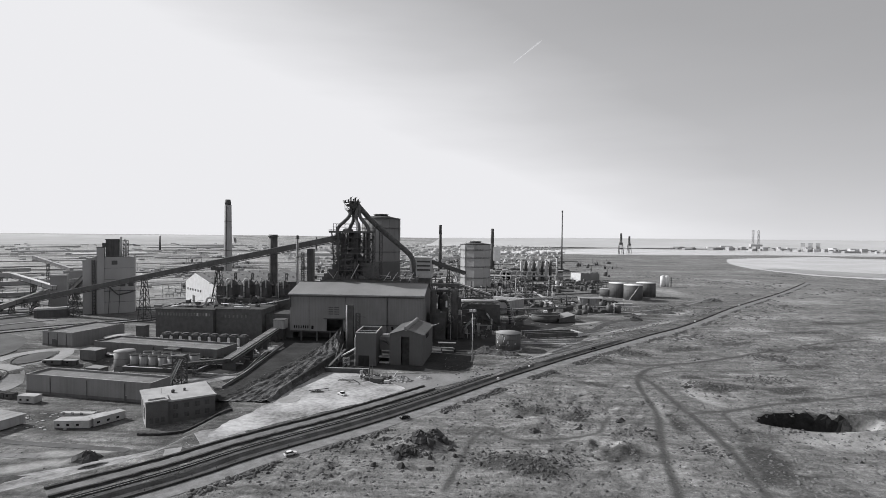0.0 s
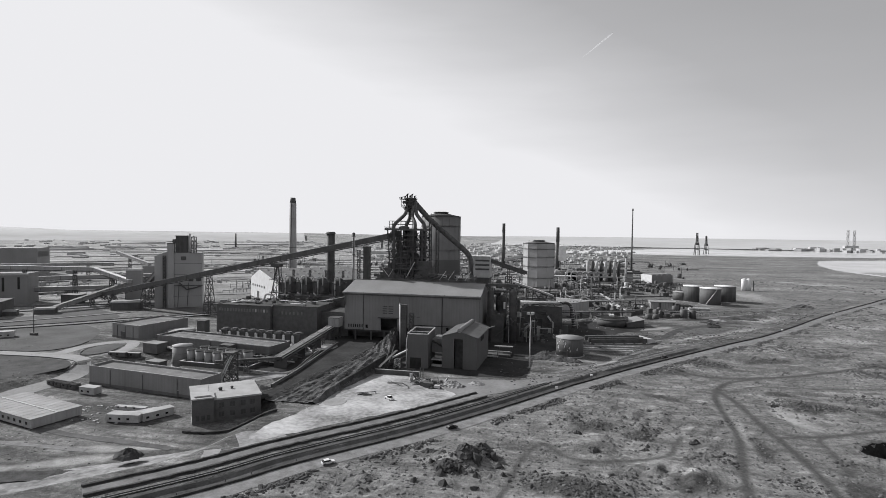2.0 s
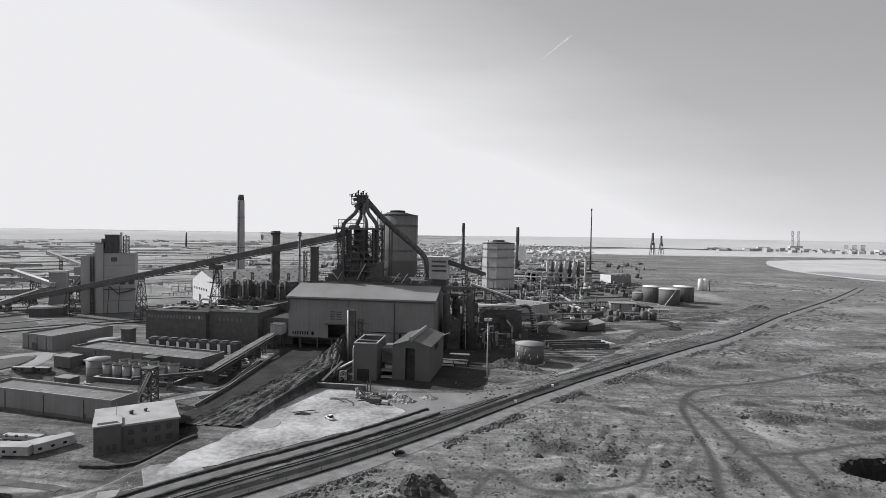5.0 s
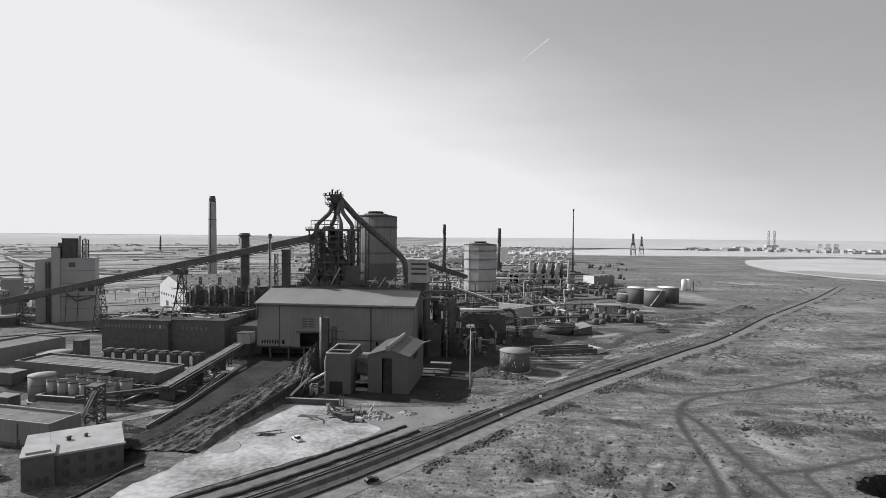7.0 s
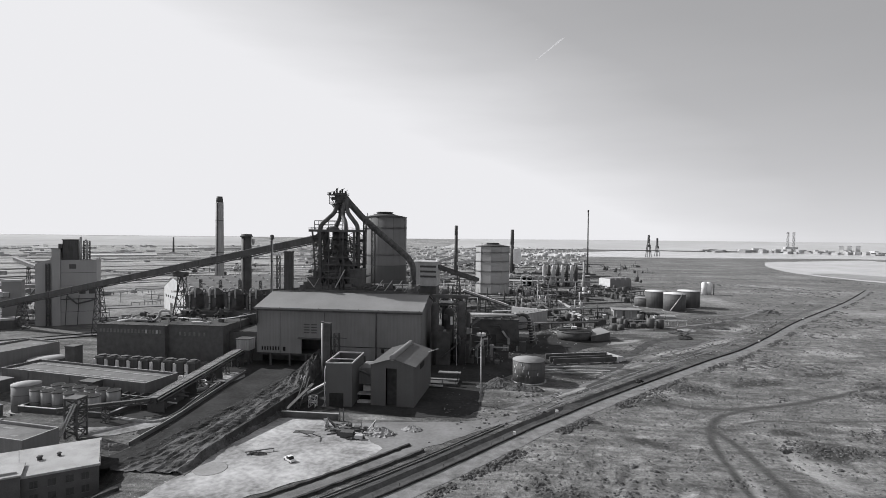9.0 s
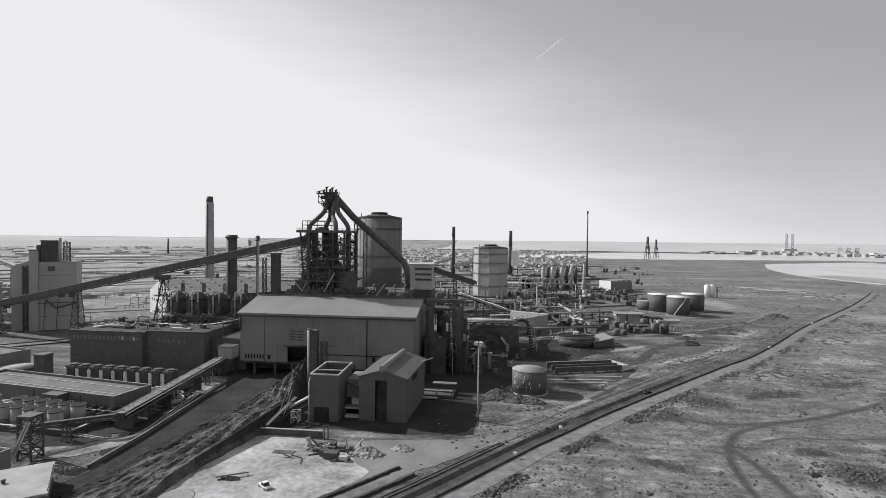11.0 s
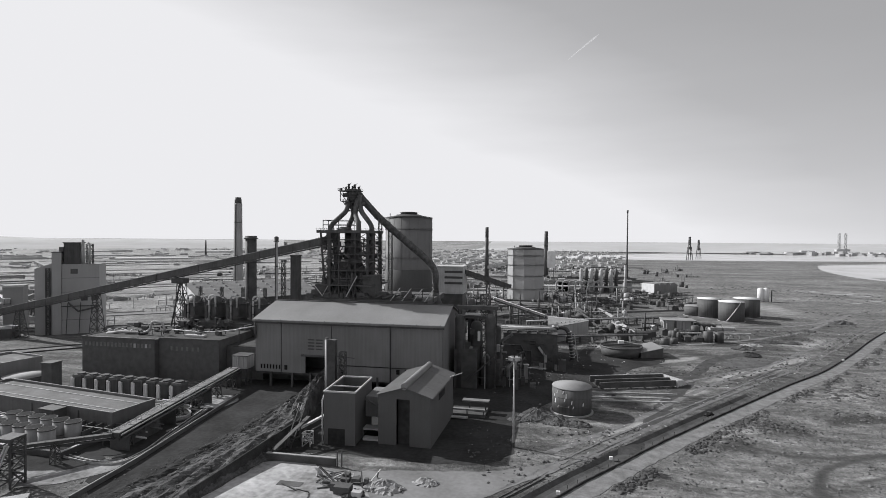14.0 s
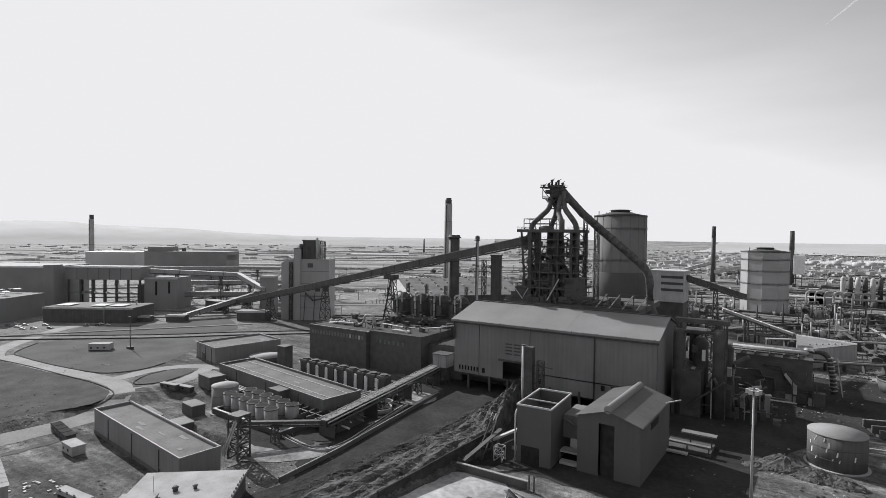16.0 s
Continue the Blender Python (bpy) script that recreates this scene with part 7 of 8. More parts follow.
# girder frames laid in the yard
t = thing("girder_cradle", "long black steel cradle lying in the yard", "cradle", 196, 44, 0, 18)
for y in (-9, -3, 4):
    part("girder", box(-22, 20, y, y + 1.0, 0.6, 3.6), M_DARK, t)
for i in range(6):
    part("cross_bar", box(-21 + i * 7.8, -20.2 + i * 7.8, -9.5, 5.4, 0, 0.6), M_STEEL, t)
part("end_plate", quad_box(bmesh.new(), [(20.2, -10, 0), (29, -5, 0), (29, -4, 0), (20.2, 5, 0)], [(20.2, -10, 3.8), (27, -5, 2.5), (27, -4, 2.5), (20.2, 5, 3.8)]), M_PALE, t)
part("top_rail", box(-22, 20, 4.2, 4.6, 3.7, 4.0), M_PALE, t)
for y, w in ((-34, 46), (-28, 40), (-20, 50)):
    t = thing("concrete_kerb", "long pale concrete kerb beam on the ground", "kerb", 190, 44 + y, 0, 6)
    part("beam", box(-w / 2, w / 2, -0.45, 0.45, 0, 0.5), M_CONC, t)
t = thing("steel_bay", "dark sheet store bay with pale shelves", "store", 117, -22, 0, -2)
part("floor", box(-9, 7, -6, 6, 0, 1.2), M_DARK, t)
part("shelf", box(-9, 7, -6.4, -4.6, 3.0, 3.6), M_BELTROOF, t)
part("shelf", box(-4, 8, 0, 3.6, 5.0, 5.5), M_BELTROOF, t)
part("shelf", box(-8.5, 0, -10.5, -8.4, 0.6, 1.2), M_COPING, t)
for x in (-8.6, -1, 6.2):
    part("post", box(x, x + 0.4, -6, -5.6, 1.2, 3.0), M_STEEL, t)
    part("post", box(x, x + 0.4, 1, 1.4, 1.2, 5.0), M_STEEL, t)


def heap(name, label, x, y, rx, ry, h, m, seed, rocks=60, size=0.8):
    """A low heap with broken lumps on it."""
    r = random.Random(seed)
    t = thing(name, label, "heap", x, y)
    bm = bmesh.new()
    n, k = 20, 6
    rings = []
    for j in range(k):
        q = 1 - j / k
        rings.append([bm.verts.new((rx * q * math.cos(6.283 * i / n) * r.uniform(0.85, 1.15), ry * q * math.sin(6.283 * i / n) * r.uniform(0.85, 1.15), (h * (1 - q ** 1.6) * r.uniform(0.7, 1.25)) if j else -0.3)) for i in range(n)])
    tip = bm.verts.new((0, 0, h))
    for p, q in zip(rings, rings[1:]):
        for i in range(n):
            bm.faces.new((p[i], p[(i + 1) % n], q[(i + 1) % n], q[i]))
    for i in range(n):
        bm.faces.new((rings[-1][i], rings[-1][(i + 1) % n], tip))
    part("mass", bm, m, t)
    if rocks:
        bm = bmesh.new()
        for _ in range(rocks):
            a, q = r.uniform(0, 6.283), r.random() ** 0.6
            rock(bm, rx * q * math.cos(a), ry * q * math.sin(a), h * max(0.0, 1 - q ** 1.6) * 0.75 - 0.3 * size, size * r.uniform(0.4, 1.3), r)
        tagged(part("rubble", bm, m, t), kind="stuff")
    return t


M_SPOIL = mat("spoil", 0.05, 0.16, 0.3, 0.95, fine=1.5, bump=0.3)
for i, (x, y, rx, ry, h, m, n, s) in enumerate((
    (146, -23, 9, 6.5, 4.0, M_SPOIL, 220, 0.8), (155, -27, 8, 5, 3.0, M_SPOIL, 180, 0.7), (163, -29, 6, 4, 1.8, M_SPOIL, 90, 0.6), (138, -27, 5, 4, 1.4, M_SPOIL, 20, 0.7),
    (100, -100, 7, 4, 2.6, M_RUBBLE, 70, 1.0), (112, -94, 4, 3, 1.6, M_RUBBLE, 50, 0.8), (92, -106, 4, 3, 1.6, M_COKE, 40, 0.9),
    (290, 158, 9, 6, 2.4, M_SPOIL, 70, 0.9), (318, 188, 12, 5, 2.2, M_SPOIL, 90, 0.9), (286, 134, 8, 6, 2.6, M_COKE, 40, 0.9), (425, 306, 12, 7, 3.0, M_SPOIL, 50, 1.0),
    (300, 172, 8, 4, 1.6, M_CONC, 60, 0.9), (334, 186, 7, 4, 1.8, M_SPOIL, 60, 0.9), (62, -126, 4, 2, 0.8, M_COKE, 25, 0.5), (370, 250, 8, 5, 1.6, M_SPOIL, 30, 0.8))):
    heap("rubble_heap", ("heap of broken concrete on the pale yard" if m is M_RUBBLE else "dark heap of slag and scrap" if m is M_COKE else "low heap of spoil and broken lumps"), x, y, rx, ry, h, m, 50 + i, n, s)

# scrap steel on the pad
t = thing("scrap_pile", "tipped pale steel frame among scrap", "scrap", 80, -99)
part("leg", beam((-4, 3, 0), (-1, -2, 5.5), 0.5, 0.5), M_PALE, t)
part("leg", beam((0, 4, 0), (-1, -2, 5.5), 0.5, 0.5), M_DARK, t)
part("plate", beam((-3, 4, 0.2), (-2, -1.5, 5.0), 1.6, 0.2), M_WHITE, t)
part("bar", beam((-1, -2, 5.4), (8, -6, 1), 0.3, 0.3), M_DARK, t)
part("bar", beam((1, -4, 0.3), (14, -3, 2.2), 0.4, 0.4), M_DARK, t)
part("bar", beam((3, 2, 0.3), (12, -7, 0.6), 0.4, 0.4), M_DARK, t)
part("box", box(6, 11, -8, -4.5, 0, 2.4), M_DARK, t)
r = random.Random(90)
for i in range(22):
    x, y = r.uniform(-6, 16), r.uniform(-10, 6)
    a = r.uniform(0, 6.28)
    k = r.uniform(2, 6)
    part("bar", beam((x, y, 0.3), (x + k * math.cos(a), y + k * math.sin(a), r.uniform(0.3, 4.2)), r.uniform(0.2, 0.5), r.uniform(0.15, 0.5)), r.choice((M_DARK, M_DARK, M_STEEL, M_SLATE, M_PALE)), t)
for i in range(7):
    x, y = r.uniform(-2, 18), r.uniform(-10, 4)
    part("crate", box(x, x + r.uniform(1, 3), y, y + r.uniform(1, 2.4), 0, r.uniform(0.8, 2.6)), r.choice((M_DARK, M_STEEL, M_SLATE)), t)
part("box", box(12, 15, -9, -7, 0, 1.8), M_COPING, t)
t = thing("drain_grate", "dark sunk grating in the pale yard", "grating", 70, -103)
part("frame", box(-4, 4, -1.6, 1.6, 0.1, 0.24), M_DARK, t)
t = thing("puddle", "grey wet patch drying on the yard", "puddle", 52, -140, 0, 20)
part("surface", drum(0, 0, [(0.15, 5.5), (0.17, 5.2)], 24), M_TARMAC, t)
t = thing("barrier", "light trestle barrier on the yard", "barrier", 62, -125, 0, 30)
part("bar", box(-5, 5, -0.2, 0.2, 0.9, 1.2), M_DARK, t)
for x in (-4.6, 0, 4.4):
    part("leg", box(x, x + 0.25, -0.6, 0.6, 0, 0.9), M_PALE, t)
t = thing("leaning_ladder", "pale ladder leaning on the dark spill", "ladder", 47.5, -58)
for x in (0, 1.6):
    part("rail", beam((x, 0, 0), (x + 1.5, 6, 9), 0.25, 0.25), M_PALE, t)
for i in range(6):
    part("rung", beam((0.2 * i + 0.1, i * 1.0 + 0.3, 0.6 + i * 1.45), (1.7 + 0.2 * i, i * 1.0 + 0.3, 0.6 + i * 1.45), 0.18, 0.18), M_PALE, t)
t = thing("scrap_chute", "bent pale chute and pipes beside the square tower", "chute", 56, -62)
part("chute", beam((-6, -8, 1), (9, 6, 8), 1.4, 0.7), M_PALE, t)
part("pipe", tube([(-4, -12, 0.6), (2, -4, 1.6), (10, 0, 6)], 0.5, 8), M_STEEL, t)
part("box", box(-10, -5, -14, -10, 0, 1.6), M_DARK, t)
part("frame", lattice(bmesh.new(), (6, -10, 0), (6, -10, 5), 3, 2, 0.25), M_COPING, t)


# ---- tank farm and gas cleaning plant to the east ----
for x, y, rr, hh, st in ((314, 326, 11, 18.5, False), (327.5, 302, 11.4, 18.5, True), (353, 337, 12, 18.5, False)):
    tank("dark tank with a pale flat roof in a farm", x, y, rr, hh, M_TANK, M_WHITE, 0.5, 0.5, st, "tank farm")
tank("lower dark tank with a pale roof beside the tank farm", 303, 334, 10, 10, M_TANK, M_TANKROOF, group="tank farm")
t = thing("white_silo", "slim white twin silo standing alone", "silo", 425, 488)
for x in (-4, 2):
    part("shell", drum(x, 0, [(0, 3.6), (16.5, 3.6), (17.8, 1)], 18), M_WHITE, t)
part("stair", box(8.5, 9.2, -1, 1, 0, 15), M_DARK, t)
r = random.Random(31)
t = thing("gas_washer", "row of tall pale gas washer cylinders", "washers", 228, 555)
for i in range(8):
    part("cylinder", drum(-24 + i * 7.4 - (i // 2) * 0.8, -4 + (i % 2) * 5, [(0, 2.6), (33 - r.uniform(0, 4), 2.6), (35, 1.4)], 14), M_PALE if i % 2 == 0 else M_STEEL, t)
part("bridge", box(-26, 28, -5, 3, 20, 21), M_STEEL, t)
for i in range(7):
    part("pipe", tube([(-60 + i * 9, -14 + i, 0), (-60 + i * 9, -14 + i, 12), *arc((-60 + i * 9, -14 + i, 13), (-60 + i * 9, -14 + i, 17), (-54 + i * 9, -12 + i, 17), 4), (-44 + i * 9, -10 + i, 14)], 1.1, 8), M_PALE if i % 2 else M_COPING, t)
part("header_pipe", tube([(-90, -10, 9), (60, -4, 9)], 1.4, 8), M_COPING, t)
part("header_pipe", tube([(-70, 6, 16), (80, 8, 16)], 1.0, 8), M_STEEL, t)
for i in range(10):
    x = r.uniform(-80, 80)
    part("process_unit", box(x, x + r.uniform(4, 12), 8, 20, 0, r.uniform(7, 24)), r.choice((M_STEEL, M_CONC, M_DARK, M_PALE)), t)
t = thing("white_end_shed", "long grey shed with a sunlit white end", "shed", 300, 525, 0, 38)
part("wall", box(0, 46, 0, 22, 0, 15), M_CLAD, t)
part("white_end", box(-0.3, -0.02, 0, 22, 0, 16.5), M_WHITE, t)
for i in range(4):
    part("roof_bay", box(1 + i * 11, 10 + i * 11, 0.5, 21.5, 15, 17.2), M_ROOF, t)
# ---- the west works, laid out on a grid turned by 32 degrees ----
def west(u, d):
    """A plan point from metres across and along the west works' own grid."""
    return 144.2 - 0.5323 * d + 0.8466 * u, -241.6 + 0.8466 * d + 0.5323 * u


WEST = 32.16


def west_block(name, label, u, d, w, depth, h, m, roof=M_FELTGREY, z0=0.0, group="", trims=True):
    x, y = west(u, d)
    t = thing(name, label, "building", x, y, 0, WEST, group)
    part("wall", box(0, w, 0, depth, z0, h), m, t)
    part("roof", box(-0.3, w + 0.3, -0.3, depth + 0.3, h, h + 0.6), roof, t)
    if trims:
        part("fascia", box(-0.35, w + 0.35, -0.5, -0.3, h - 0.9, h + 0.7), M_COPING, t)
    return t


# no haze in the air: far walls carry it in their base tones
M_WEST = mat("haze_greyed_cladding", 0.20, 0.29, 0.04, 0.8, streak=0.12)
M_FARWALL = mat("haze_paled_cladding", 0.40, 0.52, 0.02, 0.9)
t = west_block("rolling_shed", "long dark shed with a pale littered roof", -424, 448, 58, 50, 20, M_WEST, M_FELTGREY)
r = random.Random(3)
for i in range(14):
    x, y = r.uniform(3, 50), r.uniform(3, 44)
    part("roof_unit", box(x, x + r.uniform(2, 7), y, y + r.uniform(1, 4), 23.6, 24.2 + r.random()), r.choice((M_PALE, M_COPING, M_STEEL)), t)
t = west_block("pipe_shed", "low dark shed with skylights of pale sheet", -338, 458, 76, 34, 12.5, M_STEEL, M_FELTDARK)
for x in (6, 36, 52):
    part("roof_light", box(x, x + 12, 6, 20, 13.6, 14.0), M_COPING, t)
t = west_block("melting_shop", "huge dark shed with a bright roof edge", -480, 535, 92, 60, 41.5, M_WEST, M_TANKROOF)
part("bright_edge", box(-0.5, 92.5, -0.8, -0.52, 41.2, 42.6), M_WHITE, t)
part("service_tower", box(88, 98, -3, 10, 0, 44), M_WEST, t)
t = west_block("elevated_store", "long store carried on steel legs", -380, 545, 76, 26, 41.5, M_WEST, M_TANKROOF, 29)
part("bright_edge", box(-0.5, 76.5, -0.8, -0.52, 41.2, 42.6), M_WHITE, t)
for i in range(6):
    part("wall_seam", box(12 + i * 11, 12.4 + i * 11, -0.2, -0.02, 29, 41), M_STEEL, t)
for i in range(7):
    part("leg", box(2 + i * 12, 3.6 + i * 12, 1, 2.6, 0, 29), M_STEEL, t)
    part("leg", box(2 + i * 12, 3.6 + i * 12, 22, 23.6, 0, 29), M_STEEL, t)
part("low_deck", box(0, 76, 4, 20, 14, 15), M_CONC, t)
t = west_block("sinter_house", "square grey sinter house with slot windows", -300, 545, 33, 30, 31, M_WEST, M_TANKROOF)
part("slot", box(11, 13, -0.25, -0.05, 14, 28), M_GLASS, t)
part("slot", box(24, 26, -0.25, -0.05, 16, 28), M_GLASS, t)
part("side_block", box(-8, -0.4, 2, 22, 0, 24), M_STEEL, t)
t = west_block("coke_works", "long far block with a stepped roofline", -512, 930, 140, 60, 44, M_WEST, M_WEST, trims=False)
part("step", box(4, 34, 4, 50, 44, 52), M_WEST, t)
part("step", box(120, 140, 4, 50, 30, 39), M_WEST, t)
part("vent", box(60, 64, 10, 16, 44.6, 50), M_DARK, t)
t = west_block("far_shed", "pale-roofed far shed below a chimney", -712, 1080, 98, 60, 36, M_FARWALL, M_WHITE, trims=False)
x, y = west(-790, 1220)
chimney("tall pale far chimney with a dark tip", x, y, [(0, 5.6), (105, 4.6)], M_CONC, 18, [(105, 4.4), (114, 4.4)])


def west_gallery(label, u0, d0, z0, u1, d1, z1, legs, m=M_WEST, roof=M_COPING, w=4.0, h=3.6):
    gallery("west_conveyor", label, (*west(u0, d0), z0), (*west(u1, d1), z1), w, h, m, roof, legs, (4, 2.4), 4, 14, 0.4)


west_gallery("pale-roofed conveyor bridge over the sidings", -300, 556, 38, -215, 570, 34, (0.3, 0.8), M_CONC, M_WHITE)
west_gallery("pale-roofed conveyor sloping to a transfer tower", -215, 570, 34, -172, 520, 24, (0.5,), M_CONC, M_WHITE)
west_gallery("long level pipe and belt bridge", -300, 600, 22, -110, 640, 22, (0.1, 0.3, 0.5, 0.7, 0.9))
west_gallery("low belt bridge over the yard", -290, 560, 14, -120, 580, 14, (0.1, 0.3, 0.5, 0.7, 0.9))
west_gallery("inclined belt rising from the yard", -230, 478, 3, -165, 560, 24, (0.4, 0.8), M_WEST, M_STEEL)
west_gallery("upper belt from the far block", -250, 880, 40, -190, 780, 26, (0.4,), M_WEST, M_COPING)
west_gallery("far level bridge greyed for haze", -560, 760, 26, -240, 800, 26, (0.1, 0.3, 0.5, 0.7, 0.9), M_WEST, M_COPING)
for u, d, w, dd, h in ((-176, 522, 14, 12, 36), (-182, 480, 26, 12, 8), (-240, 470, 16, 8, 5), (-262, 466, 10, 7, 4.5), (-200, 780, 40, 20, 24)):
    west_block("yard_house", "plain grey yard house by the belts", u, d, w, dd, h, M_WEST if h > 10 else M_STEEL, M_TANKROOF)


# ---- vehicles ----
def car(name, label, x, y, rz, m, van=False, z=0.0, group=""):
    t = thing(name, label, "van" if van else "car", x, y, z, rz, group)
    L, W = (5.0, 1.95) if van else (4.4, 1.8)
    prof = [(-L / 2, 0.35), (L / 2, 0.35), (L / 2, 0.85), (L / 2 - 1.1, 1.0), (-L / 2, 0.95)]
    bm = bmesh.new()
    quad_box(bm, [(a, -W / 2, b) for a, b in prof], [(a, W / 2, b) for a, b in prof])
    bmesh.ops.recalc_face_normals(bm, faces=bm.faces)
    part("body", bm, m, t)
    cab = [(-L / 2 + 0.15, 0.98), (L / 2 - 1.1, 0.98), (L / 2 - 1.8, 1.5), (-L / 2 + (0.25 if van else 0.7), 1.52)] if not van else [(-0.6, 0.98), (L / 2 - 0.9, 0.98), (L / 2 - 1.5, 1.8), (-0.5, 1.85)]
    bm = bmesh.new()
    quad_box(bm, [(a, -W / 2 + 0.1, b) for a, b in cab], [(a, W / 2 - 0.1, b) for a, b in cab])
    bmesh.ops.recalc_face_normals(bm, faces=bm.faces)
    part("cabin", bm, M_GLASS, t)
    part("roof", box(cab[3][0], cab[2][0], -W / 2 + 0.12, W / 2 - 0.12, cab[3][1], cab[3][1] + 0.06), m, t)
    for a in (-L / 2 + 0.8, L / 2 - 0.85):
        for b in (-W / 2, W / 2):
            wheel = part("wheel", tube([(a, b - 0.12, 0.33), (a, b + 0.12, 0.33)], 0.33, 12), M_RUBBER, t)
            part("rim", tube([(a, b - 0.14, 0.33), (a, b + 0.14, 0.33)], 0.19, 10), M_CARGREY, wheel)
    return t


M_RUBBER = mat("tyre_rubber", 0.015, 0.03, 2.0, 0.9)
M_CARBLACK = mat("black_car_paint", 0.012, 0.02, 0.5, 0.25)
M_CARGREY = mat("grey_car_paint", 0.18, 0.26, 0.5, 0.3)
car("pickup_truck", "white pickup truck parked on the pale yard", 75.4, -130.2, -38, M_WHITE, True, 0.16)
car("parked_car", "black car parked beside the gravel lane", 111.5, -160.5, 40, M_CARBLACK, False, 0.12)
car("parked_car", "white hatchback standing on the lane's verge", 76.5, -203.2, 42, M_WHITE, False, 0.12)
car("works_van", "dark van standing on the gravel lane", 220.8, -5.5, 40, M_CARBLACK, True, 0.12)
r = random.Random(17)
for i, (x, y) in enumerate(((-385, -58), (-360, -58), (-379, -49), (-348, -44), (-366, -40), (-356, -52), (-338, -22), (-337, -11), (-328, -10), (-332, -16), (-374, -56), (-392, -50))):
    car("parked_car", "pale car in the works car park" if i % 3 else "dark car in the works car park", x, y, WEST + r.uniform(-20, 20), (M_CARGREY, M_WHITE, M_WHITE)[i % 3], False, 0.1, "works car park")

# ---- cabins and huts in the south-west yard ----
t = thing("ribbed_shed", "low wide shed with a pale ribbed roof", "shed", -58, -193, -3.4, 166)
part("wall", box(0, 44, -20, 0, 0, 3.6), M_CONC, t)
for i in range(11):
    part("roof_sheet", box(i * 4.0, i * 4.0 + 3.7, -20.4, 0.4, 3.6, 3.95), M_TANKROOF, t)
part("ridge", box(0, 44, -10.3, -9.7, 3.95, 4.2), M_COPING, t)
for i in range(9):
    part("window", box(3 + i * 4.4, 4.4 + i * 4.4, 0.02, 0.1, 1.2, 2.4), M_GLASS, t)


def cabin(name, label, x, y, rz, w, d, h, m=M_COPING, roof=M_FELT):
    t = thing(name, label, "cabin", x, y, ground_at(x, y), rz)
    part("wall", box(-w / 2, w / 2, -d / 2, d / 2, 0.3, h), m, t)
    part("roof", box(-w / 2 - 0.15, w / 2 + 0.15, -d / 2 - 0.15, d / 2 + 0.15, h, h + 0.18), roof, t)
    for i in range(max(1, int(w / 4))):
        part("window", box(-w / 2 + 1.2 + i * 4, -w / 2 + 2.4 + i * 4, -d / 2 - 0.06, -d / 2 - 0.01, 1.3, 2.2), M_GLASS, t)
    part("skid", box(-w / 2, w / 2, -d / 2 + 0.3, d / 2 - 0.3, 0, 0.3), M_DARK, t)
    return t


cabin("site_cabin", "long pale flat-roofed site cabin", -29.5, -174.5, 7, 14.5, 5.0, 3.4)
cabin("site_cabin", "pale site cabin set askew beside another", -20.0, -167.5, 62, 13, 4.6, 3.6)
cabin("site_cabin", "small link cabin between two others", -25.0, -168.5, 55, 10, 4.4, 2.9, M_CONC)
cabin("site_cabin", "pale low cabin behind the long one", -38.0, -162.0, 4, 15, 2.6, 1.7)
cabin("shipping_container", "pale shipping container on bare ground", -76.5, -145.5, -4, 9.5, 4.4, 3.6)
for i in range(4):
    cabin("waste_skip", "dark open waste skip in a row", -107 + i * 5.4, -138.2 - i * 0.9, -6, 4.6, 3.4, 2.6, M_DARK, M_COALSHADE)
for x, y, a in ((-117, -84, 8), (-110, -80.5, 8)):
    cabin("lorry_trailer", "long grey trailer parked in the court", x, y, a, 11, 2.6, 2.8, M_STEEL, M_FELT)
cabin("lawn_cabin", "small pale cabin alone on the grass plot", -235, -60, 40, 13, 6, 4.2)
t = thing("lamp_post", "thin lamp post on the grass plot", "lamp post", -222, -48)
part("pole", drum(0, 0, [(0, 0.35), (21, 0.2)], 8), M_STEEL, t)
part("lamp", box(-1.4, 1.4, -0.3, 0.3, 21, 21.4), M_STEEL, t)
part("plinth", box(-2.5, 2.5, -1.2, 1.2, 0, 1.6), M_DARK, t)
bm = bmesh.new()
r = random.Random(6)
for _ in range(46):
    x, y = r.uniform(-62, -30), r.uniform(-180, -160)
    g = ground_at(x, y)
    box(x, x + r.uniform(0.5, 1.3), y, y + r.uniform(0.5, 1.2), g, g + 0.35, bm)
tagged(part("yard_litter", bm, M_COPING), "scattered pale slabs and blocks on bare ground", "litter", kind="stuff")
heap("spoil_heap", "round dark spoil heap at the roadside", 6, -213, 5, 4, 2.4, M_COKE, 91, 0)
tagged(part("dark_verge", strip(smooth([(-90, -250), (-60, -240), (-20, -228), (0, -222)]), 8, 0.5, 0.6, 92, 0.6), M_COKE), "dark ragged bank beside the works road", "bank", kind="structure")
for x, y in ((171.9, -66.0), (153, -96), (338.0, 125.5), (434, 255)):
    t = thing("marker_post", "small white marker box beside the lane", "marker", x, y)
    part("post", box(-0.12, 0.12, -0.12, 0.12, 0, 1.6), M_STEEL, t)
    part("box", box(-0.6, 0.6, -0.4, 0.4, 1.2, 2.2), M_WHITE, t)
t = thing("lane_fence", "sparse dark post fence along the lane", "fence")
pts = offset(line, 5.6)
for i, (x, y) in enumerate(pts):
    if 20 < x < 420 and i % 2 == 0:
        z = float(ground_height(np.array(x), np.array(y)))
        part("post", box(x - 0.09, x + 0.09, y - 0.09, y + 0.09, z, z + 1.7), M_DARK, t)
# ---- far land ----
def north(u, d):
    """A plan point from metres across and along the view over the river mouth."""
    return 147 - 0.0837 * d + 0.9965 * u, -391.7 + 0.9965 * d + 0.0837 * u


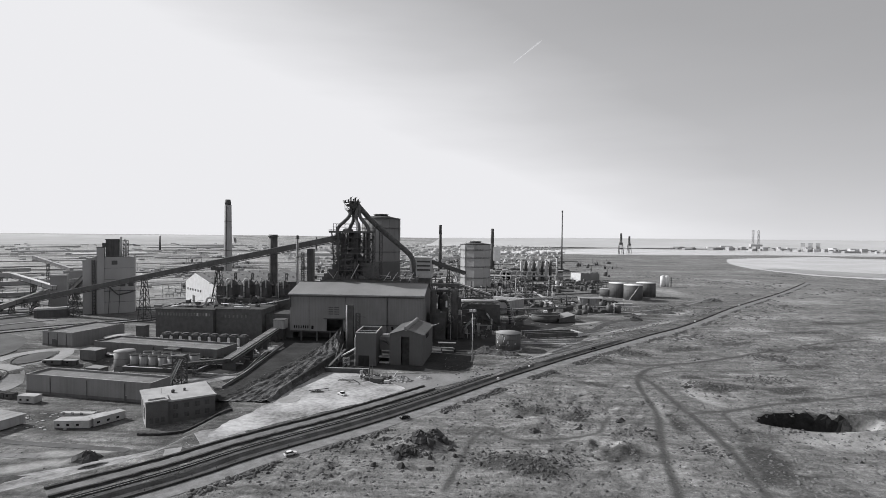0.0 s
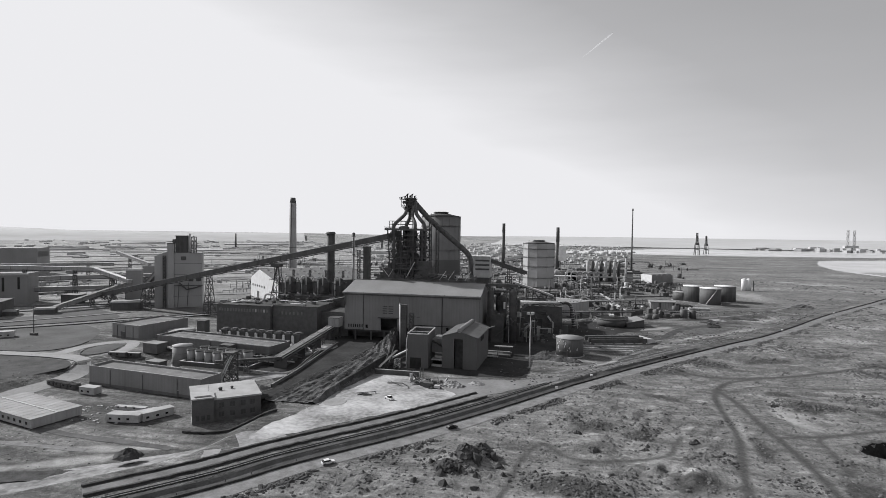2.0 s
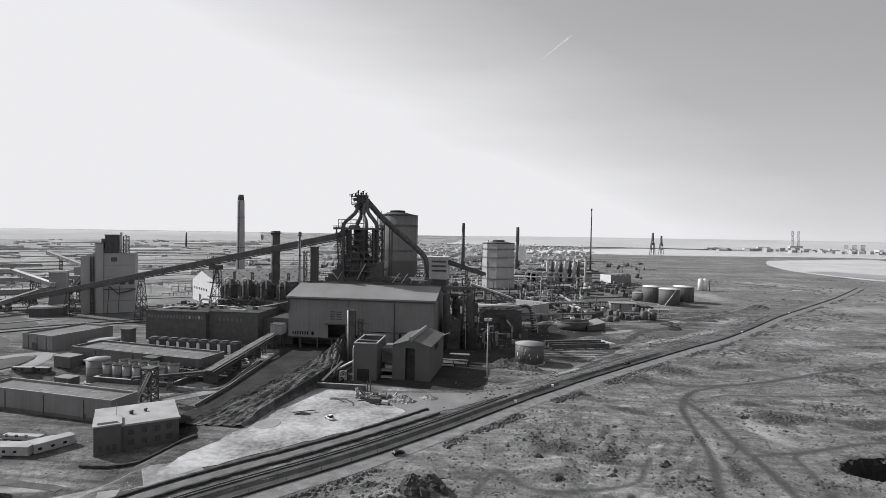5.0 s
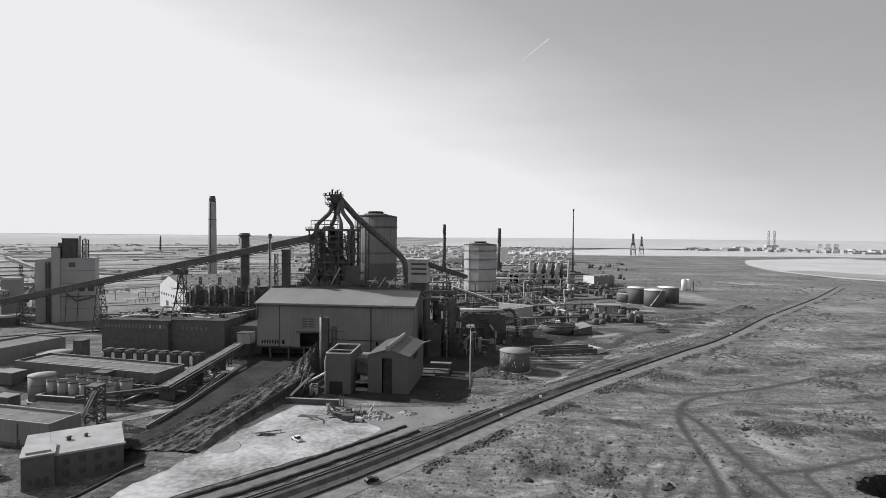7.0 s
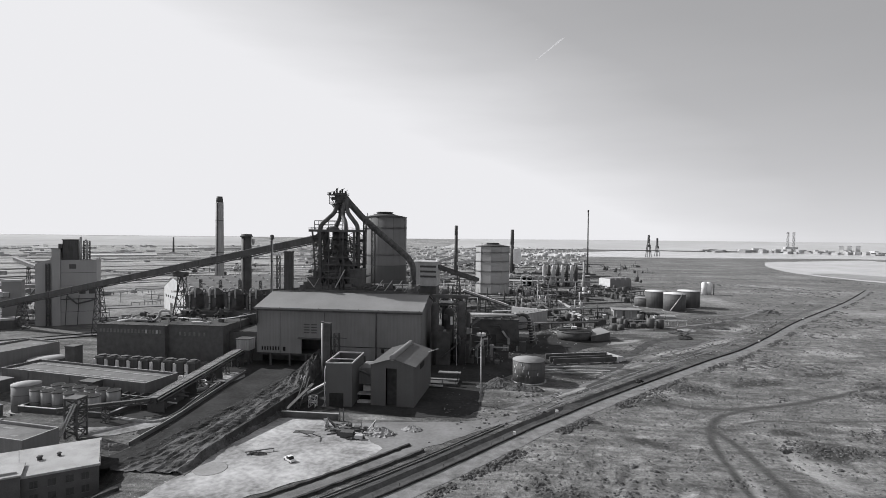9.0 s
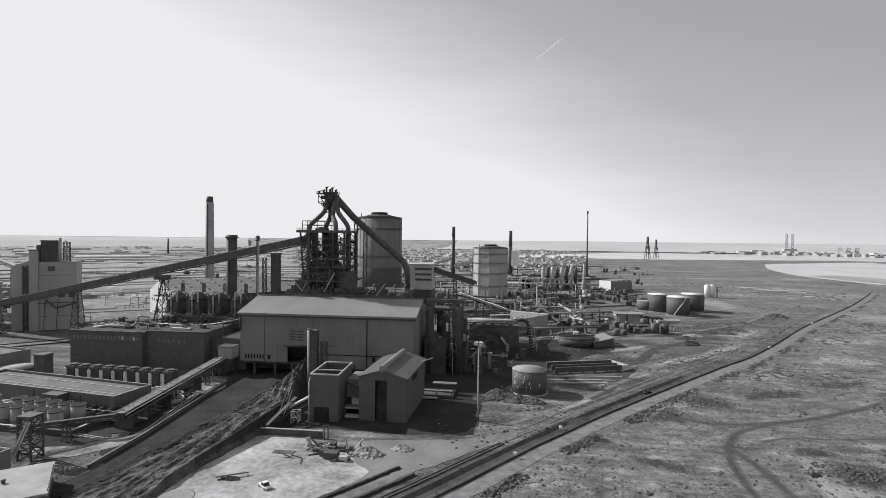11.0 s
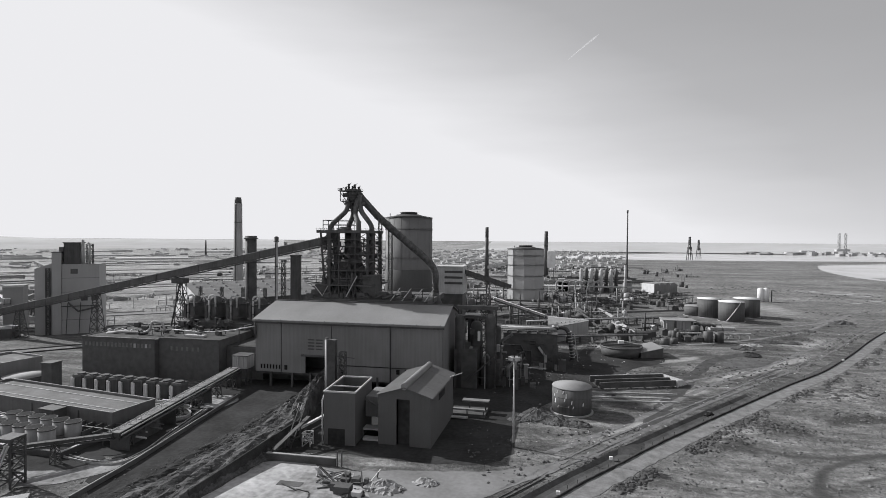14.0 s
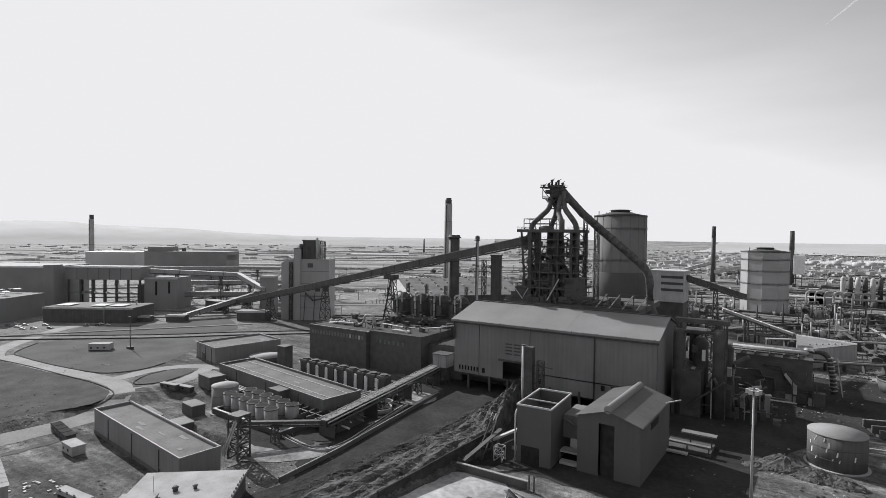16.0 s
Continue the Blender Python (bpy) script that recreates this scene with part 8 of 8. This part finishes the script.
def harbour_crane(x, y, s, rz):
    t = thing("harbour_crane", "far dark portal crane with a raised jib", "crane", x, y, 0, rz)
    for a in (-9, 9):
        for b in (-8, 8):
            part("leg", beam((a * s, b * s, 0), (a * 0.75 * s, b * 0.6 * s, 44 * s), 2.4 * s, 2.4 * s), M_DARK, t)
    part("portal", box(-8 * s, 8 * s, -7 * s, 7 * s, 24 * s, 27 * s), M_DARK, t)
    part("house", box(-7 * s, 7 * s, -6 * s, 6 * s, 44 * s, 54 * s), M_DARK, t)
    part("jib", lattice(bmesh.new(), (0, 0, 50 * s), (0, 0, 96 * s), (8 * s, 5 * s), 6, 1.2 * s), M_DARK, t)
    part("back_stay", beam((-5 * s, 0, 54 * s), (4 * s, 0, 90 * s), 1.2 * s, 1.2 * s), M_DARK, t)


harbour_crane(705, 1960, 0.92, 10)
harbour_crane(772, 2090, 0.80, 20)

r = random.Random(40)


def far_boxes(count, area, size, height, m, name, label, seed):
    r = random.Random(seed)
    bm = bmesh.new()
    for _ in range(count):
        x, y = area(r)
        g = float(ground_height(np.array(x), np.array(y)))
        w, d, h = r.uniform(*size), r.uniform(*size) * 0.5, r.uniform(*height)
        a = r.choice((0.1, 0.75, 0.5))
        c, s = math.cos(a), math.sin(a)
        base = [(x + c * p - s * q, y + s * p + c * q) for p, q in ((-w / 2, -d / 2), (w / 2, -d / 2), (w / 2, d / 2), (-w / 2, d / 2))]
        quad_box(bm, [(*p, g - 0.5) for p in base], [(*p, g + h) for p in base])
    return tagged(part(name, bm, m), label, "buildings", kind="stuff")


def fan(lo, hi, d0, d1, power=1.0):
    """Places inside a wedge of bearings (degrees left of north) at a range of distances."""
    def pick(r):
        a = radians(r.uniform(lo, hi))
        d = d0 + (d1 - d0) * r.random() ** power
        return 147 - math.sin(a) * d, -300 + math.cos(a) * d
    return pick


# haze over the far land is mixed into these two wall tones
M_FARPALE = mat("haze_pale_walls", 0.36, 0.62, 0.01, 0.9)
M_FARDARK = mat("haze_dark_walls", 0.26, 0.38, 0.01, 0.9)
far_boxes(700, fan(-8, 22, 1400, 3700), (6, 22), (2, 7), M_FARPALE, "far_town", "far works and town roofs toned pale for haze", 1)
far_boxes(130, fan(-4, 72, 1500, 3700), (10, 46), (2, 6), M_FARDARK, "far_works", "far sheds and banks greyed for haze", 2)
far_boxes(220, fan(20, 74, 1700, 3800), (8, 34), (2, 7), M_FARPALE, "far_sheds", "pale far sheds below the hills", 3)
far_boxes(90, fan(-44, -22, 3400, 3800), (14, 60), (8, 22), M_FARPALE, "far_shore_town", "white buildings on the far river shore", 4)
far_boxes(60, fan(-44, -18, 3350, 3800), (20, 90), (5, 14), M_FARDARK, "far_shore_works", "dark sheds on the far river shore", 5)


def works_rows(name, label, m, seed, count, area, kinds):
    """Rows of small plant: sheds with pitched roofs, tanks, columns, pipe runs on posts, lined up on the works' two directions."""
    r = random.Random(seed)
    bm = bmesh.new()
    for _ in range(count):
        x, y = area(r)
        a = r.choice((0.12, 0.12 + math.pi / 2, 0.82))
        c, s = math.cos(a), math.sin(a)
        at = lambda p, q, z: (x + c * p - s * q, y + s * p + c * q, z)
        step = r.uniform(5, 13)
        for k in range(r.randint(1, 5)):
            o = k * step
            kind = r.choice(kinds)
            if kind == "shed":
                w, d, h = r.uniform(4, 10), r.uniform(3, 6), r.uniform(2, 5)
                lo = [at(o + p, q, -0.5) for p, q in ((0, 0), (w, 0), (w, d), (0, d))]
                quad_box(bm, lo, [at(o + p, q, h) for p, q in ((0, 0), (w, 0), (w, d), (0, d))])
                quad_box(bm, [at(o + p, q, h) for p, q in ((-0.3, -0.3), (w + 0.3, -0.3), (w + 0.3, d + 0.3), (-0.3, d + 0.3))], [at(o + p, q, h + 1.1) for p, q in ((-0.3, d * 0.45), (w + 0.3, d * 0.45), (w + 0.3, d * 0.55), (-0.3, d * 0.55))])
            elif kind == "tank":
                p = at(o, 0, 0)
                rr, h = r.uniform(1.5, 4), r.uniform(3, 8)
                drum(p[0], p[1], [(-0.5, rr), (h, rr), (h + 0.7, rr * 0.3)], 10, bm)
            elif kind == "column":
                p = at(o, 0, 0)
                drum(p[0], p[1], [(-0.5, r.uniform(0.4, 1.1)), (r.uniform(8, 20), 0.5)], 7, bm)
            elif kind == "mast":
                p = at(o, 0, 0)
                box(p[0] - 0.25, p[0] + 0.25, p[1] - 0.25, p[1] + 0.25, -0.5, r.uniform(9, 18), bm)
            else:
                L, h = r.uniform(20, 60), r.uniform(2, 6)
                for q in (0, 1.1):
                    beam(at(o, q, h), at(o + L, q, h), 0.7, 0.7, bm)
                for g in range(int(L / 8) + 1):
                    beam(at(o + g * 8, 0.5, -0.5), at(o + g * 8, 0.5, h), 0.5, 0.5, bm)
    return tagged(part(name, bm, m), label, "works plant", kind="stuff")


works_rows("mid_works", "small grey works sheds and tanks beyond the holders", M_CONC, 6, 60, fan(-8, 16, 700, 1500), ("shed", "tank", "pipe"))
works_rows("mid_plant", "dark plant, pipes and sheds beyond the furnace", M_STEEL, 7, 170, fan(-14, 34, 640, 1500), ("shed", "pipe", "pipe", "mast", "tank"))
works_rows("mid_huts", "white huts and tanks beyond the furnace", M_PALE, 8, 26, fan(-7, 30, 700, 1400), ("shed", "tank", "pipe"))
works_rows("holder_plant", "dark pipework and columns round the gas holders", M_DARK, 16, 70, fan(-9, 10, 520, 760), ("pipe", "column", "mast", "pipe", "shed"))
works_rows("holder_pipes", "pale pipes and vessels round the gas holders", M_PALE, 17, 26, fan(-9, 8, 540, 780), ("pipe", "column", "tank"))
# plant takes the haze-lifted grey instead of its own dark steel
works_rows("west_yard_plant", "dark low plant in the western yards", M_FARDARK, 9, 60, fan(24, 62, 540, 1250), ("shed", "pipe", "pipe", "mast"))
works_rows("west_yard_huts", "pale huts in the western yards", M_CONC, 10, 20, fan(24, 62, 540, 1250), ("shed", "pipe"))


def yard_spots(x0, x1, y0, y1):
    return lambda r: (r.uniform(x0, x1), r.uniform(y0, y1))


works_rows("yard_plant", "dark pipes, posts and small vessels in the east yard", M_STEEL, 26, 12, yard_spots(205, 262, 160, 250), ("tank", "shed"))
works_rows("yard_pipes", "pale pipes and huts in the east yard", M_COPING, 27, 6, yard_spots(215, 262, 180, 250), ("pipe", "shed", "pipe"))
works_rows("duct_yard", "dark pipework behind the cast house's east end", M_DARK, 28, 9, yard_spots(150, 200, 190, 320), ("pipe", "shed", "tank"))
works_rows("holder_yard", "dark low plant before the gas holder", M_DARK, 29, 24, yard_spots(120, 330, 400, 560), ("pipe", "shed", "tank"))


def far_lines(count, area, m, name, label, seed, length=(150, 700), width=(3, 9), lift=1.2):
    """Long low banks, belts and roads that cross the view."""
    r = random.Random(seed)
    bm = bmesh.new()
    for _ in range(count):
        x, y = area(r)
        L, w = r.uniform(*length), r.uniform(*width)
        a = math.atan2(y + 300, x - 147) + math.pi / 2 + r.uniform(-0.25, 0.25)
        c, s = math.cos(a), math.sin(a)
        g = float(ground_height(np.array(x), np.array(y)))
        base = [(x + c * p - s * q, y + s * p + c * q) for p, q in ((-L / 2, -w / 2), (L / 2, -w / 2), (L / 2, w / 2), (-L / 2, w / 2))]
        quad_box(bm, [(*p, g - 1) for p in base], [(*p, g + lift * r.uniform(0.3, 1.6)) for p in base])
    return tagged(part(name, bm, m), label, "banks", kind="stuff")


far_lines(40, fan(10, 72, 520, 2600), M_SANDED, "far_roads", "long pale roads and tracks across the works land", 11)
far_lines(46, fan(6, 72, 480, 2600), M_FARBANK, "far_banks", "long dark banks and sidings across the works land", 12, lift=1.0)
far_lines(22, fan(-8, 12, 620, 1700), M_DITCH, "east_banks", "dark banks between the gas holders", 13, (80, 300), (4, 12), 2.0)
far_lines(18, fan(-10, 12, 600, 1700), M_LANE, "east_roads", "pale roads between the gas holders", 14, (80, 300), (4, 10), 0.6)
far_lines(16, fan(14, 60, 1800, 3600), M_FARPALE, "bright_sheds", "very long far roofs toned pale for haze", 15, (150, 400), (14, 26), 6)

for i in range(22):
    u, d = r.uniform(-60, 420), r.uniform(2050, 2900)
    x, y = north(u, d)
    t = thing("oil_tank", "white oil tank on the far river bank", "tank", x, y, float(ground_height(np.array(x), np.array(y))), 0, "far oil tanks")
    rr = r.uniform(9, 17)
    part("shell", drum(0, 0, [(-0.5, rr), (r.uniform(9, 13), rr), (14, 2)], 16), M_FARPALE, t)

# landmarks on the far shore
x, y = north(1900, 3300)
t = thing("jack_up_rig", "faint twin-legged rig on the far shore", "rig", x, y)
for a in (-16, 16):
    part("leg", lattice(bmesh.new(), (a, 0, 0), (a, 0, 118), 9, 8, 1.1), M_FARPALE, t)
part("deck", box(-34, 34, -14, 14, 20, 32), M_FARPALE, t)
for i in range(3):
    x, y = north(2220 + i * 48, 3350)
    t = thing("tower_block", "far grey tower block on the shore", "tower block", x, y, 0, -30, "far tower blocks")
    part("wall", box(-11, 11, -11, 11, 0, 40), M_FARPALE, t)
    part("roof", box(-11.5, 11.5, -11.5, 11.5, 40, 41.5), M_CONC, t)
for u, d, h in ((-190, 1500, 70), (-168, 1520, 90), (-176, 1560, 60), (-560, 2400, 60), (-1200, 2300, 60)):
    x, y = north(u, d)
    t = thing("refinery_column", "thin far refinery column", "column", x, y)
    part("shaft", drum(0, 0, [(0, 4), (h, 3)], 10), M_STEEL, t)
gallery("far_conveyor", "pale sloping conveyor beside the far chimney", (-60, 800, 4), (36, 815, 36), 5, 5, M_COPING, M_WHITE, (0.5,), (5, 3), 3, 20)
gallery("far_conveyor", "pale sloping conveyor between holder and chimney", (42, 815, 20), (120, 790, 38), 5, 5, M_COPING, M_WHITE, (0.5,), (5, 3), 3, 20)
t = thing("white_hopper", "bright white hopper beside the thin chimney", "hopper", 166, 850)
part("body", box(-8, 8, -8, 8, 20, 52), M_WHITE, t)
for x, y in ((-5, -5), (4, -5), (-5, 4), (4, 4)):
    part("leg", box(x, x + 1, y, y + 1, 0, 20), M_STEEL, t)


# ---- heath: tufts, scrub and lumps, far too many to count ----
def sprinkle(name, label, x, y, m, seed, lo, hi, flat, category="vegetation"):
    """Low uneven tussocks or stones at the given places, joined; each a ragged five-sided clump."""
    r = np.random.RandomState(seed)
    n, c = 5, len(x)
    z = ground_height(x, y)
    s = lo + (hi - lo) * r.rand(c) ** 2.2
    h = s * flat * (0.5 + r.rand(c))
    a0 = r.rand(c) * 6.283
    verts = np.zeros((c, 2 * n + 1, 3))
    for k in range(n):
        a, q = a0 + 6.283 * k / n, s * (0.65 + 0.7 * r.rand(c))
        verts[:, k] = np.stack([x + q * np.cos(a), y + q * np.sin(a), z - 0.15], 1)
        a, q = a0 + 6.283 * (k + 0.5) / n, s * (0.3 + 0.5 * r.rand(c))
        verts[:, n + k] = np.stack([x + q * np.cos(a), y + q * np.sin(a), z + h * (0.6 + 0.6 * r.rand(c))], 1)
    verts[:, 2 * n] = np.stack([x, y, z + h * 1.1], 1)
    one = []
    for k in range(n):
        j = (k + 1) % n
        one += [(k, j, n + k), (n + k, j, n + j), (n + k, n + j, 2 * n)]
    faces = (np.array(one)[None] + (np.arange(c) * (2 * n + 1))[:, None, None]).reshape(-1, 3)
    me = bpy.data.meshes.new(name)
    me.from_pydata(verts.reshape(-1, 3).tolist(), [], faces.tolist())
    me.materials.append(m)
    return tagged(new(name, me), label, category, kind="stuff")


def tufts(name, label, count, m, seed, lo, hi, flat, keep):
    r = np.random.RandomState(seed)
    x = 60 + 400 * r.rand(count * 4) ** 1.15
    y = -330 + 520 * r.rand(count * 4)
    side = lane_side(x, y)
    dense = waves(x, y, 0.07, seed) + 0.5 * waves(x, y, 0.4, seed + 1)
    worn = np.full(len(x), 1e9)
    for p, q in TRAILS:
        worn = np.minimum(worn, np.hypot(x - p, y - q))
    ok = np.where((side > 5.5) & (dense > keep) & (worn > 2.2))[0][:count]
    return sprinkle(name, label, x[ok], y[ok], m, seed, lo, hi, flat)


def clumps(spots, count, seed, spread=1.0):
    """Places gathered round the given spots (x, y, radius)."""
    r = np.random.RandomState(seed)
    x, y = [], []
    for px, py, pr in spots:
        k = max(3, int(count * pr * pr))
        a, q = r.rand(k) * 6.283, pr * r.rand(k) ** 0.7
        x.append(px + q * np.cos(a) * spread)
        y.append(py + q * np.sin(a))
    return np.concatenate(x), np.concatenate(y)


M_SCRUB = mat("dark_scrub", 0.055, 0.12, 0.5, 0.95, fine=2.0)
M_GRASS = mat("bleached_grass", 0.11, 0.18, 0.2, 0.95, fine=2.0)
M_GRASSDARK = mat("dull_grass", 0.10, 0.18, 0.2, 0.95, fine=2.0)
M_GRIT = mat("dark_stones", 0.05, 0.12, 0.5, 0.95, fine=2.0)
M_CHIPS = mat("pale_stones", 0.30, 0.55, 0.5, 0.95, fine=2.0)
tufts("grass_tufts", "bleached dry grass tussocks all over the heath", 10000, M_GRASS, 5, 0.22, 1.0, 0.32, -0.55)
tufts("dull_tufts", "dull grey tussocks all over the heath", 14000, M_GRASSDARK, 9, 0.22, 1.0, 0.34, -0.4)
tufts("scrub", "dark low scrub in clumps on the heath", 5000, M_SCRUB, 13, 0.25, 1.3, 0.4, 0.55)
tufts("stones", "small dark stones scattered over the heath", 5000, M_GRIT, 17, 0.12, 0.5, 0.45, -0.1)
x, y = clumps(((170, -144, 5), (187, -143, 5.5), (211, -168, 3.5), (213, -174, 2.5), (265, -93, 9), (278, -92, 7), (301, -75, 9), (246, -17, 9), (232, -20, 8), (220, -36, 4.5), (160, -139, 5), (117, -196, 7), (150, -200, 9), (165, -207, 8), (175, -196, 7), (330, -20, 9), (345, 5, 9), (228, -185, 6), (222, -126, 4), (254, -160, 4), (272, -160, 3)), 2.6, 71, 1.7)
sprinkle("scrub_thicket", "dense dark scrub thickets in hollows of the heath", x, y, M_SCRUB, 72, 0.25, 1.0, 0.45)
bank = offset(line, -6.2)
r2 = np.random.RandomState(73)
pick = r2.randint(0, len(bank) - 1, 5200)
f = r2.rand(5200)
px = np.array([bank[k][0] * (1 - q) + bank[k + 1][0] * q for k, q in zip(pick, f)]) + r2.randn(5200) * 1.5
py = np.array([bank[k][1] * (1 - q) + bank[k + 1][1] * q for k, q in zip(pick, f)]) + r2.randn(5200) * 1.5
keep = waves(px, py, 0.12, 74) > -0.1
keep &= lane_side(px, py) > 4.2
sprinkle("verge_grass", "ragged dark grass along the edge of the lane", px[keep], py[keep], M_SCRUB, 75, 0.3, 1.25, 0.5)
# loose stones and rubbish over the made ground of the works
def litter(name, label, count, area, m, seed, lo, hi, flat, keep):
    r = np.random.RandomState(seed)
    x0, x1, y0, y1 = area
    x, y = x0 + (x1 - x0) * r.rand(count), y0 + (y1 - y0) * r.rand(count)
    dense = waves(x, y, 0.06, seed) + 0.5 * waves(x, y, 0.3, seed + 1)
    ok = (lane_side(x, y) < -12.5) & (dense > keep)
    return sprinkle(name, label, x[ok], y[ok], m, seed, lo, hi, flat, "debris")


def marsh_growth(name, label, count, m, seed, lo, hi, flat, keep):
    r = np.random.RandomState(seed)
    a, d = np.radians(-42 + 44 * r.rand(count)), 330 + 900 * r.rand(count) ** 1.3
    x, y = 147 - np.sin(a) * d, -300 + np.cos(a) * d
    dense = waves(x, y, 0.02, seed) + 0.6 * waves(x, y, 0.09, seed + 1)
    ok = (dense > keep) & ((lane_side(x, y) > 8) | ((lane_side(x, y) < -22) & (d > 560)))
    return sprinkle(name, label, x[ok], y[ok], m, seed, lo, hi, flat)


for i, (x, y, w, d) in enumerate(((546, 659, 34, 5), (553, 631, 26, 4), (574, 617, 40, 5), (589, 594, 30, 4), (572, 528, 16, 4), (534, 494, 14, 3))):
    ring = [(x + 0.55 * w * math.cos(k * 0.785) * (1.2 if k % 3 else 0.7), y + d * math.sin(k * 0.785) * (1.3 if k % 2 else 0.8)) for k in range(8)]
    tagged(part("pool", patch(ring, ground_at(x, y) + 0.25, 0.8, 130 + i), M_WATER), "pale shallow pool lying on the marsh", "water", kind="structure")
marsh_growth("marsh_scrub", "dark scrub and rushes over the salt marsh", 16000, M_SCRUB, 91, 0.5, 2.6, 0.22, 0.30)
marsh_growth("marsh_grass", "bleached rough grass over the salt marsh", 9000, M_GRASS, 95, 0.5, 2.4, 0.2, 0.2)
litter("east_debris", "dark rubble and weeds over the eastern yard", 14000, (120, 420, -120, 260), M_GRIT, 81, 0.25, 1.1, 0.45, 0.1)
litter("east_chips", "pale broken concrete over the eastern yard", 6000, (120, 420, -120, 260), M_CHIPS, 83, 0.15, 0.8, 0.3, 0.25)
litter("west_debris", "dark weeds and grit over the western yard", 9000, (-260, 60, -260, -60), M_GRIT, 85, 0.2, 0.7, 0.3, 0.2)
litter("west_chips", "pale grit and chips over the western yard", 3500, (-260, 60, -260, -60), M_CHIPS, 87, 0.12, 0.5, 0.2, 0.35)
for i, (x, y, rx, ry, h, m, n, s) in enumerate(((127, -185, 4.5, 3.5, 3.2, M_COKE, 26, 1.5), (122, -191, 4, 5, 2.6, M_COKE, 22, 1.6), (117, -198, 5, 4, 1.6, M_COKE, 24, 1.2), (161, -155, 2.2, 1.5, 1.5, M_COKE, 8, 0.9), (166.4, -172, 2.2, 1.8, 1.6, M_COKE, 8, 1.0), (185, -166, 2.4, 1.6, 1.3, M_COKE, 8, 0.9), (205, -154, 2.6, 1.5, 1.2, M_COKE, 8, 0.9), (253, -96, 2.4, 1.5, 1.2, M_COKE, 8, 0.8), (120, -178, 3, 2, 1.2, M_COKE, 12, 0.9), (108, -186, 4, 3, 1.2, M_COKE, 18, 0.9))):
    z = float(ground_height(np.array(float(x)), np.array(float(y))))
    heap("rock_outcrop", "dark broken slag lumps sticking out of the heath", x, y, rx, ry, h, m, 120 + i, n, s).location.z = z - 0.4



def slab_rock(x, y, size, lean, turn, label):
    """A broken slag block with split faces, set at a slant."""
    r = random.Random(int(x * 13 + y * 7))
    t = thing("slag_block", label, "rock", x, y, ground_at(x, y) - size * 0.3, turn)
    bm = bmesh.new()
    bmesh.ops.create_icosphere(bm, subdivisions=2, radius=size)
    cuts = [(Vector((r.uniform(-1, 1), r.uniform(-1, 1), r.uniform(-0.6, 1))).normalized(), r.uniform(0.35, 0.75) * size) for _ in range(9)]
    for v in bm.verts:
        for n, d in cuts:
            k = v.co.dot(n) - d
            if k > 0:
                v.co -= n * k
        v.co += Vector((r.uniform(-1, 1), r.uniform(-1, 1), r.uniform(-1, 1))) * 0.05 * size
        v.co.z *= 1.25
    bm.transform(pose(0, 0, 0, lean, lean * 0.4, 0))
    part("block", bm, M_COKE, t)


for x, y, size, lean, turn in ((131, -187, 3.4, 24, 20), (126, -193, 3.0, -18, 70), (133.5, -193, 2.4, 35, 130), (121, -200, 2.8, 12, 40), (115, -203, 2.2, -25, 80), (127, -201, 2.0, 20, 160), (111, -197, 1.7, 15, 10), (136, -199, 1.9, -30, 60), (118, -210, 2.4, 10, 100), (128, -209, 2.6, 28, 20), (108, -208, 1.8, -12, 140), (140, -189, 1.4, 18, 30), (104, -192, 1.3, 12, 60), (113, -188, 1.5, 30, 90), (145, -206, 1.6, -15, 10), (165.5, -172.5, 1.5, 20, 50), (186, -163, 1.6, -20, 20), (161, -154.5, 1.3, 15, 0), (206, -152, 1.4, 25, 40), (98, -198, 1.2, 10, 10), (90, -206, 1.2, -20, 50), (252, -97, 1.4, 20, 70)):
    slab_rock(x, y, size, lean, turn, "large dark slag block half sunk in the heath" if size > 2 else "dark slag block lying in rough grass")
# a short vapour trail high over the river mouth
M_VAPOUR = bpy.data.materials.new("thin_vapour")
M_VAPOUR.use_nodes = True
vn, vl = M_VAPOUR.node_tree.nodes, M_VAPOUR.node_tree.links
glow, clear, both = vn.new("ShaderNodeBsdfTranslucent"), vn.new("ShaderNodeBsdfTransparent"), vn.new("ShaderNodeMixShader")
glow.inputs["Color"].default_value = (0.8, 0.8, 0.82, 1)
ragged = vn.new("ShaderNodeTexNoise")
ragged.inputs["Scale"].default_value, ragged.inputs["Detail"].default_value = 0.012, 5.0
where_at = vn.new("ShaderNodeNewGeometry")
vl.new(where_at.outputs["Position"], ragged.inputs["Vector"])
thin = vn.new("ShaderNodeMath")
thin.operation = "MULTIPLY"
thin.inputs[1].default_value = 0.30
vl.new(ragged.outputs[0], thin.inputs[0])
vl.new(thin.outputs[0], both.inputs[0])
vl.new(clear.outputs[0], both.inputs[1])
vl.new(glow.outputs[0], both.inputs[2])
vl.new(both.outputs[0], vn["Material Output"].inputs["Surface"])
low, high = Vector((324, 3967, 1432)), Vector((544, 3967, 1606))
tagged(part("vapour_trail", tube([low.lerp(high, k / 8) for k in range(9)], [1 + 0.9 * k for k in range(8)] + [2], 8), M_VAPOUR), "thin white vapour trail across the sky", "cloud", kind="structure")
